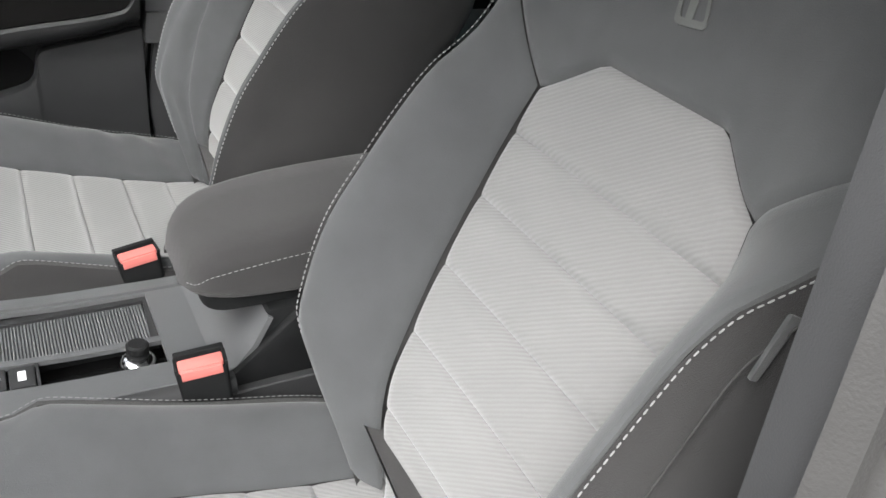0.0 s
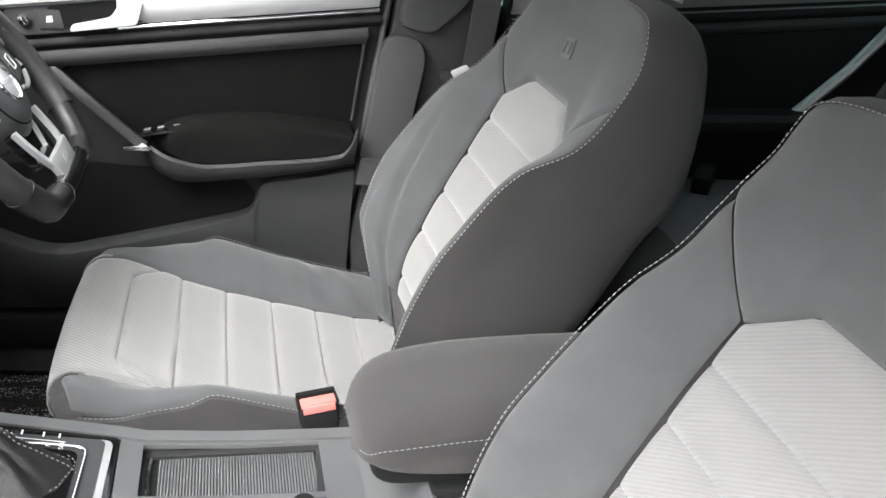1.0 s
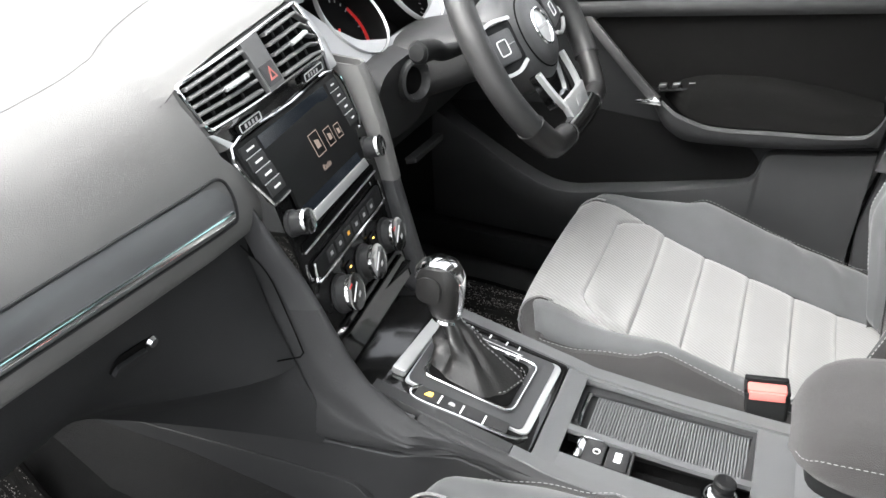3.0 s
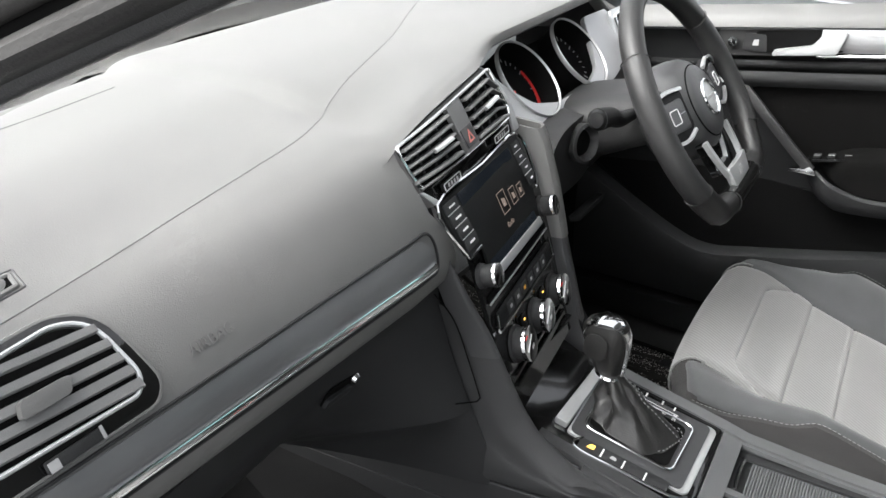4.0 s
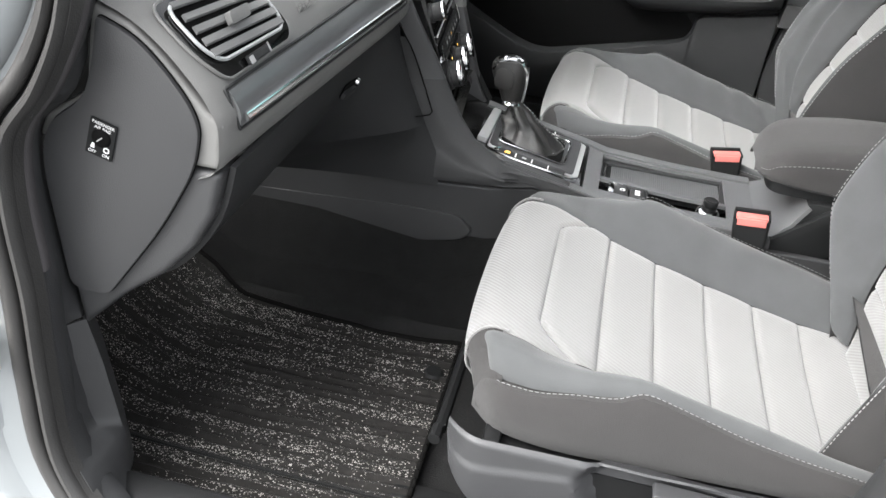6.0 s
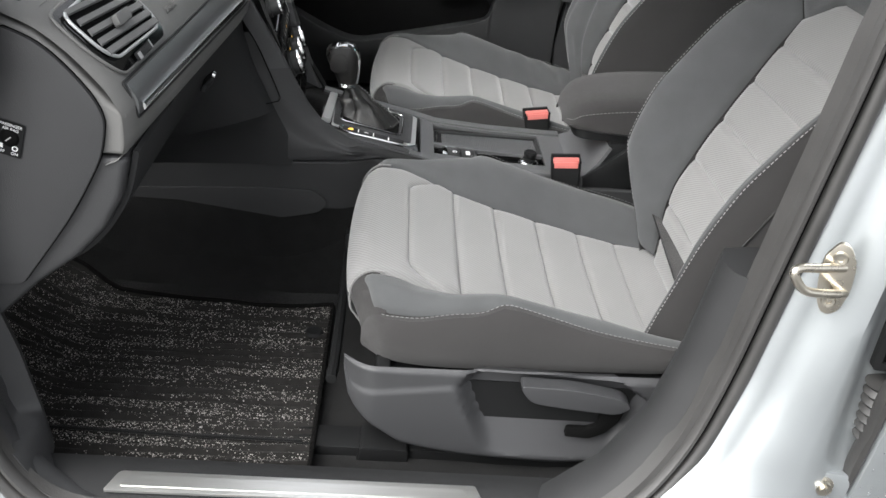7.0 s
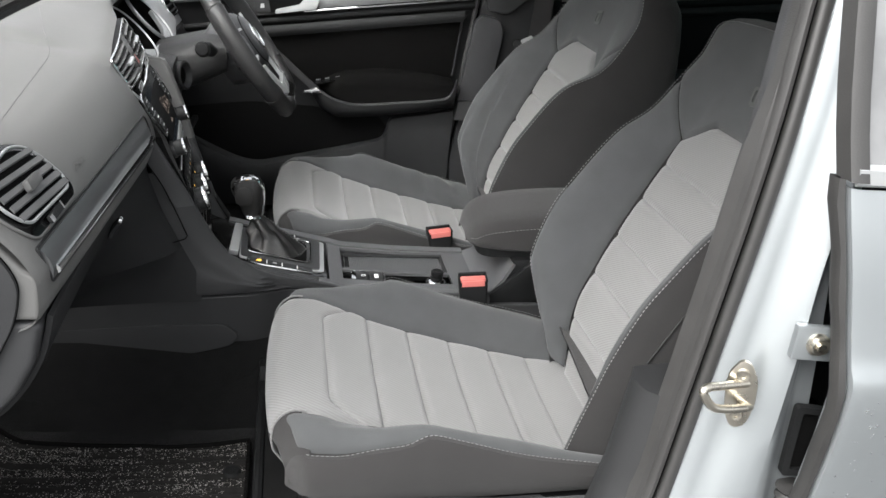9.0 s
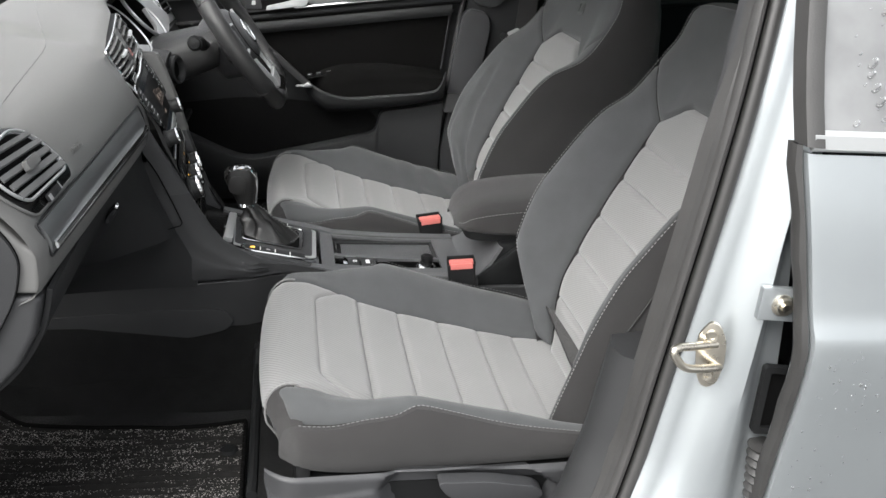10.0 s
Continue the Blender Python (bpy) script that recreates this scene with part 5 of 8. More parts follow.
for y in (-0.122, 0.086):
    n = stack(y, 0.773, 1) - stack(y, 0.773, 0)
    kn = part("rotary_knob", lathe([(0.0145, 0.0), (0.0145, 0.004), (0.0125, 0.005), (0.0135, 0.019), (0.0115, 0.021), (0.0, 0.0205)], stack(y, 0.773, 0.002), n, 28), PLASTIC, unit, "ribbed knob with bright rim")
    part("knob_rim", lathe([(0.0135, 0.0185), (0.0142, 0.0195), (0.0132, 0.0225), (0.0108, 0.0218)], stack(y, 0.773, 0.002), n, 28), CHROME, kn)
    part("knob_mark", lathe([(0.004, 0.0212), (0.0052, 0.0216), (0.0052, 0.0212)], stack(y, 0.773, 0.002), n, 16), WHITE_MARK, kn)

# climate panel
climate = thing("climate_panel", (0.02, -0.01, 0.64), "climate control panel with three rotary knobs", "climate control")
part("switch_bar", prism(round_poly([(-0.112, 0.706), (0.078, 0.710), (0.079, 0.730), (-0.111, 0.724)], 0.004), lambda a, b, c: stack(a, b, 0.001 + c), 0.005), DARK_PLASTIC, climate, bevel=0.001)
part("bar_edge", tube(smooth_path([stack(a, b, 0.005) for a, b in ((-0.113, 0.724), (-0.117, 0.712), (-0.110, 0.703), (-0.02, 0.705), (0.075, 0.707), (0.083, 0.715), (0.082, 0.734))], 4), 0.0016, 6), CHROME, climate)
for k in range(6):
    y = -0.078 + 0.024 * k
    part("climate_switch", prism(round_poly([(y - 0.009, 0.711), (y + 0.009, 0.7115), (y + 0.009, 0.7245), (y - 0.009, 0.724)], 0.001), lambda a, b, c: stack(a, b, 0.006 + c), 0.0016), PLASTIC, climate, bevel=0.0005)
    part("switch_mark", prism([(y - 0.003, 0.716), (y + 0.003, 0.716), (y + 0.003, 0.720), (y - 0.003, 0.720)], lambda a, b, c: stack(a, b, 0.0077 + c), 0.0003), AMBER_MARK if k == 2 else GREY_MARK, climate)
part("panel_slot", prism([(-0.12, 0.740), (0.09, 0.746), (0.09, 0.752), (-0.118, 0.747)], lambda a, b, c: stack(a, b, 0.0005 + c), 0.0008), BLACK_HOLE, climate)
part("slot_edge", tube([stack(-0.118, 0.738, 0.002), stack(0.09, 0.743, 0.002)], 0.0012, 6), SATIN, climate)
for y in (-0.076, -0.005, 0.066):
    n = stack(y, 0.671, 1) - stack(y, 0.671, 0)
    kn = part("climate_knob", lathe([(0.023, 0.0), (0.023, 0.003), (0.020, 0.004), (0.0205, 0.017), (0.018, 0.018), (0.0, 0.0175)], stack(y, 0.669, 0.001), n, 32), PLASTIC, climate, "dark ribbed knob with bright rim")
    part("knob_rim", lathe([(0.0206, 0.014), (0.0218, 0.016), (0.0212, 0.0195), (0.0178, 0.0185)], stack(y, 0.669, 0.001), n, 32), CHROME, kn)
    km = plane_map(stack(y, 0.669, 0.0192), (-0.088, 1, 0), stack(y, 0.680, 0) - stack(y, 0.660, 0))
    part("knob_pointer", prism([(-0.001, -0.012), (0.001, -0.012), (0.001, 0.012), (-0.001, 0.012)], lambda u, v, w: km(u * 0.6 + v * 0.8, v * 0.6 - u * 0.8, w), 0.0006), WHITE_MARK, kn)
    part("knob_scale", prism([(-0.009, 0.008), (-0.002, 0.010), (-0.002, 0.012), (-0.010, 0.010)], km, 0.0005), RED_MARK if y != -0.005 else GREY_MARK, kn)
    part("knob_scale", prism([(0.004, -0.010), (0.010, -0.008), (0.010, -0.004), (0.004, -0.006)], km, 0.0005), GREY_MARK, kn)
for y in (-0.041, 0.031):
    part("climate_switch", prism(round_poly([(y - 0.008, 0.672), (y + 0.008, 0.673), (y + 0.008, 0.688), (y - 0.008, 0.687)], 0.001), lambda a, b, c: stack(a, b, 0.001 + c), 0.002), DARK_PLASTIC, climate, bevel=0.0006)
    part("indicator", prism([(y - 0.002, 0.682), (y + 0.002, 0.682), (y + 0.002, 0.684), (y - 0.002, 0.684)], lambda a, b, c: stack(a, b, 0.0032 + c), 0.0003), AMBER_LAMP, climate)
for z in (0.642, 0.630):
    part("panel_slat", tube([stack(-0.10, z, 0.002), stack(0.085, z + 0.003, 0.002)], 0.002, 6), PIANO, climate)

# ---- instrument cluster ----
cluster = thing("instrument_cluster", (-0.13, 0.335, 0.82), "twin round instruments in a satin silver fascia", "instrument cluster")
cm = plane_map((-0.123, 0.336, 0.884), (0.03, 1, 0), (-0.707, 0, 0.707))
RC = ((-0.094, 0.0), (0.094, 0.0))


def circle(c, r, n=40):
    return [(c[0] + r * math.cos(2 * math.pi * k / n), c[1] + r * math.sin(2 * math.pi * k / n)) for k in range(n)]


fascia = round_poly([(-0.225, 0.050), (-0.215, -0.030), (-0.15, -0.066), (0.15, -0.066), (0.275, -0.040), (0.285, 0.048), (0.185, 0.050), (0.150, 0.004), (0.120, -0.034), (0.060, -0.050), (-0.060, -0.050), (-0.120, -0.034), (-0.156, 0.0), (-0.185, 0.050)], 0.012)
part("fascia_panel", prism(fascia, lambda u, v, w: cm(u, v, w - 0.002), 0.010), FASCIA, cluster, "satin silver fascia", bevel=0.002)
part("cluster_back", prism([(-0.20, -0.06), (0.20, -0.06), (0.20, 0.055), (-0.20, 0.055)], lambda u, v, w: cm(u, v, w - 0.034), 0.004), BLACK_HOLE, cluster)
for k, c in enumerate(RC):
    rows = []
    for r, w in ((0.0632, 0.004), (0.0638, 0.010), (0.0626, 0.0118), (0.0608, 0.009)):
        rows.append([cm(a, b, w) for a, b in circle(c, r)])
    dial = part("dial_ring", grid(rows, close_v=True), SATIN, cluster, "satin silver ring")
    part("dial_well", grid([[cm(a, b, w) for a, b in circle(c, r)] for r, w in ((0.0607, 0.0089), (0.058, -0.024))], close_v=True), BLACK_HOLE, dial)
    part("dial_face", prism(circle(c, 0.0585), lambda u, v, w: cm(u, v, w - 0.026), 0.002), BLACK_HOLE, dial)
    for q in range(25):
        an = radians(225 - 270 * q / 24)
        r0, r1 = 0.046 if q % 3 == 0 else 0.050, 0.055
        d, e = Vector((math.cos(an), math.sin(an))), Vector((-math.sin(an), math.cos(an))) * 0.0008
        cc = Vector(c)
        pts = [cc + d * r0 - e, cc + d * r1 - e, cc + d * r1 + e, cc + d * r0 + e]
        part("dial_mark", prism([(p.x, p.y) for p in pts], lambda u, v, w: cm(u, v, w - 0.0238), 0.0004), GREY_MARK, dial)
    if k == 0:
        seg = [radians(225 - 270 * q / 24) for q in np.linspace(18, 24, 9)]
        part("red_zone", ring_prism([(c[0] + 0.058 * math.cos(a), c[1] + 0.058 * math.sin(a)) for a in seg] + [(c[0] + 0.0575 * math.cos(a), c[1] + 0.0575 * math.sin(a)) for a in seg[::-1]],
                                    [(c[0] + 0.051 * math.cos(a), c[1] + 0.051 * math.sin(a)) for a in seg] + [(c[0] + 0.0515 * math.cos(a), c[1] + 0.0515 * math.sin(a)) for a in seg[::-1]], lambda u, v, w: cm(u, v, w - 0.0236), 0.0006), RED_MARK, dial)
    part("needle", prism([(c[0] - 0.002, c[1]), (c[0] - 0.034, c[1] - 0.035), (c[0] - 0.033, c[1] - 0.036), (c[0] + 0.001, c[1] - 0.002)], lambda u, v, w: cm(u, v, w - 0.022), 0.001), RED_MARK, dial)
part("trip_button", prism(round_poly([(-0.006, -0.062), (0.016, -0.062), (0.016, -0.053), (-0.006, -0.053)], 0.003), lambda u, v, w: cm(u, v, w + 0.008), 0.003), PLASTIC, cluster, bevel=0.001)
# driver side vent at the far end
far_vent = thing("side_air_vent", (-0.11, 0.63, 0.86), "black air vent with bright frame set in the dash", "air vent")
fm = plane_map((-0.105, 0.648, 0.885), (0.05, 1, 0), (-0.5, 0, 0.86))
part("vent_bezel", prism(round_poly([(-0.062, -0.05), (0.05, -0.05), (0.05, 0.045), (-0.05, 0.045)], 0.012), lambda u, v, w: fm(u, v, w - 0.006), 0.008), SATIN, far_vent, bevel=0.002)
part("vent_mouth", prism(round_poly([(-0.046, -0.028), (0.04, -0.028), (0.04, 0.035), (-0.04, 0.035)], 0.01), lambda u, v, w: fm(u, v, w + 0.002), 0.001), BLACK_HOLE, far_vent)
part("vent_frame", tube([fm(a, b, 0.004) for a, b in round_poly([(-0.046, -0.028), (0.04, -0.028), (0.04, 0.035), (-0.04, 0.035)], 0.01)], 0.003, 6, closed=True), CHROME, far_vent)
for k in range(4):
    v = -0.017 + 0.014 * k
    part("vent_slat", grid([[fm(a, v - 0.003, 0.003), fm(a, v - 0.001, 0.009), fm(a, v + 0.001, 0.009), fm(a, v + 0.002, 0.003)] for a in (-0.04, 0.035)], close_v=True, caps=True), PLASTIC, far_vent)

# ---- steering column and wheel ----
column = thing("steering_column", (0.0, 0.34, 0.76), "dark plastic steering column shroud with stalk", "steering column")
rows = []
for t in np.linspace(0, 1, 10):
    c = Vector((-0.09 + 0.145 * t, 0.358, 0.800 + 0.052 * t))
    w, h0, h1 = 0.105 - 0.02 * t, 0.062 - 0.018 * t, 0.052 - 0.012 * t
    rows.append([c + Vector((0, w * math.copysign(abs(math.cos(a)) ** 0.6, math.cos(a)), (h0 if math.sin(a) < 0 else h1) * math.copysign(abs(math.sin(a)) ** 0.7, math.sin(a))))
                 for a in [2 * math.pi * k / 28 for k in range(28)]])
part("column_shroud", grid(rows, close_v=True, caps=True), SHROUD, column)
rows = []
for t in np.linspace(0, 1, 8):
    c = Vector((-0.13 + 0.090 * t, 0.250, 0.790 + 0.015 * t))
    ring = []
    for a in [2 * math.pi * k / 32 for k in range(32)]:
        cu, su = math.copysign(abs(math.cos(a)) ** 0.7, math.cos(a)), math.copysign(abs(math.sin(a)) ** 0.75, math.sin(a))
        ring.append(c + Vector((0, 0.118 * cu, (0.052 if su > 0 else 0.088) * su)) * (1 - 0.22 * t * t))
    rows.append(ring)
part("ignition_housing", grid(rows, close_v=True, caps=True), SHROUD, column)
part("ignition_ring", lathe([(0.028, -0.012), (0.029, 0.004), (0.025, 0.006), (0.021, 0.0), (0.018, -0.010)], (-0.026, 0.243, 0.8125), (0.93, -0.32, 0.15), 32), PLASTIC, column)
part("ignition_core", lathe([(0.0, -0.004), (0.018, -0.005), (0.021, -0.010)], (-0.026, 0.243, 0.8125), (0.93, -0.32, 0.15), 24), BLACK_HOLE, column)
part("stalk", tube(smooth_path([(0.03, 0.26, 0.862), (0.03, 0.20, 0.872), (0.026, 0.175, 0.882), (0.020, 0.142, 0.886)], 4), 0.012, 12, radii=[0.009 + 0.006 * k / 12 for k in range(13)]), DARK_PLASTIC, column)
part("stalk_end", lathe([(0.0, 0.006), (0.010, 0.005), (0.014, 0.0), (0.014, -0.012)], (0.020, 0.142, 0.886), (-0.1, -1, 0.15), 20), DARK_PLASTIC, column)
part("tilt_lever", prism(round_poly([(-0.05, -0.008), (0.05, -0.010), (0.05, 0.002), (-0.04, 0.006)], 0.004), plane_map((-0.012, 0.255, 0.714), (0.1, 1, 0.05), (1, 0, 0.1)), 0.008), DARK_PLASTIC, column, bevel=0.003)

wheel = thing("steering_wheel", (0.118, 0.343, 0.70), "flat-bottomed black leather steering wheel with silver spokes", "steering wheel")
wm = plane_map((0.096, 0.366, 0.866), (0, 1, 0), (-0.58, 0, 0.815))


def rim_at(a, r=0.184):
    u, v = r * math.cos(a), r * 0.98 * math.sin(a)
    if v < -0.136:
        v = -0.136 - (abs(v) - 0.136) * 0.16
    return u, v


def rim_arc(a0, a1, n, rad=0.0165):
    pts = [wm(*rim_at(radians(a)), 0.0) for a in np.linspace(a0, a1, n)]
    return tube(pts, rad, 14, flat=1.15)


part("rim", rim_arc(34, 146, 28), LEATHER, wheel, "smooth black leather upper rim")
part("rim", rim_arc(146.5, 211, 18, 0.0175), PERFORATED, wheel, "perforated leather grip")
part("rim", rim_arc(-28, 33.5, 18, 0.0175), PERFORATED, wheel, "perforated leather grip")
part("rim", rim_arc(211.5, 247, 12), LEATHER, wheel, "smooth black leather lower rim")
part("rim", rim_arc(247.5, 292.5, 14, 0.0168), PIANO, wheel, "gloss black insert at the rim's foot")
part("rim", rim_arc(293, 331.5, 12), LEATHER, wheel, "smooth black leather lower rim")
for a in (34, 146.3, 211.2, 247.2, 292.8, 331.8):
    part("rim_seam", tube([wm(rim_at(radians(a))[0], rim_at(radians(a))[1], 0) + (wm(math.cos(radians(a)), math.sin(radians(a)), 0) - wm(0, 0, 0)) * 0.0174 * math.cos(q) + (wm(0, 0, 1) - wm(0, 0, 0)) * 0.020 * math.sin(q) for q in [2 * math.pi * k / 18 for k in range(18)]], 0.0008, 5, closed=True), DARK_THREAD, wheel)
rows = []
for r, w in ((0.0, 0.019), (0.028, 0.0185), (0.046, 0.016), (0.052, 0.012), (0.0535, 0.0085), (0.062, 0.004), (0.069, -0.006), (0.073, -0.022), (0.074, -0.040), (0.060, -0.075)):
    rows.append([wm(r * 1.02 * math.cos(a), r * (1.0 if math.sin(a) > 0 else 1.04) * math.sin(a), w) for a in [2 * math.pi * k / 44 for k in range(44)]])
hub = part("hub", grid(rows, close_v=True), HUB_GREY, wheel, "dark grained airbag hub")
part("hub_groove", tube([wm(0.0535 * 1.02 * math.cos(a), 0.0535 * math.sin(a) * (1.0 if math.sin(a) > 0 else 1.04), 0.0088) for a in [2 * math.pi * k / 44 for k in range(44)]], 0.0012, 6, closed=True), BLACK_HOLE, hub)
bd = part("badge_ring", tube([wm(0.026 * math.cos(a), 0.026 * math.sin(a), 0.0195) for a in [2 * math.pi * k / 32 for k in range(32)]], 0.0024, 8, closed=True), CHROME, hub, "round chrome badge")
# Silver disc paints the glare over the badge's dark ground.
part("badge_disc", lathe([(0.0, 0.0022), (0.020, 0.0016), (0.0255, 0.0)], wm(0, 0, 0.0182), wm(0, 0, 1) - wm(0, 0, 0), 28), SATIN, bd)
part("badge_bar", prism(round_poly([(-0.018, -0.002), (0.018, -0.002), (0.018, 0.002), (-0.018, 0.002)], 0.001), lambda u, v, w: wm(u, v, w + 0.0203), 0.0006), GREY_MARK, bd)


def spoke_drop(u):
    return 0.012 * max(0.0, abs(u) - 0.07) / 0.09


for sg in (-1, 1):
    part("spoke", prism(round_poly([(sg * 0.058, 0.036), (sg * 0.150, 0.042), (sg * 0.176, 0.028), (sg * 0.176, -0.016), (sg * 0.10, -0.030), (sg * 0.060, -0.020)], 0.010), lambda u, v, w: wm(u, v, w - 0.012 - spoke_drop(u)), 0.016), DARK_PLASTIC, wheel, bevel=0.004)
    trim_o = [(0.066, 0.036), (0.120, 0.043), (0.158, 0.036), (0.172, 0.016), (0.168, -0.010)]
    part("spoke_trim", sweep(smooth_path([wm(sg * a, b, 0.0065 - spoke_drop(a)) for a, b in trim_o], 5), [(-0.003, -0.002), (0.003, -0.002), (0.003, 0.0015), (0.001, 0.003), (-0.002, 0.002)], (0.815, 0, 0.58)), SATIN, wheel, "satin silver spoke trim")
    low_o = [(0.074, -0.024), (0.104, -0.030), (0.138, -0.026), (0.160, -0.016)]
    part("spoke_trim", sweep(smooth_path([wm(sg * a, b, 0.0065 - spoke_drop(a)) for a, b in low_o], 5), [(-0.003, -0.002), (0.003, -0.002), (0.003, 0.0015), (0.001, 0.003), (-0.002, 0.002)], (0.815, 0, 0.58)), SATIN, wheel, "satin silver spoke trim")
    part("switch_pad", prism(round_poly([(sg * 0.078, 0.026), (sg * 0.148, 0.032), (sg * 0.156, -0.010), (sg * 0.082, -0.018)], 0.006), lambda u, v, w: wm(u, v, w + 0.004 - spoke_drop(u)), 0.004), COVER_GREY, wheel, "grey switch pad", bevel=0.0015)
    part("switch_outline", tube([wm(sg * a, b, 0.0086 - spoke_drop(a)) for a, b in round_poly([(0.102, 0.016), (0.126, 0.018), (0.128, -0.002), (0.104, -0.004)], 0.004)], 0.0009, 6, closed=True), WHITE_MARK, wheel)
    part("switch_rule", tube([wm(sg * a, b, 0.0086 - spoke_drop(a)) for a, b in ((0.084, 0.006), (0.100, 0.007))], 0.0006, 6), GREY_MARK, wheel)
    # lower spoke arms, meeting in a plate above the rim
    part("lower_spoke", sweep(smooth_path([wm(sg * 0.060, -0.050, 0.004), wm(sg * 0.057, -0.072, 0.006), wm(sg * 0.052, -0.092, 0.008), wm(sg * 0.044, -0.108, 0.009)], 5), [(-0.004, -0.0045), (0.003, -0.0045), (0.004, 0.0), (0.003, 0.0045), (-0.004, 0.0045)], (0.815, 0, 0.58)), SATIN, wheel, "satin silver lower spoke")
part("lower_spoke_plate", prism(round_poly([(-0.050, -0.098), (-0.030, -0.102), (0.030, -0.102), (0.050, -0.098), (0.040, -0.134), (-0.040, -0.134)], 0.007), lambda u, v, w: wm(u, v, w + 0.004 + 0.10 * (v + 0.12)), 0.010), SATIN, wheel, "satin silver plate", bevel=0.003)
part("plate_mark", prism([(-0.010, -0.122), (0.008, -0.122), (0.012, -0.110), (-0.006, -0.110)], lambda u, v, w: wm(u, v, w + 0.0142 + 0.10 * (v + 0.12)), 0.0005), GREY_MARK, wheel)
part("spoke_gap", prism(round_poly([(-0.054, -0.050), (0.054, -0.050), (0.044, -0.106), (-0.044, -0.106)], 0.006), lambda u, v, w: wm(u, v, w - 0.014), 0.012), PIANO, wheel)


# ---- floor, tunnel and footwells ----
rows = []
for y in np.linspace(-0.71, 0.73, 41):
    t = abs(y - 0.005)
    hump = max(0.0, min(1.0, (0.20 - t) / 0.09))
    hump = hump * hump * (3 - 2 * hump)
    r = []
    for x in np.linspace(-0.62, 2.0, 40):
        z = 0.285 + 0.35 * max(0.0, (-0.27 - x)) + 1.4 * max(0.0, -0.42 - x) + hump * 0.16 + 0.004 * noise.noise((x * 9, y * 9, 0))
        r.append(Vector((x, y, min(z, 0.62))))
    rows.append(r)
lone("floor", shell(rows, 0.02, up=(0, 0, 1)), CARPET, "black carpet over the car floor and tunnel", "floor", kind="structure")
lone("bulkhead_wall", box(-0.66, -0.62, -0.74, 0.75, 0.30, 0.93), DARK_PLASTIC, "dark bulkhead ahead of the footwells", "wall", kind="structure")


def build_mat(y0, y1):
    rows = []
    rng = random.Random(4)
    for y in np.linspace(y0, y1, 150):
        r = []
        for x in np.linspace(-0.40, 0.125, 40):
            z = 0.303 + 0.36 * max(0.0, (-0.26 - x)) + 0.5 * max(0.0, -0.34 - x)
            z += 0.0030 * math.sin((y + 0.006 * noise.noise((x * 8, y * 3, 2))) * 2 * math.pi / 0.0152) + 0.003 * noise.noise((x * 12, y * 12, 5))
            t = (x + 0.40) / 0.525
            f = (y - y0) / (y1 - y0)
            yy = y + f * f * float(np.interp(x, [-0.40, -0.31, -0.24, -0.19, -0.08, 0.0, 0.12], [0.085, 0.072, 0.034, 0.030, 0.018, 0.016, 0.03])) * (1 if y1 < 0 else -0.5)
            z += 0.02 * max(0.0, f - 0.75) * max(0.0, -0.2 - x) * 12
            r.append(Vector((x, yy, z)))
        rows.append(r)
    m = thing("floor_mat", (-0.1, 0.5 * (y0 + y1), 0.29), "black ribbed floor mat with white flecks on the carpet", "floor mat")
    part("mat_cloth", shell(rows, 0.004, up=(0, 0, 1)), MAT_CLOTH, m, "black ribbed cloth with white flecks")
    ring = rows[0] + [r[-1] for r in rows[1:-1]] + rows[-1][::-1] + [r[0] for r in rows[1:-1]][::-1]
    part("mat_binding", tube([p + Vector((0, 0, 0.001)) for p in ring], 0.0038, 8, closed=True), DOOR_CLOTH, m)
    fold = [Vector((x, y0 + 0.18 * (y1 - y0) + 0.02 * max(0, -0.1 - x), 0.307 + 0.36 * max(0.0, (-0.26 - x)))) for x in np.linspace(-0.36, 0.11, 20)]
    part("mat_groove", tube(fold, 0.003, 6), CARPET, m)
    part("mat_fixing", lathe([(0.0, 0.004), (0.012, 0.004), (0.016, 0.0)], (0.10, y1 - 0.05, 0.304), (0, 0, 1), 20), DARK_PLASTIC, m)
    return m


build_mat(-0.680, -0.300)
build_mat(0.20, 0.58)

# ---- centre console ----
console = thing("centre_console", (0.25, 0.005, 0.30), "charcoal plastic centre console between the seats", "console")


def console_z(x):
    return float(np.interp(x, [0.05, 0.09, 0.26, 0.29, 0.40, 0.53, 0.60], [0.566, 0.556, 0.520, 0.512, 0.505, 0.503, 0.506]))


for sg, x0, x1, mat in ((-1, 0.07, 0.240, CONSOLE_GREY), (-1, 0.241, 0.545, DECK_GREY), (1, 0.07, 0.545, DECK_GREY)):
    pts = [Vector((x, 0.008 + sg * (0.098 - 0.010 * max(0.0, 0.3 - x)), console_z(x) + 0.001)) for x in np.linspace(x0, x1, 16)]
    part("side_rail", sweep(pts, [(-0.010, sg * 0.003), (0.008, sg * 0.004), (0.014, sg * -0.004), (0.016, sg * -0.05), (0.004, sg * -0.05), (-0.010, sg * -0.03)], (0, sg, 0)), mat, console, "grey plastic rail")
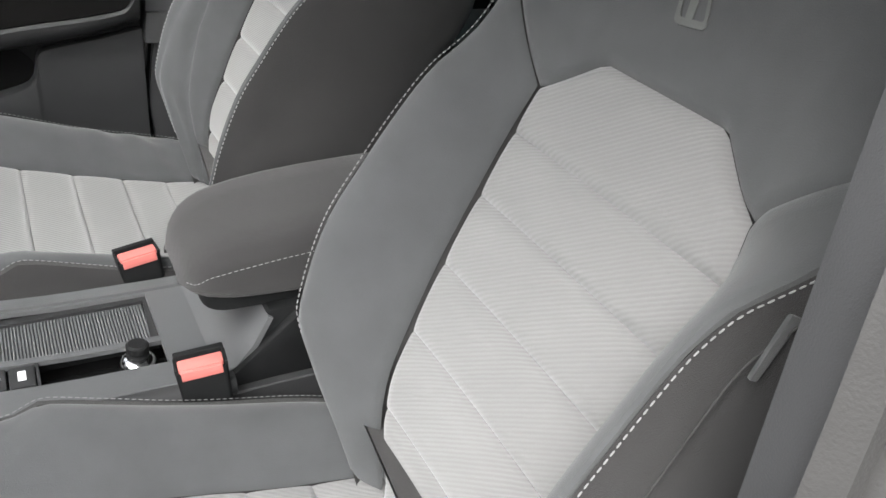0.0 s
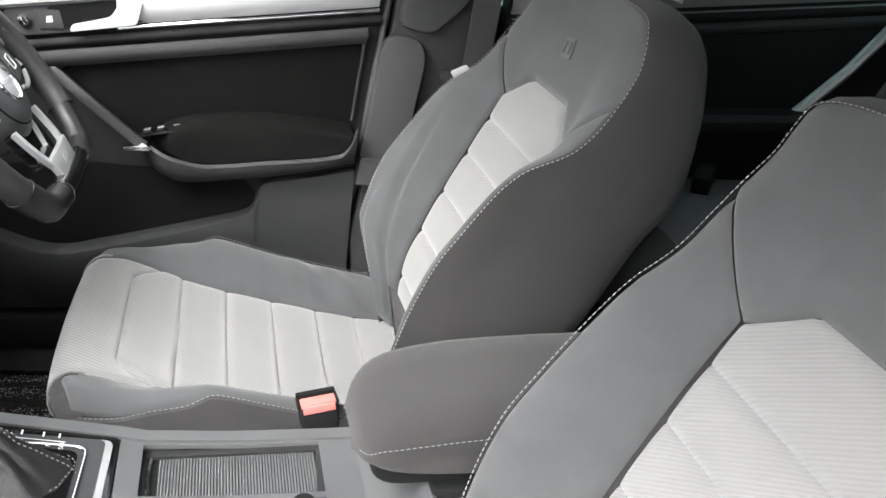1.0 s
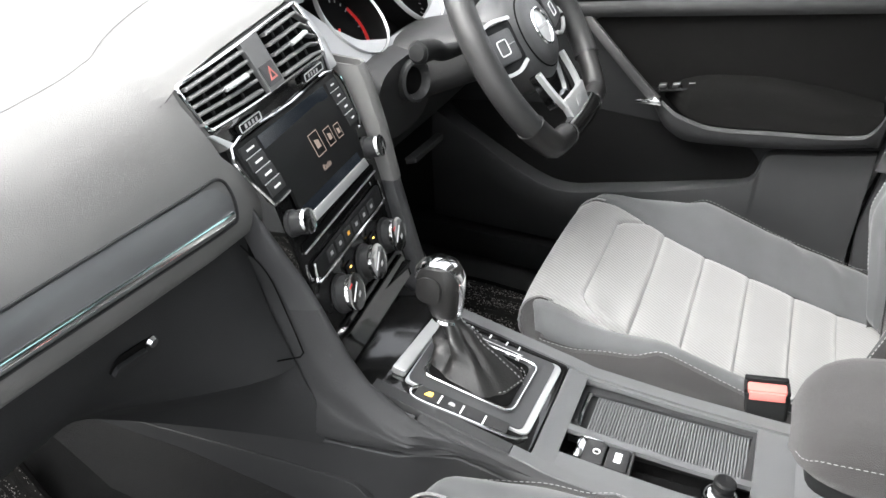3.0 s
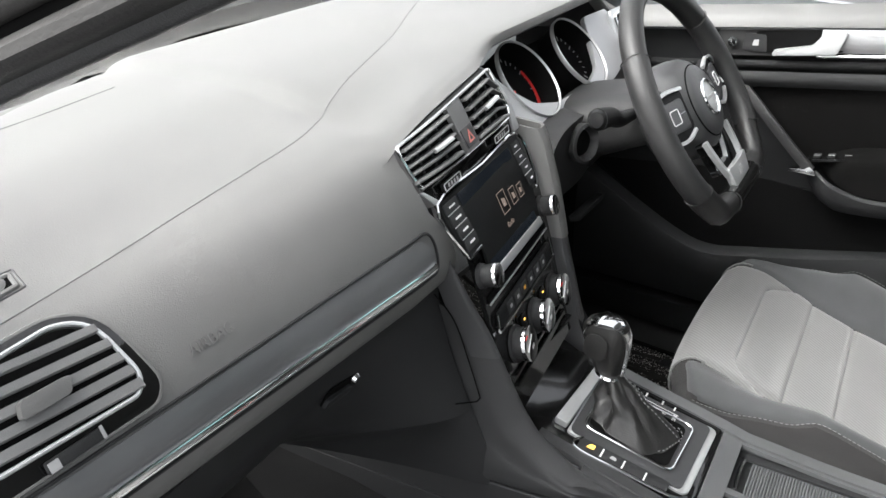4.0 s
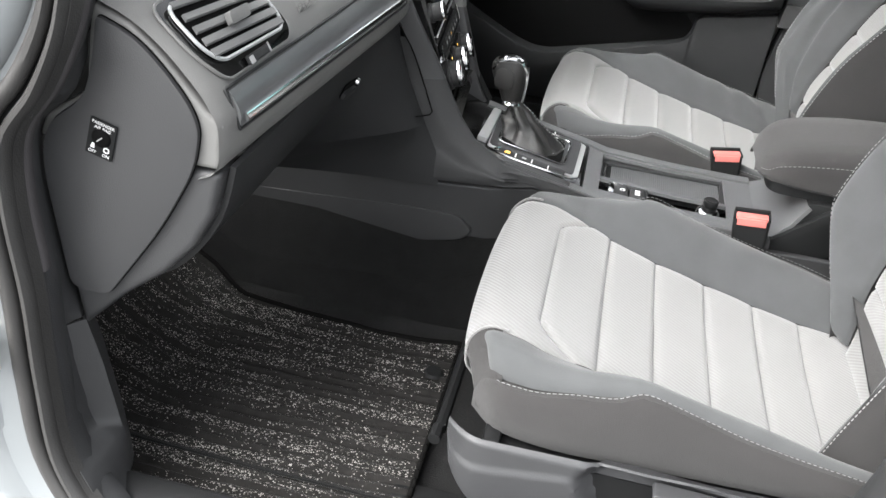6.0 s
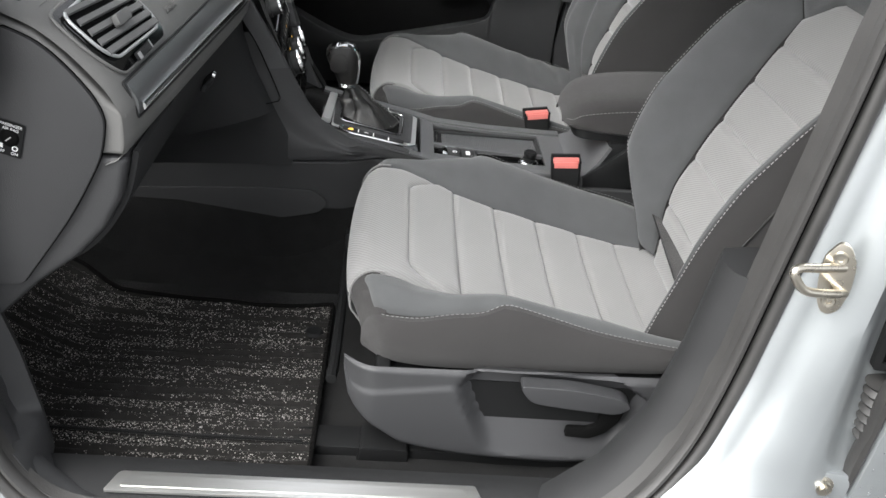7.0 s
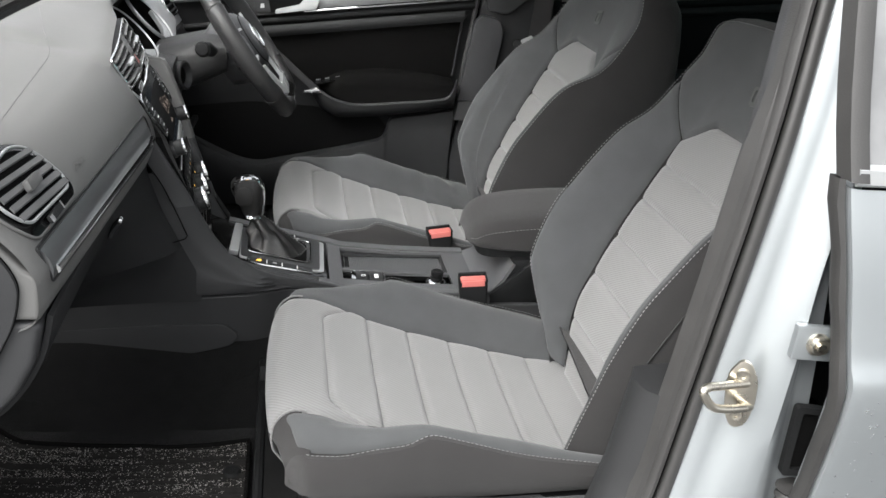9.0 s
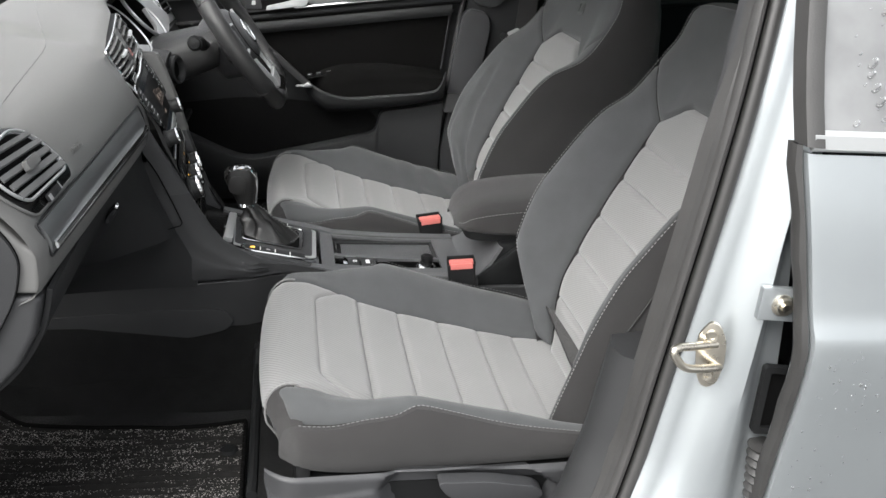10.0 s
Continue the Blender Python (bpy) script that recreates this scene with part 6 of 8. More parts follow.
# near side: a panel flush under the cheek, a raised foot and carpet below
rows = []
for x in np.linspace(-0.62, 0.90, 48):
    y = side_y(x)
    z = min(seam_z(x) - 0.0016, console_z(x) - 0.0135 if x > 0.16 else 1.0)
    rows.append([Vector((x, y + dy, h)) for dy, h in ((0.012, z), (0.002, z), (0.0006, z - 0.0015), (0.0016, z - 0.012), (0.002, z - 0.04), (0.004, 0.43), (0.004, 0.395))])
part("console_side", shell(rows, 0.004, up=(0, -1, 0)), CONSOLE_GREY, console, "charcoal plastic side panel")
part("console_carpet", grid([[r[5] + Vector((0, -0.003, 0)), r[6] + Vector((0, -0.006, 0)), Vector((r[6].x, r[6].y - 0.022, 0.285))] for r in rows]), CARPET, console)
# rounded shoulder that carries the cheek on along the rail
rows = []
for x in np.linspace(0.135, 0.560, 24):
    h, q = console_z(x), max(0.0, min(1.0, (x - 0.135) / 0.05))
    out = -0.124 + 0.008 * q
    rows.append([Vector((x, -0.097, h + 0.0035)), Vector((x, -0.104, h + 0.0045)), Vector((x, out + 0.006, h + 0.002)), Vector((x, out + 0.001, h - 0.003)), Vector((x, out - 0.001, h - 0.009)), Vector((x, out, min(seam_z(x), h - 0.0125) if x > 0.16 else seam_z(x)))])
part("side_shoulder", shell(rows, 0.003, up=(0, -1, 1)), CONSOLE_GREY, console, "charcoal rounded edge of the console")
foot = round_poly([(-0.13, 0.457), (-0.012, 0.466), (0.077, 0.467), (0.103, 0.444), (0.088, 0.425), (0.038, 0.412), (-0.062, 0.394), (-0.163, 0.378), (-0.285, 0.336), (-0.40, 0.300), (-0.40, 0.440), (-0.285, 0.446)],
                  [0.02, 0.03, 0.012, 0.010, 0.012, 0.03, 0.03, 0.03, 0.03, 0.01, 0.01, 0.03])
part("side_foot", prism(foot, lambda a, b, c: Vector((a, -0.1530 + c, b)), 0.014), CONSOLE_GREY, console, "raised charcoal foot of the side panel", bevel=0.008, segments=4)
# far side with a dropped carpet panel
top = [Vector((x, 0.006 + float(np.interp(x, [-0.62, -0.26, 0.0, 0.1, 0.2, 0.6], [0.165, 0.150, 0.138, 0.126, 0.116, 0.112])), float(np.interp(x, [-0.62, -0.26, -0.1, 0.1, 0.2, 0.6], [0.53, 0.516, 0.510, 0.510, 0.508, 0.500])))) for x in np.linspace(-0.62, 0.90, 36)]
rows = [[p + Vector((0, a, b)) for a, b in ((-0.004, 0.004), (0.003, -0.004), (0.010, -0.04), (0.022, -0.085), (0.030, -0.11 + 0.02 * math.sin(p.x * 9)), (0.022, -0.118 + 0.02 * math.sin(p.x * 9)))] for p in top]
part("console_side", shell(rows, 0.004, up=(0, 1, 0)), PLASTIC, console, "charcoal plastic side panel")
part("console_carpet", grid([[r[4] + Vector((0, -0.010, 0.01)), r[4] + Vector((0, -0.002, -0.06)), Vector((r[4].x, r[4].y + 0.006, 0.29))] for r in rows]), CARPET, console)
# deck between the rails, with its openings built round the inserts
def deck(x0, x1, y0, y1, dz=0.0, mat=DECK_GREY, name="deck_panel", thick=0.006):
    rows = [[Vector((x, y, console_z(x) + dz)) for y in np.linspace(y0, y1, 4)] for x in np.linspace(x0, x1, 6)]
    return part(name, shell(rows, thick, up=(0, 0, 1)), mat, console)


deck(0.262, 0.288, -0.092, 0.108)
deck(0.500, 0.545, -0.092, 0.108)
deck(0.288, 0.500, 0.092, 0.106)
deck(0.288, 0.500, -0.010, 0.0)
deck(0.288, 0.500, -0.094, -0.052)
# ribbed roller shutter
shut = part("roller_shutter", box(0.288, 0.500, 0.0, 0.092, 0.485, 0.4935), DARK_PLASTIC, console, "ribbed roller shutter")
for k in range(52):
    x = 0.308 + 0.0036 * k
    part("shutter_rib", tube([(x, 0.002, 0.494), (x, 0.090, 0.494)], 0.0017, 5), DECK_GREY, shut)
part("shutter_grip", tube(smooth_path([(0.296, 0.018, 0.4965), (0.2945, 0.05, 0.498), (0.296, 0.084, 0.4965)], 4), 0.0035, 8), CHROME, shut, "bright grip bar")
part("tray_wall", sweep([Vector(p) for p in ((0.2885, 0.0, 0.4975), (0.2885, 0.092, 0.4975), (0.4995, 0.092, 0.4975), (0.4995, 0.0, 0.4975))], [(-0.002, -0.010), (0.002, -0.010), (0.002, 0.010), (-0.002, 0.010)], (0, 0, 1), closed=False), PLASTIC, console)
# parking brake switches, pocket and socket
part("switch_well", box(0.288, 0.500, -0.052, -0.010, 0.470, 0.478), BLACK_HOLE, console)
bk = part("brake_switch", box(0.309, 0.338, -0.049, -0.012, 0.480, 0.5085), PLASTIC, console, "parking brake switch with silver edge", bevel=0.003)
part("switch_edge", box(0.304, 0.314, -0.049, -0.012, 0.484, 0.511), CHROME, bk, bevel=0.003)
part("switch_edge", box(0.310, 0.332, -0.0135, -0.011, 0.500, 0.511), CHROME, bk, bevel=0.001)
part("switch_symbol", lathe([(0.003, 0.0), (0.0045, 0.0006), (0.0045, 0.0)], (0.328, -0.030, 0.5085), (0, 0, 1), 16), WHITE_MARK, bk)
bk2 = part("hold_switch", box(0.340, 0.366, -0.049, -0.012, 0.480, 0.5075), PLASTIC, console, bevel=0.003)
part("switch_symbol", box(0.349, 0.357, -0.038, -0.022, 0.5075, 0.5080), WHITE_MARK, bk2)
part("well_divider", box(0.367, 0.370, -0.052, -0.010, 0.470, 0.506), PLASTIC, console)
sk = part("socket_base", lathe([(0.0, 0.006), (0.014, 0.006), (0.018, 0.003), (0.021, -0.002), (0.022, -0.012)], (0.470, -0.032, 0.498), (0, 0, 1), 28), CHROME, console, "bright socket ring")
part("socket_plug", lathe([(0.010, 0.0), (0.012, 0.004), (0.0125, 0.008), (0.009, 0.010), (0.009, 0.012), (0.012, 0.013), (0.0125, 0.020), (0.010, 0.022), (0.0, 0.0215)], (0.470, -0.032, 0.500), (0.05, 0, 1), 24), DARK_PLASTIC, sk, "black plug with a knurled top")
# rear slope and box under the armrest
rows = [[Vector((x, y, z)) for y in (-0.094, -0.06, 0.0, 0.06, 0.110)] for x, z in ((0.545, 0.503), (0.565, 0.510), (0.585, 0.535), (0.602, 0.568))]
part("rear_slope", shell(rows, 0.006, up=(-0.5, 0, 1)), DECK_GREY, console)
part("storage_box", prism([(0.580, 0.40), (0.580, 0.50), (0.604, 0.574), (0.92, 0.578), (0.92, 0.40)], lambda a, b, c: Vector((a, -0.090 + c, b)), 0.196), DARK_PLASTIC, console, bevel=0.006)
part("rail_end", prism(round_poly([(0.53, 0.50), (0.56, 0.505), (0.64, 0.575), (0.66, 0.575), (0.66, 0.50), (0.60, 0.46), (0.54, 0.46)], 0.01), lambda a, b, c: Vector((a, -0.102 + c, b)), 0.014), DARK_PLASTIC, console, bevel=0.003)
part("rail_end", prism(round_poly([(0.53, 0.50), (0.56, 0.505), (0.64, 0.575), (0.66, 0.575), (0.66, 0.50), (0.60, 0.46), (0.54, 0.46)], 0.01), lambda a, b, c: Vector((a, 0.104 + c, b)), 0.014), PLASTIC, console, bevel=0.003)

# armrest
armrest = thing("armrest", (0.70, 0.005, 0.57), "dark cloth armrest with pale stitching on the console", "armrest")


ARM_X = [0.524, 0.526, 0.530, 0.537, 0.546, 0.558, 0.572, 0.590, 0.615, 0.65, 0.70, 0.76, 0.83, 0.90]
arm_half = curve([0.522, 0.530, 0.545, 0.57, 0.61, 0.66, 0.90], [0.040, 0.062, 0.079, 0.089, 0.094, 0.096, 0.096])
arm_top = curve([0.522, 0.530, 0.545, 0.57, 0.615, 0.663, 0.75, 0.90], [0.606, 0.621, 0.633, 0.645, 0.654, 0.660, 0.666, 0.670])
arm_seam = curve([0.522, 0.533, 0.545, 0.577, 0.639, 0.72, 0.90], [0.596, 0.602, 0.615, 0.627, 0.637, 0.643, 0.648])


def arm_ring(x):
    """A cross-section of the armrest, from the lower edge over the seam and the crown to the other side."""
    h, top, seam, low = arm_half(x), arm_top(x), arm_seam(x), 0.586
    half = [(h - 0.010, low), (h + 0.001, low + 0.008), (h + 0.003, 0.5 * (low + seam)), (h, seam), (h * 0.93, seam + 0.55 * (top - seam)), (h * 0.75, top - 0.10 * (top - seam)), (h * 0.4, top), (0.0, top)]
    return [Vector((x, 0.008 - a, b)) for a, b in half] + [Vector((x, 0.008 + a, b)) for a, b in half[-2::-1]]


rows = [arm_ring(x) for x in ARM_X]
front = [rows[0][0].lerp(rows[0][-1], k / (len(rows[0]) - 1)) * 0.5 + p * 0.5 + Vector((-0.004, 0, 0)) for k, p in enumerate(rows[0])]
part("armrest_cover", grid([front] + rows), DARK_CLOTH, armrest, "dark woven cloth cover")
part("armrest_base", prism(round_poly([(0.540, -0.072), (0.90, -0.080), (0.90, 0.096), (0.540, 0.088)], 0.03), lambda a, b, c: Vector((a, b, 0.572 + c)), 0.02), DARK_PLASTIC, armrest)
for sg in (-1, 1):
    part("armrest_stitching", stitches([Vector((x, 0.008 + sg * (arm_half(x) + 0.0015), arm_seam(x) + 0.001)) for x in np.linspace(0.526, 0.86, 60)]), THREAD, armrest, "pale contrast stitching")

# ---- gear selector ----
gear = thing("gear_selector", (0.17, 0.005, 0.54), "gear selector with leather gaiter in a bright frame", "gear selector")
gm = plane_map((0.175, 0.008, 0.541), (1, 0, -0.2), (0, 1, 0))
part("gear_plinth", prism(round_poly([(-0.110, -0.098), (0.088, -0.090), (0.088, 0.088), (-0.110, 0.090)], 0.008), lambda u, v, w: gm(u, v, w - 0.016), 0.014), PIANO, gear, "gloss black plinth", bevel=0.002)
part("gear_plate", prism(round_poly([(-0.080, -0.067), (0.078, -0.066), (0.082, 0.077), (-0.083, 0.069)], [0.006, 0.012, 0.012, 0.006]), lambda u, v, w: gm(u, v, w - 0.005), 0.006), SATIN, gear, "satin silver frame", bevel=0.0015)
part("gear_inlay", prism(round_poly([(-0.0775, -0.0645), (0.0690, -0.0635), (0.0730, 0.0745), (-0.0800, 0.0665)], 0.010), lambda u, v, w: gm(u, v, w + 0.0011), 0.0012), COVER_GREY, gear)
part("chrome_line", tube([gm(a, b, 0.005) for a, b in round_poly([(-0.066, -0.048), (0.050, -0.047), (0.054, 0.054), (-0.066, 0.050)], 0.014)], 0.0017, 8, closed=True), CHROME, gear, "bright frame line")
part("gaiter_well", prism(round_poly([(-0.062, -0.043), (0.044, -0.042), (0.046, 0.046), (-0.062, 0.045)], 0.012), lambda u, v, w: gm(u, v, w + 0.0042), 0.0008), BLACK_HOLE, gear)
part("front_bar", prism(round_poly([(-0.100, -0.062), (-0.082, -0.062), (-0.080, 0.072), (-0.095, 0.072)], 0.004), lambda u, v, w: gm(u, v, w - 0.002), 0.010), SATIN, gear, "satin silver front bar", bevel=0.003)
part("button_strip", prism(round_poly([(-0.060, -0.086), (0.055, -0.080), (0.055, -0.062), (-0.060, -0.066)], 0.003), lambda u, v, w: gm(u, v, w - 0.002), 0.006), PLASTIC, gear, bevel=0.001)
part("strip_edge", tube(smooth_path([gm(a, b, 0.003) for a, b in ((-0.058, -0.066), (-0.066, -0.078), (-0.055, -0.089), (0.0, -0.086), (0.060, -0.082), (0.078, -0.070))], 4), 0.0018, 6), CHROME, gear)
for k, u in enumerate((-0.030, -0.002, 0.026)):
    part("strip_mark", prism([(u - 0.001, -0.083), (u + 0.001, -0.083), (u + 0.001, -0.068), (u - 0.001, -0.068)], lambda a, b, c: gm(a, b, c + 0.0042), 0.0004), WHITE_MARK, gear)
part("lit_symbol", prism(round_poly([(-0.050, -0.079), (-0.040, -0.078), (-0.040, -0.070), (-0.046, -0.071)], 0.002), lambda a, b, c: gm(a, b, c + 0.0042), 0.0004), AMBER_LAMP, gear)
part("strip_symbol", prism(round_poly([(-0.020, -0.077), (-0.011, -0.077), (-0.012, -0.072), (-0.018, -0.071)], 0.002), lambda a, b, c: gm(a, b, c + 0.0042), 0.0004), GREY_MARK, gear)
for k, u in enumerate((-0.045, -0.018, 0.005, 0.022)):
    part("gate_tick", prism([(u - 0.001, 0.066), (u + 0.001, 0.066), (u + 0.001, 0.074), (u - 0.001, 0.074)], lambda a, b, c: gm(a, b, c + 0.0044), 0.0004), WHITE_MARK, gear)
part("gate_line", prism([(-0.055, 0.0585), (0.03, 0.0595), (0.03, 0.0605), (-0.055, 0.0595)], lambda a, b, c: gm(a, b, c + 0.0044), 0.0004), WHITE_MARK, gear)
for u, ch in ((-0.018, "P"), (-0.002, "R"), (0.012, "N"), (0.026, "D/S")):
    words("gate_letter", ch, 0.008, lambda a, b, c, u=u: gm(u + b * 0.9, 0.052 - a, c + 0.0046), WHITE_MARK, gear, 0.0002)
# gaiter: folded leather
rows = []
for k in range(15):
    t = k / 14
    c = Vector((gm(-0.010, 0.002, 0).x * (1 - t) + 0.121 * t, 0.010 * (1 - t) + 0.014 * t, 0))
    z = 0.541 + 0.072 * t
    a_, b_ = 0.045 * (1 - t) ** 1.6 + 0.012, 0.036 * (1 - t) ** 1.6 + 0.0115
    ring = []
    for q in range(48):
        an = 2 * math.pi * q / 48
        f = 1 + (0.20 * math.sin(an * 4 + 2.0 * t) + 0.09 * math.sin(an * 9 - 5 * t) + 0.10 * math.sin(an * 3 + 9 * t)) * math.sin(math.pi * t) ** 0.8
        cu, su = math.cos(an), math.sin(an)
        x = c.x + a_ * f * math.copysign(abs(cu) ** 0.75, cu)
        ring.append(Vector((x, c.y + b_ * f * math.copysign(abs(su) ** 0.75, su), z - 0.2 * (x - 0.175) * (1 - t) + 0.006 * math.sin(6 * t * math.pi + an * 2) * (1 - t) * t)))
    rows.append(ring)
part("gaiter", grid(rows, close_v=True), LEATHER, gear, "folded black leather gaiter")
for off in (1, 4):
    part("gaiter_stitching", stitches([rows[k][off] + (rows[k][off] - Vector((0.14, 0.01, rows[k][off].z))).normalized() * 0.0015 for k in range(15)], 0.0035, 0.003, 0.0006), THREAD, gear)
part("gaiter_stitching", stitches([rows[1][k % 48] + Vector((0.003, 0, 0.004)) for k in range(42, 54)], 0.0035, 0.003, 0.0006), THREAD, gear)
# knob: tall rounded handle leaning forward
rows = []
prof = [(0.606, 0.0145, 0.013, 0.118), (0.616, 0.017, 0.015, 0.117), (0.630, 0.020, 0.018, 0.115), (0.645, 0.024, 0.0195, 0.112), (0.658, 0.0275, 0.0205, 0.109), (0.670, 0.029, 0.0205, 0.107), (0.680, 0.028, 0.019, 0.106), (0.687, 0.024, 0.018, 0.106), (0.690, 0.015, 0.011, 0.106)]
for z, a_, b_, x in prof:
    z = 0.604 + (z - 0.604) * 0.91
    rows.append([Vector((x + a_ * math.copysign(abs(math.cos(q)) ** 0.7, math.cos(q)), 0.016 + b_ * math.copysign(abs(math.sin(q)) ** 0.8, math.sin(q)), z + 0.10 * (a_ * math.cos(q)))) for q in [2 * math.pi * k / 32 for k in range(32)]])
part("knob", grid(rows, close_v=True, caps=True), LEATHER, gear, "black leather knob")
cap = []
for k in range(18):
    t = k / 17
    # from the front lip over the top and down the rear edge
    x, z = [float(np.interp(t, (0.0, 0.12, 0.28, 0.45, 0.58, 0.70, 0.85, 1.0), q)) for q in ((0.080, 0.084, 0.098, 0.114, 0.128, 0.1375, 0.139, 0.1365), (0.668, 0.682, 0.6935, 0.6945, 0.689, 0.674, 0.650, 0.612))]
    z = 0.604 + (z - 0.604) * 0.91
    half = float(np.interp(t, (0.0, 0.3, 0.6, 1.0), (0.016, 0.0175, 0.014, 0.007)))
    out = Vector((math.cos(math.pi * (1 - t)), 0, max(0.0, math.sin(math.pi * (1 - t))))).normalized()
    cap.append([Vector((x, 0.016 + half * v, z)) + out * (0.002 - 0.004 * v * v) for v in (-1, -0.7, -0.3, 0.3, 0.7, 1)])
part("knob_trim", shell(cap, 0.003, up=(0.3, 0, 1)), CHROME, gear, "bright trim over the knob")
part("knob_collar", lathe([(0.0165, -0.003), (0.0185, 0.0), (0.0165, 0.003)], (0.119, 0.015, 0.608), (0.1, 0, 1), 28), CHROME, gear)
part("knob_button", prism(round_poly([(-0.019, -0.016), (0.012, -0.020), (0.015, 0.016), (-0.015, 0.019)], 0.014, 7), plane_map((0.104, -0.0050, 0.653), (1, 0, 0.05), (-0.05, 0, 1)), 0.0022), LEATHER, gear, bevel=0.0012)
# gloss tray ahead of the selector
tray = thing("console_tray", (0.06, 0.005, 0.545), "gloss black open tray ahead of the gear selector", "tray")
part("tray_floor", prism(round_poly([(0.020, -0.098), (0.088, -0.104), (0.088, 0.098), (0.020, 0.098)], 0.006), lambda a, b, c: Vector((a, b, 0.5495 + 0.42 * (0.088 - a) + c)), 0.004), PIANO, tray, "gloss black sloping floor")
part("tray_back", prism([(0.016, 0.57), (0.024, 0.57), (0.034, 0.62), (0.026, 0.62)], lambda a, b, c: Vector((a, -0.10 + c, b)), 0.20), PIANO, tray)
part("tray_lip", tube([(0.048, -0.106, 0.560), (0.075, -0.108, 0.556), (0.13, -0.104, 0.546)], 0.004, 8), PIANO, tray)

# ---- belt buckles ----
def buckle(name, at, lean, label):
    b = thing(name, at, label, "seat belt buckle", "belt buckles")
    m = plane_map(Vector(at), (1, lean * 0.10, 0.12), (0, 1, 0))
    body = prism(round_poly([(-0.027, -0.016), (0.027, -0.016), (0.027, 0.016), (-0.027, 0.016)], 0.007), lambda u, v, w: m(u * (0.84 + 0.16 * (w > 0.03)), v * (0.85 + 0.15 * (w > 0.03)), w - 0.05), 0.110)
    part("buckle_body", body, DARK_PLASTIC, b, "black plastic body", bevel=0.003)
    part("release_button", prism(round_poly([(-0.023, -0.0145), (0.023, -0.0145), (0.023, 0.003), (-0.023, 0.003)], 0.003), lambda u, v, w: m(u, v, w + 0.0600), 0.006), RED, b, "red release button", bevel=0.002)
    part("slot_wall", prism(round_poly([(-0.026, 0.008), (0.026, 0.008), (0.026, 0.016), (-0.026, 0.016)], 0.002), lambda u, v, w: m(u, v, w + 0.0595), 0.008), DARK_PLASTIC, b, bevel=0.0015)
    for u0, u1 in ((-0.027, -0.0235), (0.0235, 0.027)):
        part("slot_wall", prism([(u0, -0.013), (u1, -0.013), (u1, 0.009), (u0, 0.009)], lambda u, v, w: m(u, v, w + 0.0595), 0.005), DARK_PLASTIC, b, bevel=0.0008)
    part("button_face", prism(round_poly([(-0.021, -0.0175), (0.021, -0.0175), (0.021, -0.0145), (-0.021, -0.0145)], 0.001), lambda u, v, w: m(u, v, w + 0.053), 0.011), RED, b, bevel=0.001)
    part("buckle_stem", prism([(-0.016, -0.005), (0.016, -0.005), (0.016, 0.005), (-0.016, 0.005)], lambda u, v, w: m(u, v, w - 0.14), 0.100), DARK_PLASTIC, b)
    return b


buckle("belt_buckle", (0.528, -0.120, 0.488), -1, "black seat belt buckle with red button, turned to the door")
buckle("belt_buckle", (0.508, 0.140, 0.474), 1, "black seat belt buckle with red button beside the armrest")

# ---- driver's door, closed ----
DOOR_Y = 0.690
door = thing("driver_door", (0.25, DOOR_Y, 0.36), "dark grey car door trim with armrest, closed", "car door")


def door_map(a, b, c):
    """Along x, up, and out of the trim into the cabin."""
    return Vector((a, DOOR_Y - c, b))


def belt(x):
    return 0.894 + 0.147 * (x - 0.291)


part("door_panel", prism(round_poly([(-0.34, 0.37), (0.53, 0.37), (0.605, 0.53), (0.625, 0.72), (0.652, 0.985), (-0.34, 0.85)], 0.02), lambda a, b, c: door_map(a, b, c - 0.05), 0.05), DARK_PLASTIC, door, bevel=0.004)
# upper pad, bright band and ledge
def strip(name, z0, z1, w0, w1, mat, label="", x0=-0.10, x1=0.640, bulge=0.006):
    rows = []
    for x in np.linspace(x0, x1, 24):
        b = belt(x)
        rows.append([door_map(x, b + z0 + (z1 - z0) * t, w0 + (w1 - w0) * t + bulge * math.sin(math.pi * t)) for t in np.linspace(0, 1, 7)])
    return part(name, shell(rows, 0.004, up=(0, -1, 0)), mat, door, label)


strip("sill_pad", 0.054, 0.088, 0.028, 0.0, SOFT_DASH, "dark soft window sill pad")
strip("bright_band", 0.010, 0.050, 0.020, 0.026, FASCIA, "satin silver trim band", 0.215, 0.632)
strip("bright_line", 0.003, 0.009, 0.026, 0.026, CHROME, "", 0.215, 0.632, 0.002)
strip("shadow_strip", -0.022, -0.004, 0.014, 0.018, DARK_PLASTIC)
strip("ledge", -0.050, -0.022, 0.020, 0.026, PLASTIC, "charcoal plastic ledge", -0.10, 0.615)
DX = -0.045
part("handle_bezel", prism(round_poly([(0.095 + DX, belt(0.095 + DX) + 0.004), (0.25 + DX, belt(0.25 + DX) + 0.004), (0.25 + DX, belt(0.25 + DX) + 0.050), (0.095 + DX, belt(0.095 + DX) + 0.048)], 0.006), lambda a, b, c: door_map(a, b, c + 0.012), 0.008), SHROUD, door)
part("handle_recess", prism(round_poly([(0.175 + DX, belt(0.13) + 0.010), (0.30 + DX, belt(0.255) + 0.012), (0.29 + DX, belt(0.245) + 0.050), (0.155 + DX, belt(0.11) + 0.046)], 0.008), lambda a, b, c: door_map(a, b, c + 0.021), 0.002), BLACK_HOLE, door)
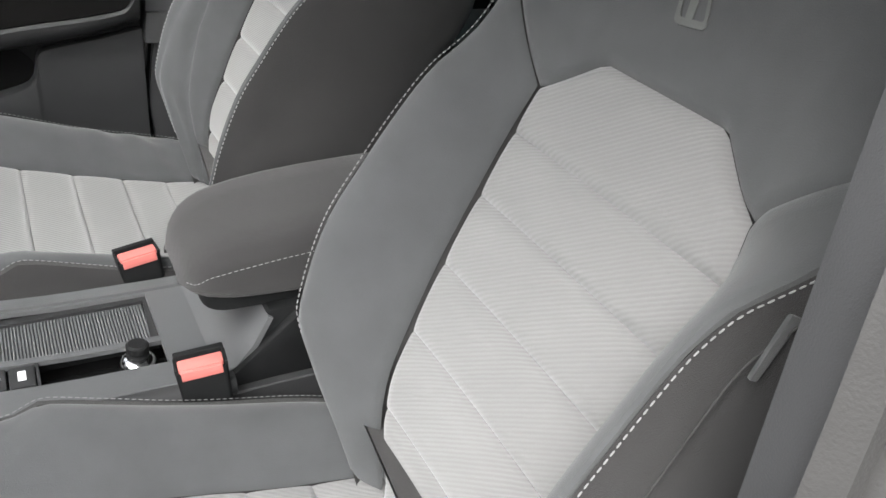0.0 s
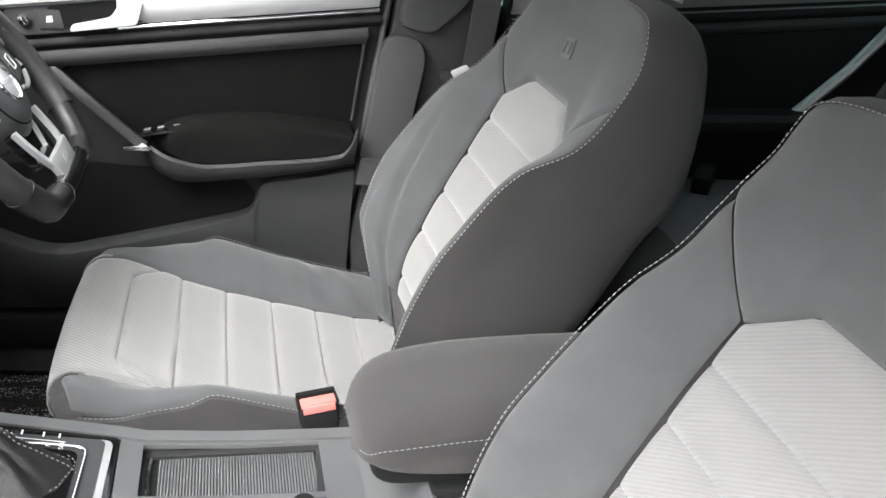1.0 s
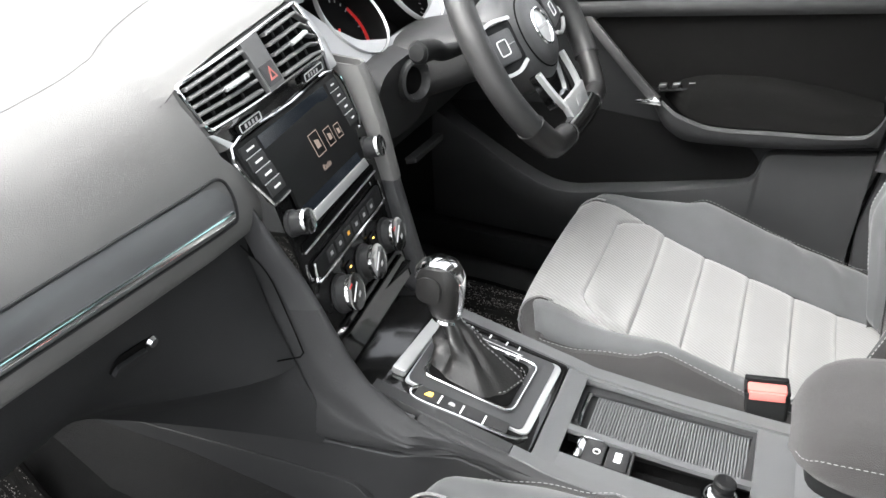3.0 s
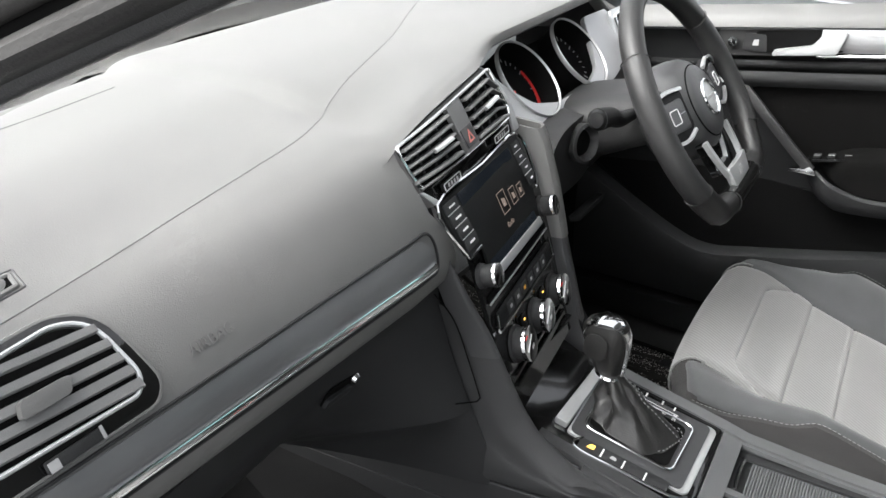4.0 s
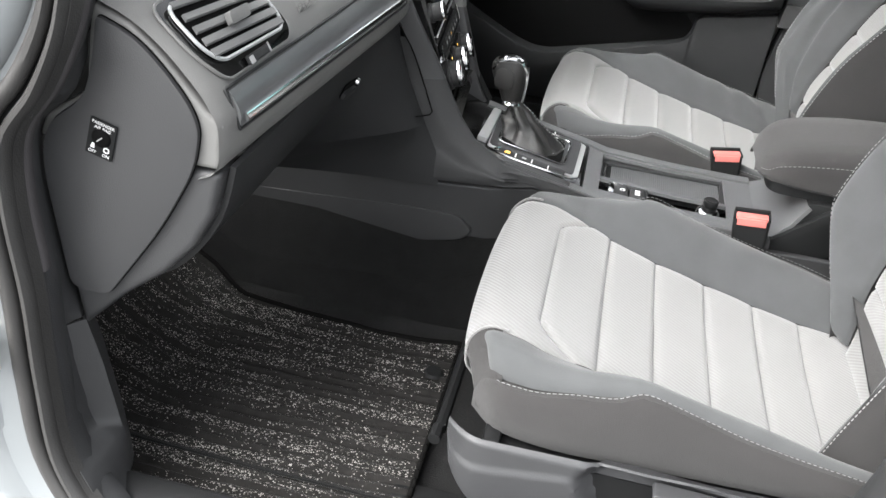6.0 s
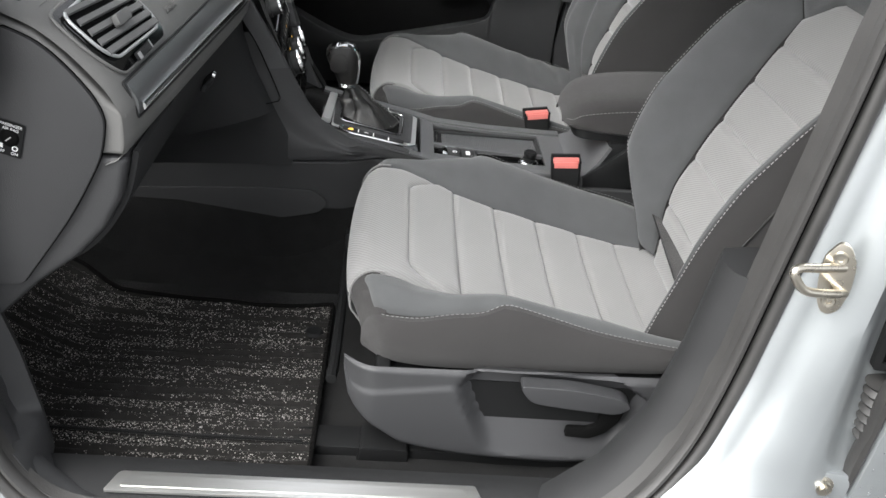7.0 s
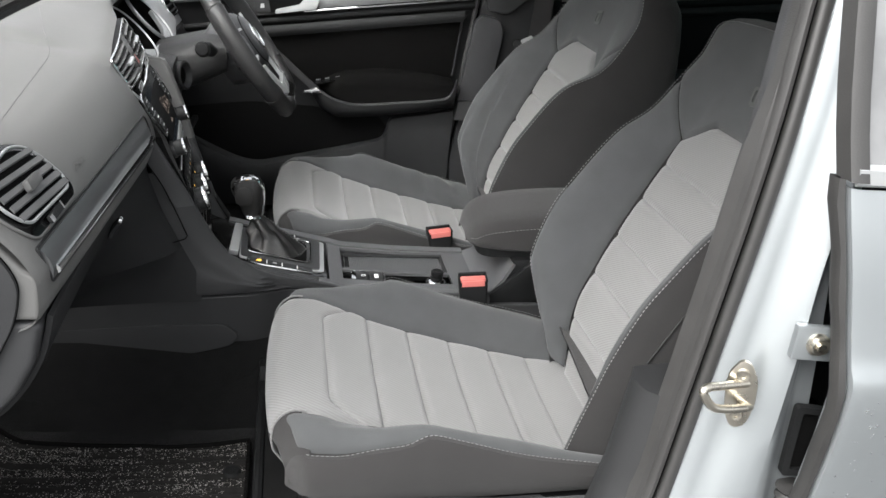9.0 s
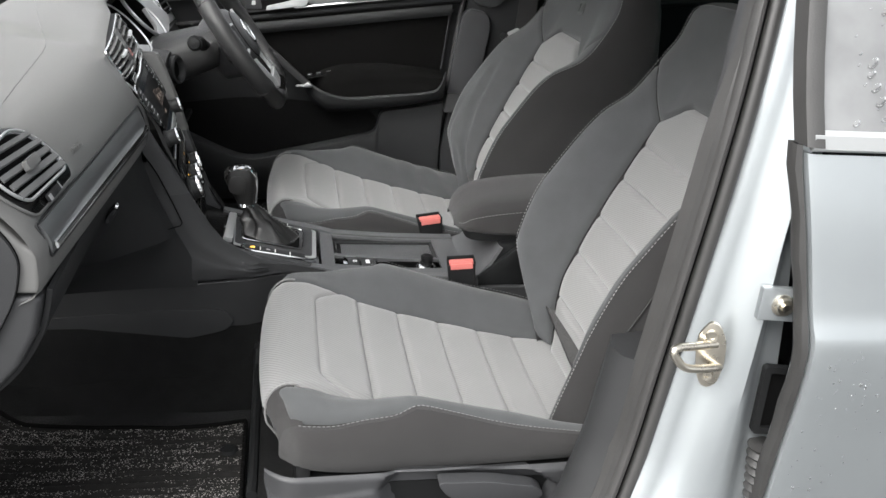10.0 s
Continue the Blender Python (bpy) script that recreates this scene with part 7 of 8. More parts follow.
part("door_handle", prism(round_poly([(0.190 + DX, belt(0.15) + 0.006), (0.290 + DX, belt(0.245) + 0.010), (0.300 + DX, belt(0.255) + 0.046), (0.268 + DX, belt(0.223) + 0.048), (0.250 + DX, belt(0.205) + 0.024), (0.192 + DX, belt(0.15) + 0.016)], 0.006), lambda a, b, c: door_map(a, b, c + 0.022), 0.012), SATIN, door, "satin pull handle", bevel=0.003)
part("mirror_knob", lathe([(0.0, 0.012), (0.006, 0.011), (0.0085, 0.008), (0.010, 0.0)], door_map(0.077, belt(0.077) + 0.028, 0.020), (0, -1, 0), 24), CHROME, door)
part("lock_switch", prism(round_poly([(0.095, belt(0.095) + 0.014), (0.136, belt(0.136) + 0.010), (0.130, belt(0.130) + 0.040), (0.095, belt(0.095) + 0.044)], 0.004), lambda a, b, c: door_map(a, b, c + 0.0205), 0.003), PLASTIC, door, bevel=0.001)
part("lock_mark", prism([(0.110, belt(0.11) + 0.022), (0.120, belt(0.12) + 0.022), (0.119, belt(0.12) + 0.032), (0.111, belt(0.11) + 0.032)], lambda a, b, c: door_map(a, b, c + 0.0238), 0.0004), GREY_MARK, door)
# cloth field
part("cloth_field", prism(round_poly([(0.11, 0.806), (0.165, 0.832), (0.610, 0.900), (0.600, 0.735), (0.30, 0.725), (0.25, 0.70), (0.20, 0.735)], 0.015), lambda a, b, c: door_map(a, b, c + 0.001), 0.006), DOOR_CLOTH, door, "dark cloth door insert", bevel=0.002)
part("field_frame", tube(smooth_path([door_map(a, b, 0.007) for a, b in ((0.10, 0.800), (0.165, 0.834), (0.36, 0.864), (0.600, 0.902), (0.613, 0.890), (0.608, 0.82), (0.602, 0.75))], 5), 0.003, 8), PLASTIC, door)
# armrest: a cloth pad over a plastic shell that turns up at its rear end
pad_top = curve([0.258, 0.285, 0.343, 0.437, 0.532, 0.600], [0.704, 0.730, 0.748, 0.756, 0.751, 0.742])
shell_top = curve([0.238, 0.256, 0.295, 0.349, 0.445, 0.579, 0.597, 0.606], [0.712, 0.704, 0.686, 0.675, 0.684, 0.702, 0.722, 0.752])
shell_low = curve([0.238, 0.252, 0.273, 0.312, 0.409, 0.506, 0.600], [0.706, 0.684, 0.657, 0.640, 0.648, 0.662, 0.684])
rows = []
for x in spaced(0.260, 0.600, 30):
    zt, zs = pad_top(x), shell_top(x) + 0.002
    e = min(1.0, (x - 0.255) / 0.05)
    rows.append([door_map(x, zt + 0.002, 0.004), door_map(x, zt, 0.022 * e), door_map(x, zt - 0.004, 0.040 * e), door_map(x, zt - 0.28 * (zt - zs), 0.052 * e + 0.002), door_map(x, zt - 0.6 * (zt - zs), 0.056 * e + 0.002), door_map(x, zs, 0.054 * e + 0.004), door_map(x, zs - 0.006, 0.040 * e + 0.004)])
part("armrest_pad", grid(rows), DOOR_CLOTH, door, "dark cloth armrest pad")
rows = []
for x in spaced(0.238, 0.606, 40):
    zs, zl = shell_top(x), min(shell_low(x), shell_top(x) - 0.004)
    e = 0.62 + 0.38 * min(1.0, (x - 0.238) / 0.05)
    rows.append([door_map(x, zs - 0.006, 0.044 * e), door_map(x, zs, 0.056 * e), door_map(x, zs + 0.001, 0.061 * e), door_map(x, zs - 0.004, 0.065 * e), door_map(x, 0.5 * (zs + zl), 0.062 * e), door_map(x, zl, 0.050 * e), door_map(x, zl - 0.010, 0.026), door_map(x, zl - 0.018, 0.004)])
part("armrest_shell", grid(rows), PLASTIC, door, "charcoal plastic armrest shell")
part("window_switches", prism(round_poly([(0.238, 0.0), (0.325, 0.0), (0.318, 0.026), (0.245, 0.026)], 0.004), lambda a, b, c: Vector((a, DOOR_Y - 0.014 - b, 0.712 + 0.22 * (a - 0.24) + c)), 0.004), PIANO, door)
for a in (0.256, 0.278, 0.304):
    part("window_switch", prism(round_poly([(a - 0.006, 0.006), (a + 0.006, 0.006), (a + 0.006, 0.020), (a - 0.006, 0.020)], 0.002), lambda p, q, c: Vector((p, DOOR_Y - 0.014 - q, 0.7165 + 0.22 * (p - 0.24) + c)), 0.005), PLASTIC, door, bevel=0.001)
    part("switch_glint", prism([(a - 0.005, 0.0185), (a + 0.005, 0.0185), (a + 0.005, 0.0200), (a - 0.005, 0.0200)], lambda p, q, c: Vector((p, DOOR_Y - 0.014 - q, 0.7216 + 0.22 * (p - 0.24) + c)), 0.0006), GREY_MARK, door)
part("grab_strap", sweep(smooth_path([door_map(0.108, 0.818, 0.016), door_map(0.170, 0.770, 0.040), door_map(0.220, 0.728, 0.048), door_map(0.252, 0.702, 0.050)], 5), [(-0.004, -0.008), (0.004, -0.008), (0.006, 0.0), (0.004, 0.008), (-0.004, 0.008)], (0, -1, 0)), PERFORATED, door, "black ribbed grab strap")
part("strap_end", prism(round_poly([(0.218, 0.697), (0.262, 0.697), (0.260, 0.704), (0.250, 0.711), (0.240, 0.704), (0.220, 0.702)], 0.002), lambda a, b, c: door_map(a, b, c + 0.042), 0.018), CHROME, door, bevel=0.0015)
# pocket with its wall, which runs out into the plain rear of the panel
pocket = round_poly([(-0.15, 0.62), (0.10, 0.655), (0.405, 0.640), (0.440, 0.605), (0.438, 0.575), (0.11, 0.490), (0.05, 0.505), (-0.046, 0.555)], [0.02, 0.05, 0.03, 0.02, 0.015, 0.05, 0.03, 0.03])
# Flat sheet whose black paints the shade inside the pocket.
part("door_pocket", prism(pocket, lambda a, b, c: door_map(a, b, c + 0.0012), 0.0015), BLACK_HOLE, door, "flat black sheet for the shade in the open door pocket")
rows = []
for p in smooth_path([(-0.16, 0, 0.615), (-0.046, 0, 0.553), (0.05, 0, 0.508), (0.11, 0, 0.497), (0.18, 0, 0.511), (0.27, 0, 0.532), (0.35, 0, 0.552), (0.415, 0, 0.569), (0.432, 0, 0.582), (0.438, 0, 0.600), (0.442, 0, 0.618), (0.452, 0, 0.630), (0.48, 0, 0.636), (0.54, 0, 0.645), (0.612, 0, 0.660)], 4):
    out = float(np.interp(p.x, [0.30, 0.43, 0.50], [0.042, 0.024, 0.018]))
    rows.append([door_map(p.x, p.z + 0.001, 0.003), door_map(p.x, p.z + 0.001, out - 0.006), door_map(p.x, p.z - 0.002, out), door_map(p.x, p.z - 0.012, out + 0.003), door_map(p.x, p.z * 0.6 + 0.372 * 0.4, out - 0.002), door_map(p.x, 0.372, 0.010)])
part("pocket_wall", shell(rows, 0.003, up=(0, -1, 0)), PLASTIC, door, "charcoal plastic pocket wall")
part("rear_edge", tube(smooth_path([door_map(0.652, 0.975, 0.004), door_map(0.632, 0.80, 0.006), door_map(0.615, 0.62, 0.006), door_map(0.575, 0.45, 0.004), door_map(0.53, 0.37, 0.0)], 6), 0.006, 8), RUBBER, door)
lone("door_sill", prism([(-0.35, 0.300), (0.60, 0.300), (0.60, 0.360), (-0.35, 0.360)], lambda a, b, c: Vector((a, 0.665 + c, b)), 0.08), DARK_PLASTIC, "dark plastic inner door sill", "door sill", kind="structure", bevel=0.006)

# ---- far centre pillar, belt and rear door ----
pil = [(0.640, 0.30), (0.86, 0.30), (0.85, 0.60), (0.845, 1.10), (0.86, 1.36), (0.70, 1.36), (0.665, 1.0), (0.640, 0.70), (0.615, 0.52)]
far_pillar = thing("centre_pillar", (0.74, 0.70, 0.30), "dark grey centre pillar trim with seat belt", "pillar", kind="structure")
part("pillar_trim", prism(round_poly(pil, 0.02), lambda a, b, c: Vector((a, 0.700 - c, b)), 0.02), PLASTIC, far_pillar, bevel=0.006)
part("pillar_core", prism(pil, lambda a, b, c: Vector((a, 0.720 + c, b)), 0.05), DARK_PLASTIC, far_pillar)
part("upper_pillar_trim", prism(round_poly([(0.668, 0.925), (0.73, 0.915), (0.79, 0.975), (0.84, 1.36), (0.70, 1.36)], 0.02), lambda a, b, c: Vector((a, 0.680 - c, b)), 0.016), DOOR_GREY, far_pillar, bevel=0.006)
part("pillar_cover", prism(round_poly([(0.618, 0.69), (0.643, 0.895), (0.662, 0.912), (0.708, 0.905), (0.721, 0.875), (0.706, 0.75), (0.700, 0.69)], [0.004, 0.02, 0.02, 0.02, 0.02, 0.03, 0.004]), lambda a, b, c: Vector((a, 0.680 - c, b)), 0.022), COVER_GREY, far_pillar, "grey plastic pillar cover", bevel=0.007, segments=3)
part("pillar_ledge", prism(round_poly([(0.612, 0.64), (0.618, 0.692), (0.70, 0.692), (0.735, 0.675), (0.74, 0.64)], [0.004, 0.004, 0.02, 0.02, 0.004]), lambda a, b, c: Vector((a, 0.680 - c, b)), 0.034), DOOR_GREY, far_pillar, bevel=0.006)
beltthing = thing("seat_belt", (0.80, 0.66, 0.40), "black seat belt webbing hanging beside the pillar", "seat belt")
part("webbing", sweep([Vector((0.79, 0.652, 0.35)), Vector((0.80, 0.650, 0.70)), Vector((0.815, 0.648, 1.0)), Vector((0.83, 0.645, 1.25))], [(-0.001, -0.024), (0.001, -0.024), (0.001, 0.024), (-0.001, 0.024)], (0, -1, 0)), DARK_CLOTH, beltthing)
part("belt_tongue", prism(round_poly([(-0.016, -0.008), (0.016, -0.008), (0.016, 0.008), (-0.016, 0.008)], 0.004), plane_map((0.778, 0.636, 0.862), (0.8, -0.3, 0.5), (-0.5, 0, 0.8)), 0.005), GREY_MARK, beltthing, "pale belt tongue stop", bevel=0.002)
part("tongue_grip", lathe([(0.0, 0.006), (0.010, 0.005), (0.012, 0.0)], (0.756, 0.642, 0.850), (-0.4, -0.8, 0.2), 20), DARK_PLASTIC, beltthing)

rear_door = thing("rear_door", (1.2, 0.70, 0.40), "dark grey rear car door trim, closed", "car door")
part("door_panel", prism([(0.87, 0.40), (1.50, 0.40), (1.72, 0.75), (1.72, 1.08), (0.87, 0.985)], lambda a, b, c: Vector((a, 0.700 + c, b)), 0.04), DARK_PLASTIC, rear_door)


def rstrip(name, z0, z1, w, mat):
    rows = [[Vector((x, 0.70 - w - 0.006 * math.sin(math.pi * t), 0.955 + 0.115 * (x - 0.95) + z0 + (z1 - z0) * t)) for t in np.linspace(0, 1, 6)] for x in np.linspace(0.87, 1.72, 10)]
    part(name, shell(rows, 0.004, up=(0, -1, 0)), mat, rear_door)


rstrip("sill_pad", 0.012, 0.045, 0.018, SOFT_DASH)
rstrip("bright_line", 0.000, 0.006, 0.022, CHROME)
rstrip("shadow_strip", -0.018, 0.0, 0.012, DARK_PLASTIC)
rstrip("ledge", -0.040, -0.018, 0.018, PLASTIC)
rows = [[Vector((x, 0.70 - o, z + 0.05 * (x - 1.2))) for o, z in ((0.0, 0.800), (0.045, 0.798), (0.052, 0.785), (0.045, 0.765), (0.0, 0.745))] for x in np.linspace(0.95, 1.52, 10)]
part("armrest", grid(rows, caps=False), PLASTIC, rear_door)
part("rear_pillar_edge", tube([(1.50, 0.69, 0.80), (1.60, 0.69, 0.90), (1.70, 0.69, 1.03)], 0.012, 8), SATIN, rear_door)

# ---- rear bench ----
bench = thing("rear_bench", (1.45, 0.0, 0.36), "grey suede and dark cloth rear bench seat", "car seat")
rows = []
for y in np.linspace(-0.66, 0.66, 34):
    dip = 0.02 * math.cos((abs(y) - 0.34) * 9)
    rows.append([Vector((x, y, z + (dip if 0.2 < k < 5 else 0))) for k, (x, z) in enumerate(((1.08, 0.46), (1.04, 0.58), (1.07, 0.672), (1.15, 0.692), (1.28, 0.690), (1.45, 0.670), (1.60, 0.655)))])
part("bench_cushion", grid(rows), SUEDE, bench)
rows = []
for y in np.linspace(-0.66, 0.66, 34):
    dip = 0.02 * math.cos((abs(y) - 0.34) * 9)
    rows.append([Vector((x - (dip if k < 4 else 0), y, z)) for k, (x, z) in enumerate(((1.52, 0.55), (1.56, 0.66), (1.62, 0.82), (1.70, 1.0), (1.76, 1.06), (1.84, 1.04), (1.86, 0.6)))])
part("bench_back", grid(rows), SUEDE, bench)
part("bench_buckle", prism(round_poly([(-0.03, -0.016), (0.03, -0.016), (0.03, 0.016), (-0.03, 0.016)], 0.006), plane_map((1.25, 0.55, 0.69), (0.5, 0.6, 0.2), (-0.5, 0.7, 0)), 0.04), DARK_PLASTIC, bench, "black rear belt buckle", bevel=0.004)
part("bench_base", box(1.10, 1.6, -0.66, 0.66, 0.28, 0.44), DARK_PLASTIC, bench)
lone("tailgate_wall", box(1.95, 2.0, -0.74, 0.75, 0.3, 1.05), DARK_PLASTIC, "dark trim behind the rear bench", "wall", kind="structure")

# ---- near door opening: sill, pillars, seals ----
OPEN_PATH = [(0.10, -0.800, 0.342), (-0.06, -0.798, 0.344), (-0.16, -0.785, 0.358), (-0.222, -0.765, 0.42), (-0.240, -0.750, 0.52), (-0.244, -0.742, 0.62), (-0.251, -0.738, 0.72), (-0.243, -0.736, 0.785),
             (-0.209, -0.733, 0.835), (-0.184, -0.728, 0.89), (-0.168, -0.722, 0.955), (-0.144, -0.714, 1.015), (-0.10, -0.702, 1.062), (-0.02, -0.688, 1.108), (0.10, -0.665, 1.168), (0.25, -0.64, 1.238),
             (0.40, -0.62, 1.288), (0.55, -0.61, 1.318), (0.67, -0.61, 1.324), (0.718, -0.62, 1.30), (0.716, -0.64, 1.24), (0.698, -0.665, 1.14), (0.680, -0.690, 1.03), (0.663, -0.705, 0.92),
             (0.645, -0.715, 0.80), (0.627, -0.724, 0.68), (0.605, -0.738, 0.56), (0.572, -0.758, 0.465), (0.515, -0.782, 0.395), (0.44, -0.796, 0.352), (0.30, -0.800, 0.343)]
loop = smooth_path(OPEN_PATH, 6, closed=True)
seal = thing("door_seal", (0.10, -0.745, 0.34), "black rubber door seal round the opening", "door seal", kind="structure")
centre_pt = Vector((0.2, -0.72, 0.8))


def ringed(profile, shift=Vector((0, 0, 0))):
    """A profile of (outward from the opening, towards the street) carried round the door opening."""
    rows = []
    n = len(loop)
    for i, p in enumerate(loop):
        d = (loop[(i + 1) % n] - loop[i - 1]).normalized()
        o = d.cross(Vector((0, 1, 0))).normalized()
        if o.dot(p - centre_pt) < 0:
            o = -o
        # the frame narrows along the front edge of the opening
        f = 1 - 0.38 * max(0.0, min(1.0, (0.02 - p.x) / 0.12)) * max(0.0, min(1.0, (p.z - 0.80) / 0.14))
        rows.append([p + o * (a * f if a > 0 else a) + Vector((0, -b, 0)) + shift for a, b in profile])
    return rows


part("seal_bulb", grid(ringed([(0.0050 + 0.0065 * math.cos(q), 0.004 + 0.012 * math.sin(q)) for q in [2 * math.pi * k / 10 for k in range(10)]]), close_u=True, close_v=True), RUBBER, seal)
lip_low = ringed([(-0.014, -0.012), (-0.008, 0.004), (0.0, 0.006), (0.004, 0.0), (-0.006, -0.014)])
lip_high = ringed([(-0.003, -0.012), (-0.001, 0.002), (0.002, 0.004), (0.004, 0.0), (0.0, -0.014)])
part("seal_lip", grid([[p.lerp(q, max(0.0, min(1.0, max((p.z - 0.97) / 0.10, (-0.10 - p.x) / 0.08)))) for p, q in zip(a, b)] for a, b in zip(lip_low, lip_high)], close_u=True, close_v=True), RUBBER, seal)
part("seal_bulb_outer", grid(ringed([(0.0240 + 0.0090 * math.cos(q), 0.007 + 0.009 * math.sin(q)) for q in [2 * math.pi * k / 10 for k in range(10)]]), close_u=True, close_v=True), RUBBER, seal)
part("seal_channel", grid(ringed([(0.006, 0.0), (0.0115, 0.006), (0.0155, 0.006), (0.022, 0.0), (0.012, -0.004)]), close_u=True, close_v=True), BLACK_HOLE, seal)
# inner trim just inside the seal
trim = thing("opening_trim", (0.10, -0.72, 0.30), "charcoal plastic sill and pillar trim", "trim", kind="structure")
deep = ringed([(0.006, -0.002), (0.001, -0.005), (-0.001, -0.014), (-0.002, -0.030), (0.003, -0.044), (0.02, -0.050)])
thin = ringed([(0.004, -0.002), (-0.004, -0.004), (-0.007, -0.008), (-0.007, -0.014), (-0.002, -0.022), (0.02, -0.025)])
tucked_ring = ringed([(0.010, -0.002), (0.008, -0.006), (0.008, -0.010), (0.008, -0.016), (0.012, -0.022), (0.03, -0.025)])
rows = []
for a, b, tucked in zip(deep, thin, tucked_ring):
    t = max(0.0, min(1.0, (-0.10 - a[0].x) / 0.08))
    h = max(0.0, min(1.0, (a[0].x - 0.45) / 0.1)) * max(0.0, min(1.0, (a[0].z - 0.66) / 0.05))
    rows.append([q.lerp(p_, t).lerp(r, h) for p_, q, r in zip(a, b, tucked)])
part("inner_trim", grid(rows, close_u=True, close_v=True), COVER_GREY, trim)
# kick trim that closes the gap from the dash end to the seal, in two mouldings
def kick_rows(z0, z1, n, drop):
    rows = []
    for z in np.linspace(z0, z1, n):
        xl = float(np.interp(z, [0.30, 0.40, 0.50, 0.598, 0.74, 0.783, 0.815, 0.85, 0.90], [-0.190, -0.200, -0.216, -0.240, -0.252, -0.243, -0.205, -0.189, -0.184])) - drop
        k = min(range(len(loop)), key=lambda i: abs(loop[i].z - z) + (1.0 if loop[i].x > -0.05 else 0.0))
        q = loop[k]
        rows.append([Vector((xl - 0.030, -0.645, z)), Vector((xl - 0.010, -0.672, z)), Vector((xl - 0.003, -0.688, z)), Vector((min(xl, q.x - 0.002), -0.704, z)), Vector((q.x + 0.0015, q.y + 0.014, z)), Vector((q.x + 0.0005, q.y + 0.006, z))])
    return rows


part("kick_trim", shell(kick_rows(0.556, 0.905, 26, 0.004), 0.003, up=(1, 0, 0)), COVER_GREY, trim, "charcoal plastic upper kick trim")
part("kick_trim", shell(kick_rows(0.345, 0.554, 16, 0.0), 0.003, up=(1, 0, 0)), COVER_GREY, trim, "charcoal plastic lower kick trim")
# body: a painted ring behind the seals, stepping outward
body = thing("car_body", (0.2, -0.80, 0.2), "silver metallic painted car body side", "car body", kind="structure")
rows = ringed([(0.010, -0.03), (0.012, 0.000), (0.026, 0.002), (0.036, 0.004), (0.058, 0.014)])
part("door_frame", grid(rows, close_u=True), PAINT, body, "silver painted door frame")


def seal_x(z):
    """Where the rear upright of the opening stands at that height."""
    return float(np.interp(z, [0.36, 0.395, 0.465, 0.56, 0.68, 0.80, 0.92, 1.03, 1.14, 1.24, 1.32], [0.45, 0.515, 0.572, 0.605, 0.627, 0.645, 0.663, 0.680, 0.698, 0.716, 0.73]))


def seal_y(z):
    return float(np.interp(z, [0.36, 0.46, 0.56, 0.68, 0.80, 1.03, 1.24, 1.32], [-0.795, -0.758, -0.738, -0.724, -0.715, -0.690, -0.640, -0.62]))


# near centre pillar, painted, with its step and the recess for the rear door
rows = []
for z in np.linspace(0.30, 1.34, 44):
    x0, y0 = seal_x(z) + 0.027, seal_y(z) - 0.006
    flare = max(0.0, (0.52 - z) / 0.16)
    end = 0.748 + 0.012 * (0.9 - z) + 0.02 * flare
    bulge = math.sin(max(0.0, min(1.0, (z - 0.55) / 0.4)) * math.pi)
    r = [Vector((x0, y0, z)), Vector((x0 + 0.010, y0 - 0.010, z)), Vector((x0 + 0.016, y0 - 0.026, z)), Vector((x0 + 0.024, y0 - 0.040, z)), Vector((x0 + 0.036, y0 - 0.050, z))]
    a = r[-1]
    for t, dy in ((0.25, -0.006), (0.45, -0.010), (0.62, -0.008), (0.74, -0.002), (0.84, 0.004), (0.92, 0.008), (1.0, 0.009), (1.35, 0.009)):
        r.append(Vector((a.x + (max(end, a.x + 0.03) - a.x) * t, a.y + dy - 0.004 * bulge * (t < 0.6), z)))
    rows.append(r)
pillar = thing("centre_pillar", (0.70, -0.78, 0.25), "silver painted centre pillar beside the open doorway", "pillar", kind="structure")
part("pillar_skin", shell(rows, 0.004, up=(0, -1, 0)), PAINT, pillar, "silver metallic paint")
rows = [[Vector((seal_x(z) + 0.05, -0.66, z)), Vector((0.84, -0.66, z))] for z in np.linspace(0.3, 1.34, 10)]
part("pillar_back", shell(rows, 0.02, up=(0, -1, 0)), DARK_PLASTIC, pillar)
# dark inner trim on the pillar
rows = []
for z in np.linspace(0.33, 0.685, 16):
    x0, y0 = seal_x(z) - 0.010, seal_y(z) + 0.006
    rows.append([Vector((x0 + 0.02, y0 + 0.002, z)), Vector((x0, y0, z)), Vector((x0 - 0.016, y0 + 0.014, z)), Vector((x0 - 0.022, y0 + 0.04, z)), Vector((x0 - 0.010, y0 + 0.07, z)), Vector((x0 + 0.05, y0 + 0.08, z))])
part("lower_trim", grid(rows, caps=True), PLASTIC, pillar, "charcoal plastic lower pillar trim")
rows = []
for z in np.linspace(0.687, 1.33, 16):
    x0, y0 = seal_x(z) + 0.014, seal_y(z) + 0.010
    rows.append([Vector((x0 + 0.02, y0 + 0.002, z)), Vector((x0, y0 + 0.002, z)), Vector((x0 - 0.006, y0 + 0.012, z)), Vector((x0 - 0.004, y0 + 0.04, z)), Vector((x0 + 0.05, y0 + 0.06, z))])
part("upper_trim", grid(rows, caps=True), COVER_GREY, pillar)

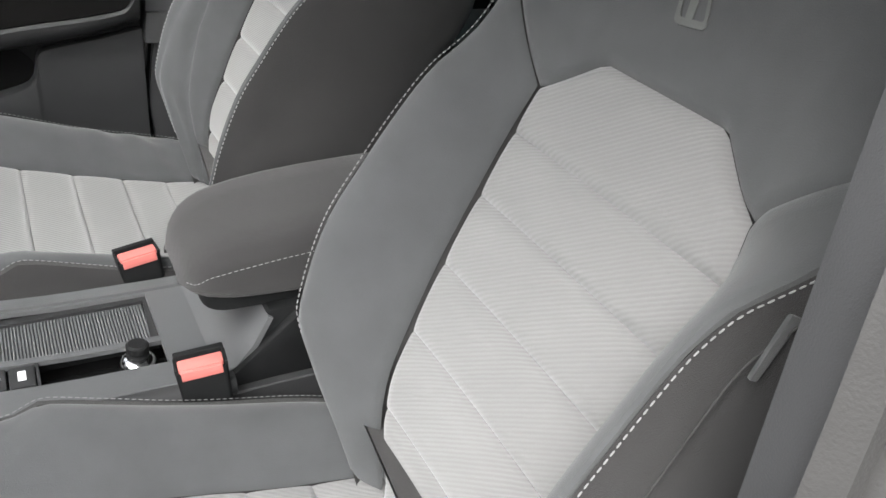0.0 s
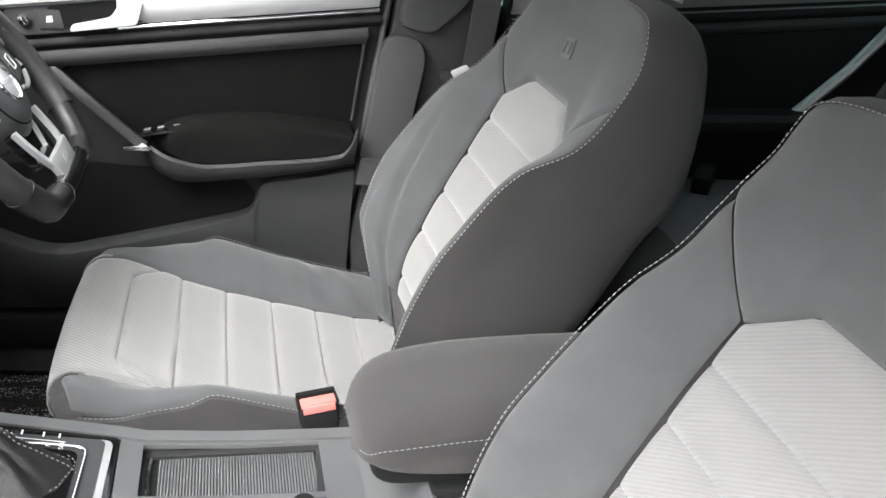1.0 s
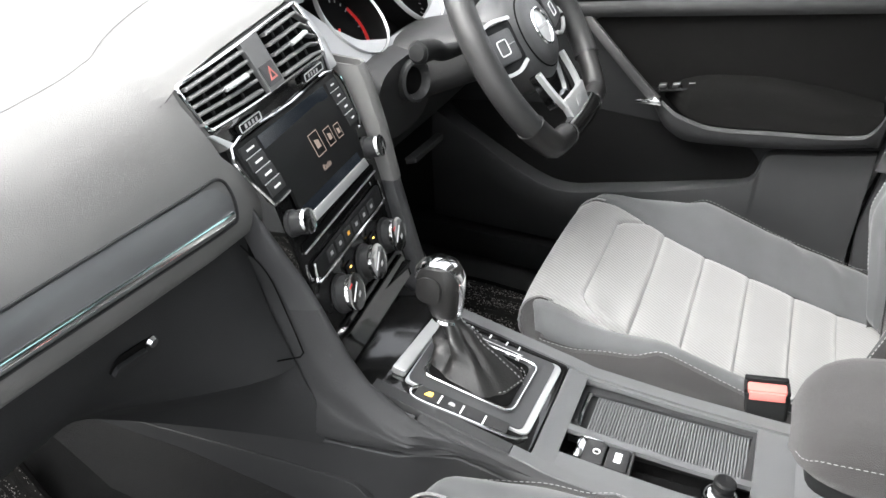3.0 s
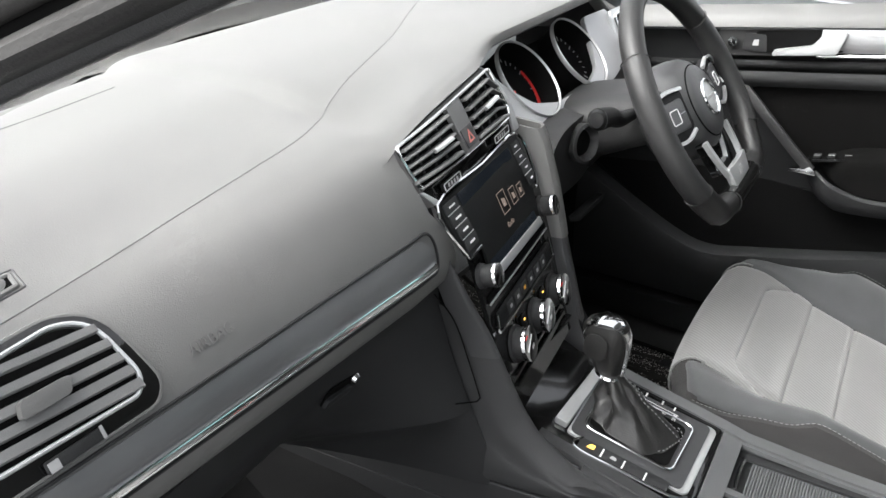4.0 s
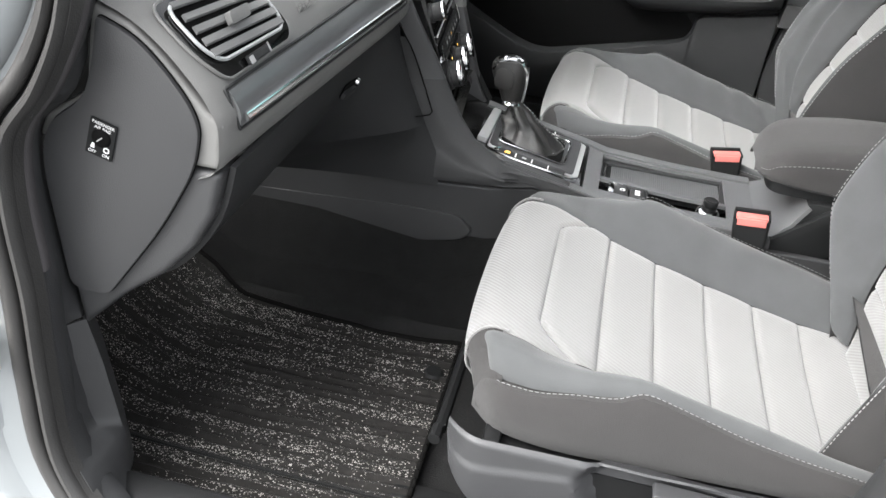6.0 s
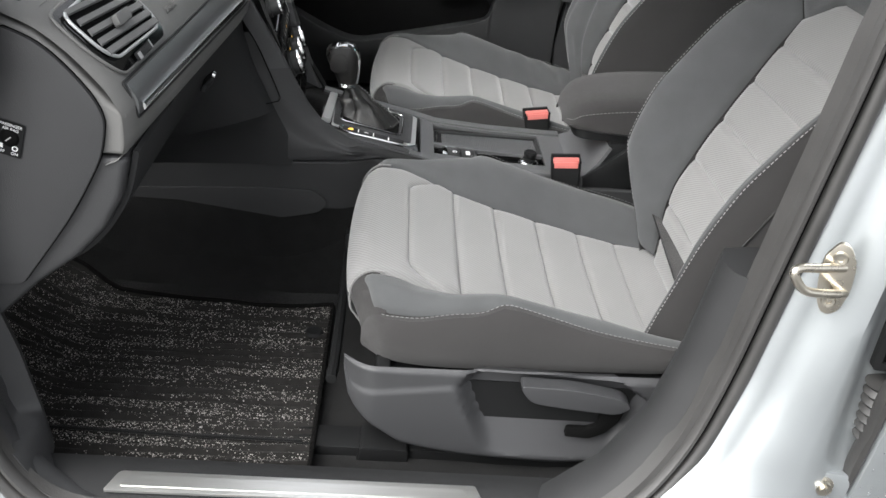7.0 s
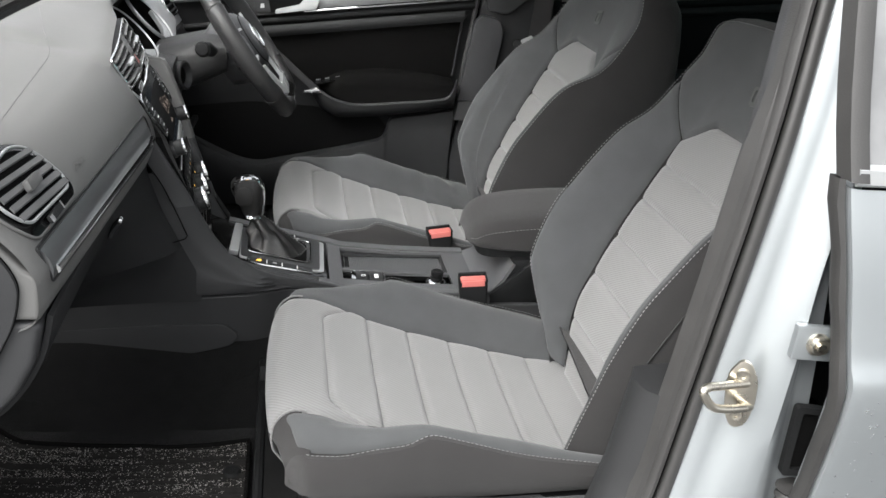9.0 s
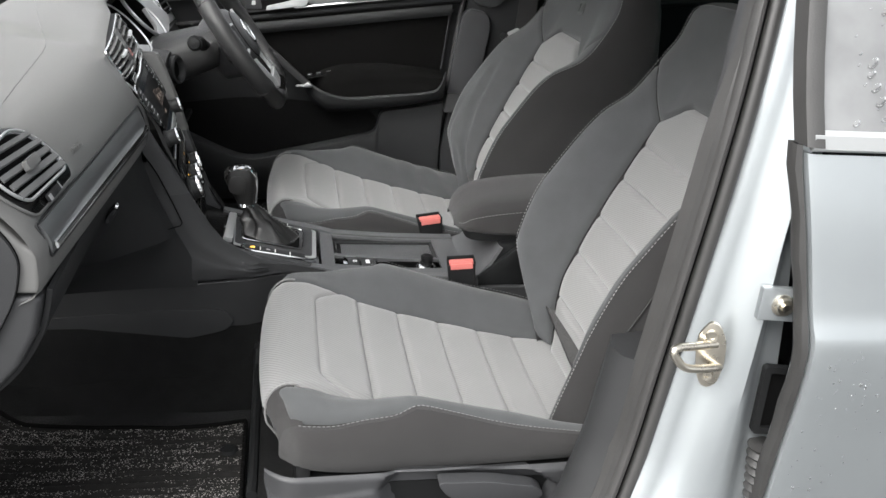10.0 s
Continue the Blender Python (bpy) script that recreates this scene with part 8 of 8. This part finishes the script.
# lock striker
striker = thing("door_striker", (0.672, -0.79, 0.70), "steel lock striker bolted to the painted pillar", "striker")
sm_ = plane_map((0.667, -0.7885, 0.7365), (0.90, -0.43, 0.10), (-0.16, 0.06, 1))
part("striker_plate", prism(round_poly([(0.000, -0.043), (0.010, -0.036), (0.0165, -0.010), (0.0165, 0.020), (0.008, 0.038), (-0.002, 0.043), (-0.0145, 0.026), (-0.0165, 0.006), (-0.0145, -0.024), (-0.008, -0.040)], 0.008), lambda u, v, w: sm_(u, v, w - 0.003), 0.006), STEEL, striker, "zinc-plated plate", bevel=0.0012)
loop_dir = Vector((-0.97, -0.22, 0.05))
loop_pts = [sm_(0.006, 0.014, 0.0), sm_(0.000, 0.0145, 0.004), sm_(-0.002, 0.014, 0.004) + loop_dir * 0.022, sm_(-0.002, 0.014, 0.004) + loop_dir * 0.044, sm_(0.000, 0.008, 0.004) + loop_dir * 0.052, sm_(0.006, -0.008, 0.004) + loop_dir * 0.046, sm_(0.008, -0.013, 0.004) + loop_dir * 0.030, sm_(0.009, -0.014, 0.004), sm_(0.010, -0.014, 0.0)]
part("striker_loop", tube(smooth_path(loop_pts, 6), 0.0048, 12), STEEL, striker, "bent steel loop")
for v in (0.025, -0.025):
    part("striker_screw", lathe([(0.003, 0.001), (0.0034, 0.0025), (0.0065, 0.003), (0.0075, 0.0015), (0.0075, 0.0)], sm_(-0.002 if v < 0 else 0.0, v, 0.003), sm_(0, 0, 1) - sm_(0, 0, 0), 20), STEEL, striker)

# hinge bracket, latch recess and cable boot at the rear edge
hinge = thing("hinge_bracket", (0.735, -0.79, 0.78), "bolted silver hinge bracket in the door gap", "hinge")
hb = plane_map((0.738, -0.786, 0.802), (1, -0.1, -0.02), (0, 0.05, 1))
part("bracket_plate", prism(round_poly([(-0.026, -0.020), (0.03, -0.020), (0.03, 0.020), (-0.026, 0.020)], 0.003), hb, 0.010), PAINT, hinge, bevel=0.002)
part("bracket_bolt", lathe([(0.0, 0.011), (0.005, 0.011), (0.0055, 0.008), (0.009, 0.0085), (0.010, 0.003), (0.013, 0.002), (0.013, 0.0)], hb(0.0, 0, 0.010), hb(0, 0, 1) - hb(0, 0, 0), 6 * 4), STEEL, hinge, "hexagon bolt")
recess = thing("latch_recess", (0.762, -0.785, 0.63), "black plastic cover in the door gap", "cover")
lm = plane_map((0.763, -0.787, 0.675), (1, -0.1, 0.02), (-0.02, 0.03, 1))
part("cover_frame", ring_prism(round_poly([(-0.022, -0.046), (0.02, -0.046), (0.02, 0.042), (-0.022, 0.046)], 0.006), round_poly([(-0.014, -0.038), (0.016, -0.038), (0.016, 0.034), (-0.014, 0.038)], 0.004), lm, 0.010), DARK_PLASTIC, recess)
part("cover_well", prism(round_poly([(-0.018, -0.042), (0.018, -0.042), (0.018, 0.040), (-0.018, 0.042)], 0.004), lm, 0.003), BLACK_HOLE, recess)
boot = thing("cable_boot", (0.765, -0.79, 0.56), "black corrugated rubber cable boot", "cable boot")
part("boot_sleeve", lathe([(0.014 + 0.005 * (k % 2), 0.006 * k) for k in range(14)], (0.770, -0.800, 0.535), (-0.12, 0.05, 1), 20), RUBBER, boot)
lower = thing("lower_hinge_bracket", (0.74, -0.79, 0.45), "bolted silver bracket low on the painted pillar", "hinge")
hb2 = plane_map((0.735, -0.800, 0.468), (1, -0.1, -0.02), (0, 0.05, 1))
part("bracket_plate", prism(round_poly([(-0.02, -0.018), (0.03, -0.018), (0.03, 0.018), (-0.02, 0.018)], 0.004), hb2, 0.010), PAINT, lower, bevel=0.002)
part("bracket_bolt", lathe([(0.0, 0.011), (0.005, 0.011), (0.0055, 0.008), (0.009, 0.0085), (0.010, 0.003), (0.013, 0.002), (0.013, 0.0)], hb2(-0.002, 0, 0.010), hb2(0, 0, 1) - hb2(0, 0, 0), 24), STEEL, lower)

# rear door, near side, closed
near_rear = thing("rear_door", (1.2, -0.84, 0.25), "wet silver rear car door, closed, with rain on it", "car door")


def edge_x(z):
    return float(np.interp(z, [0.30, 0.50, 0.63, 0.78, 0.83, 0.98, 1.05, 1.32], [0.775, 0.765, 0.757, 0.748, 0.740, 0.712, 0.708, 0.72]))


skin_y = curve([0.28, 0.45, 0.62, 0.765, 0.785, 0.80, 0.90, 0.985], [-0.790, -0.816, -0.836, -0.853, -0.852, -0.845, -0.826, -0.806])
rows = []
for z in [0.28, 0.36, 0.45, 0.54, 0.62, 0.70, 0.75, 0.77, 0.780, 0.79, 0.80, 0.82, 0.86, 0.90, 0.94, 0.97, 0.982]:
    e = edge_x(z)
    rows.append([Vector((e + 0.004, skin_y(z) + 0.04, z)), Vector((e, skin_y(z) + 0.012, z)), Vector((e + 0.003, skin_y(z) + 0.003, z)), Vector((e + 0.012, skin_y(z), z))] + [Vector((x, skin_y(z) - 0.004 * math.sin((x - 0.75) * 3), z)) for x in np.linspace(0.80, 1.72, 12)])
part("door_skin", shell(rows, 0.004, up=(0, -1, 0)), PAINT, near_rear, "silver metallic skin with a crease")
rows = [[Vector((x, -0.806 - 0.001, 0.985)), Vector((x, -0.810, 0.988)), Vector((x, -0.808, 1.002)), Vector((x, -0.800, 1.006)), Vector((x, -0.796, 0.99))] for x in np.linspace(0.716, 1.72, 8)]
part("belt_trim", grid(rows, close_v=True, caps=True), SATIN, near_rear, "satin belt line trim")
part("window_pane", shell([[Vector((x, -0.800 + 0.42 * (z - 1.0), z)) for x in np.linspace(0.722, 1.70, 6)] for z in np.linspace(1.0, 1.36, 5)], 0.004, up=(0, -1, 0)), SKY_GREY_GLASS, near_rear, "tinted wet window glass with the sky's reflection painted in grey")
rows = []
for z in np.linspace(0.99, 1.36, 10):
    y = -0.802 + 0.42 * (z - 1.0)
    e = edge_x(z)
    rows.append([Vector((e - 0.004, y + 0.02, z)), Vector((e - 0.002, y - 0.002, z)), Vector((e + 0.006, y - 0.006, z)), Vector((e + 0.016, y - 0.006, z)), Vector((e + 0.020, y + 0.004, z))])
part("window_edge", grid(rows), RUBBER, near_rear, "black window edge strip")
rows = []
for z in np.linspace(0.28, 0.99, 30):
    e, y = edge_x(z), skin_y(z)
    wob = 0.0015 * math.sin(z * 70)
    rows.append([Vector((e - 0.009 + wob, y + 0.024, z)), Vector((e - 0.011 + wob, y + 0.017, z)), Vector((e - 0.008 + wob, y + 0.008, z)), Vector((e - 0.002, y + 0.006, z)), Vector((e + 0.002, y + 0.022, z))])
part("edge_seal", grid(rows, close_v=True), RUBBER, near_rear, "black rubber edge seal")


def droplets(name, place, count, seed, parent, r0=0.0010, r1=0.0032):
    """Rain beads: small flattened domes on a surface place(u, v) -> point, outward direction."""
    rng = random.Random(seed)
    bm = bmesh.new()
    for _ in range(count):
        p, n = place(rng.random(), rng.random())
        r = r0 + (r1 - r0) * rng.random() ** 2.5
        a, b = frame_at(n)
        st = 1.0 + 0.5 * rng.random()
        rings = []
        for f, h in ((1.0, 0.0), (0.8, 0.35), (0.4, 0.52)):
            rings.append([bm.verts.new(p + (a * math.cos(k) + b * st * math.sin(k)) * r * f + n * r * h) for k in [2 * math.pi * q / 8 for q in range(8)]])
        tip = bm.verts.new(p + n * r * 0.58)
        for e, f in zip(rings, rings[1:]):
            for k in range(8):
                bm.faces.new((e[k], e[(k + 1) % 8], f[(k + 1) % 8], f[k]))
        for k in range(8):
            bm.faces.new((rings[-1][k], rings[-1][(k + 1) % 8], tip))
    ob = part(name, bm, GLASS, parent, "scattered rain drops")
    ob["kind"] = "stuff"
    return ob


droplets("rain_drops", lambda u, v: (Vector((0.77 + 0.5 * u, skin_y(0.36 + 0.42 * v) - 0.0005, 0.36 + 0.42 * v)), Vector((0, -1, 0.05))), 900, 3, near_rear, 0.0006, 0.0022)
droplets("rain_drops", lambda u, v: (Vector((0.76 + 0.5 * u, -0.8045 + 0.42 * (0.32 * v), 1.0 + 0.32 * v)), Vector((0, -0.92, -0.38)).normalized() * 1.0), 420, 5, near_rear, 0.0014, 0.0055)

# front hinge pillar, painted
rows = []
for z in np.linspace(0.30, 0.835, 26):
    x0 = float(np.interp(z, [0.30, 0.42, 0.52, 0.72, 0.785, 0.835, 0.90], [-0.13, -0.222, -0.240, -0.246, -0.236, -0.214, -0.192])) - 0.050
    y0 = -0.752
    rows.append([Vector((x0 + 0.01, y0 + 0.004, z)), Vector((x0, y0 - 0.004, z)), Vector((x0 - 0.010, y0 - 0.018, z)), Vector((x0 - 0.03, y0 - 0.030, z)), Vector((x0 - 0.08, y0 - 0.034, z)), Vector((x0 - 0.13, y0 - 0.030, z)), Vector((x0 - 0.16, y0 + 0.02, z))])
hp = thing("hinge_pillar", (-0.32, -0.77, 0.3), "silver painted front hinge pillar", "pillar", kind="structure")
part("pillar_skin", shell(rows, 0.004, up=(0, -1, 0)), PAINT, hp)
strap = thing("door_check_strap", (-0.30, -0.77, 0.53), "dark steel door check strap bolted to the pillar", "door check")
cs = plane_map((-0.296, -0.770, 0.553), (1, -0.2, 0), (0, 0, 1))
part("strap_plate", prism(round_poly([(-0.02, -0.016), (0.024, -0.014), (0.024, 0.014), (-0.02, 0.016)], 0.005), cs, 0.008), STEEL, strap, bevel=0.002)
part("strap_bolt", lathe([(0.0, 0.006), (0.006, 0.006), (0.010, 0.003), (0.010, 0.0)], cs(0.010, 0, 0.008), cs(0, 0, 1) - cs(0, 0, 0), 20), STEEL, strap)
part("strap_arm", prism(round_poly([(-0.06, -0.02), (-0.02, -0.024), (-0.012, 0.02), (-0.05, 0.016)], 0.006), lambda u, v, w: cs(u, v, w + 0.008), 0.018), DARK_PLASTIC, strap, bevel=0.004)

# sill: painted outside, plastic cover and scuff plate
sill = thing("door_sill", (0.15, -0.74, 0.25), "charcoal plastic door sill cover with metal scuff plate", "door sill", kind="structure")
rows = []
for x in np.linspace(-0.23, 0.60, 16):
    rows.append([Vector((x, y, z)) for y, z in ((-0.665, 0.290), (-0.680, 0.312), (-0.690, 0.338), (-0.702, 0.350), (-0.740, 0.355), (-0.782, 0.350), (-0.800, 0.342))])
part("sill_cover", shell(rows, 0.006, up=(0, 0, 1)), PLASTIC, sill, "charcoal plastic sill cover")
part("scuff_plate", prism(round_poly([(-0.112, -0.768), (0.352, -0.764), (0.342, -0.732), (-0.100, -0.735)], [0.004, 0.006, 0.004, 0.006]), lambda a, b, c: Vector((a, b, 0.3555 + c)), 0.004), ALU, sill, "brushed aluminium scuff plate", bevel=0.0012)
part("plate_inlay", prism(round_poly([(-0.094, -0.760), (0.332, -0.757), (0.326, -0.740), (-0.086, -0.742)], 0.003), lambda a, b, c: Vector((a, b, 0.3596 + c)), 0.0008), ALU, sill)
rows = []
for x in np.linspace(-0.40, 0.95, 20):
    rows.append([Vector((x, y, z)) for y, z in ((-0.795, 0.332), (-0.815, 0.330), (-0.830, 0.318), (-0.838, 0.29), (-0.81, 0.22), (-0.78, 0.17))])
part("rocker", shell(rows, 0.004, up=(0, -1, 0)), PAINT, sill, "silver painted rocker panel")

# roof, headliner and windscreen
def roof_z(x, y):
    return float(np.interp(x, [-0.02, 0.2, 0.45, 0.8, 1.3, 1.9], [1.13, 1.27, 1.375, 1.42, 1.41, 1.32])) - 0.16 * (y / 0.66) ** 4 * 0.8


roof = thing("car_roof", (0.9, 0, 1.3), "silver car roof with pale headliner", "roof", kind="structure")
rows = [[Vector((x, y, roof_z(x, y) + 0.03)) for y in np.linspace(-0.66, 0.68, 21)] for x in np.linspace(0.31, 1.95, 17)]
part("roof_skin", shell(rows, 0.006, up=(0, 0, 1)), PAINT, roof)
rows = [[Vector((x, y, roof_z(x, y) + 0.015)) for y in np.linspace(-0.64, 0.66, 21)] for x in np.linspace(0.31, 1.95, 17)]
part("headliner", shell(rows, 0.006, up=(0, 0, -1)), HEADLINER, roof)

# front pillars and windscreen follow the upper front edge of the door opening
def framed(profile, i0=31, i1=104):
    return ringed(profile)[i0:i1]


def mirrored(rows):
    return [[Vector((p.x, -p.y + 0.012, p.z)) for p in r] for r in rows]


for sg in (-1, 1):
    fp = thing("front_pillar", (-0.1, sg * 0.70, 0.9), "silver painted front pillar with dark inner trim", "pillar", kind="structure")
    skin = framed([(0.036, -0.010), (0.040, 0.008), (0.056, 0.020), (0.080, 0.026), (0.096, 0.018), (0.106, 0.002), (0.108, -0.02)])
    inner = framed([(0.004, -0.004), (-0.004, -0.014), (-0.004, -0.024), (0.012, -0.044), (0.045, -0.056), (0.085, -0.048), (0.112, -0.022)])
    if sg > 0:
        skin, inner = mirrored(skin), mirrored(inner)
    part("pillar_skin", shell(skin, 0.003, up=(0, sg, 0)), PAINT, fp)
    part("inner_trim", shell(inner, 0.003, up=(0, -sg, 0)), PILLAR_TRIM, fp, "dark plum grey inner trim")
edge_l = framed([(0.109, -0.004)], 46, 92)
windscreen = thing("windscreen", (-0.3, 0, 0.9), "rain-spotted windscreen with black edge band", "windscreen", kind="structure")
rows = []
for k, (p,) in enumerate(edge_l):
    q = Vector((p.x, -p.y + 0.012, p.z))
    bow = 0.28 - 0.20 * k / (len(edge_l) - 1)
    rows.append([p.lerp(q, t) + Vector((-bow, 0, 0.02)) * (1 - (2 * t - 1) ** 2) for t in np.linspace(0.0, 1, 21)])
pane = part("screen_pane", shell(rows, 0.004, up=(-1, 0, 1)), GLASS, windscreen, "clear wet glass")
pane.visible_shadow = False
low_edge = framed([(0.109, -0.004)], 37, 47)
low = []
for k, (p,) in enumerate(low_edge):
    q = Vector((p.x, -p.y + 0.012, p.z))
    bow = 0.28 + 0.012 * (len(low_edge) - 1 - k)
    low.append([p.lerp(q, t) + Vector((-bow, 0, 0.02)) * (1 - (2 * t - 1) ** 2) for t in (0.0, 0.05, 0.09)])
corner = part("corner_pane", shell(low, 0.004, up=(-1, 0, 1)), GLASS, windscreen)
corner.visible_shadow = False
rows_band = low[:-1] + rows
band = [[r[0].lerp(r[1], t) + Vector((-0.004, 0, 0.004)) for t in (0.0, 0.3, 0.62)] for r in rows_band]
part("edge_band", shell(band, 0.002, up=(-1, 0, 1)), DARK_PLASTIC, windscreen, "black edge band")


def screen_spot(u, v):
    k = int(v * (len(rows) - 2))
    a, b = rows[k][1].lerp(rows[k][4], u), rows[k + 1][1].lerp(rows[k + 1][4], u)
    f = v * (len(rows) - 2) - k
    n = (rows[k + 1][1] - rows[k][1]).cross(rows[k][4] - rows[k][1]).normalized()
    if n.z < 0:
        n = -n
    return a.lerp(b, f) + n * 0.004, n


droplets("rain_drops", screen_spot, 700, 8, windscreen, 0.0012, 0.0035)
# cowl and bonnet ahead of the screen
rows = [[Vector((x, y, z - 0.05 * (y / 0.75) ** 4)) for y in np.linspace(-0.78, 0.78, 13)] for x, z in ((-0.60, 0.84), (-0.70, 0.87), (-0.82, 0.90), (-0.95, 0.89), (-1.3, 0.83), (-1.6, 0.72))]
lone("bonnet", shell(rows, 0.01, up=(0, 0, 1)), PAINT, "silver painted bonnet ahead of the windscreen", "bonnet", kind="structure")
rows = [[Vector((x, -0.78 - 0.02 * (z < 0.7), z)) for z in np.linspace(0.20, 0.86, 6)] for x in np.linspace(-1.3, -0.40, 6)]
lone("front_wing", shell(rows, 0.006, up=(0, -1, 0)), PAINT, "silver painted front wing", "wing", kind="structure")
# far body side and windows
rows = [[Vector((x, 0.79, z)) for z in np.linspace(0.2, 0.96, 5)] for x in np.linspace(-1.3, 2.0, 8)]
lone("far_body_side", shell(rows, 0.02, up=(0, 1, 0)), PAINT, "silver painted far side of the car", "car body", kind="structure")
lone("side_lining", box(0.86, 1.95, 0.752, 0.768, 0.20, 0.96), DARK_PLASTIC, "dark lining behind the rear door trim", "trim", kind="structure")
win = part("far_window", shell([[Vector((x, 0.77 - 0.35 * (z - 0.96), z)) for x in np.linspace(-0.1, 0.62, 5)] for z in (0.96, 1.1, 1.3)], 0.004, up=(0, 1, 0)), GLASS, None)
tagged(win, "clear side window glass of the far door", "window", kind="structure")
win = part("far_rear_window", shell([[Vector((x, 0.77 - 0.35 * (z - 0.96), z)) for x in np.linspace(0.625, 1.75, 5)] for z in (0.96, 1.1, 1.3)], 0.004, up=(0, 1, 0)), PRIVACY, None)
tagged(win, "dark tinted window glass of the far rear door", "window", kind="structure")
rear_glass = part("rear_window", shell([[Vector((1.97, y, 1.04)), Vector((1.94, y, 1.20)), Vector((1.90, y, 1.36))] for y in np.linspace(-0.66, 0.68, 5)], 0.004, up=(1, 0, 0)), PRIVACY, None)
tagged(rear_glass, "dark tinted glass behind the rear bench", "window", kind="structure")

# ---- ground outside ----
rows = [[Vector((x, y, 0.0)) for y in (-300, -30, -6, -2, 2, 6, 30, 300)] for x in (-300, -30, -6, -2, 2, 6, 30, 300)]
lone("ground", grid(rows), ASPHALT, "wet grey asphalt round the car", "ground", kind="structure")
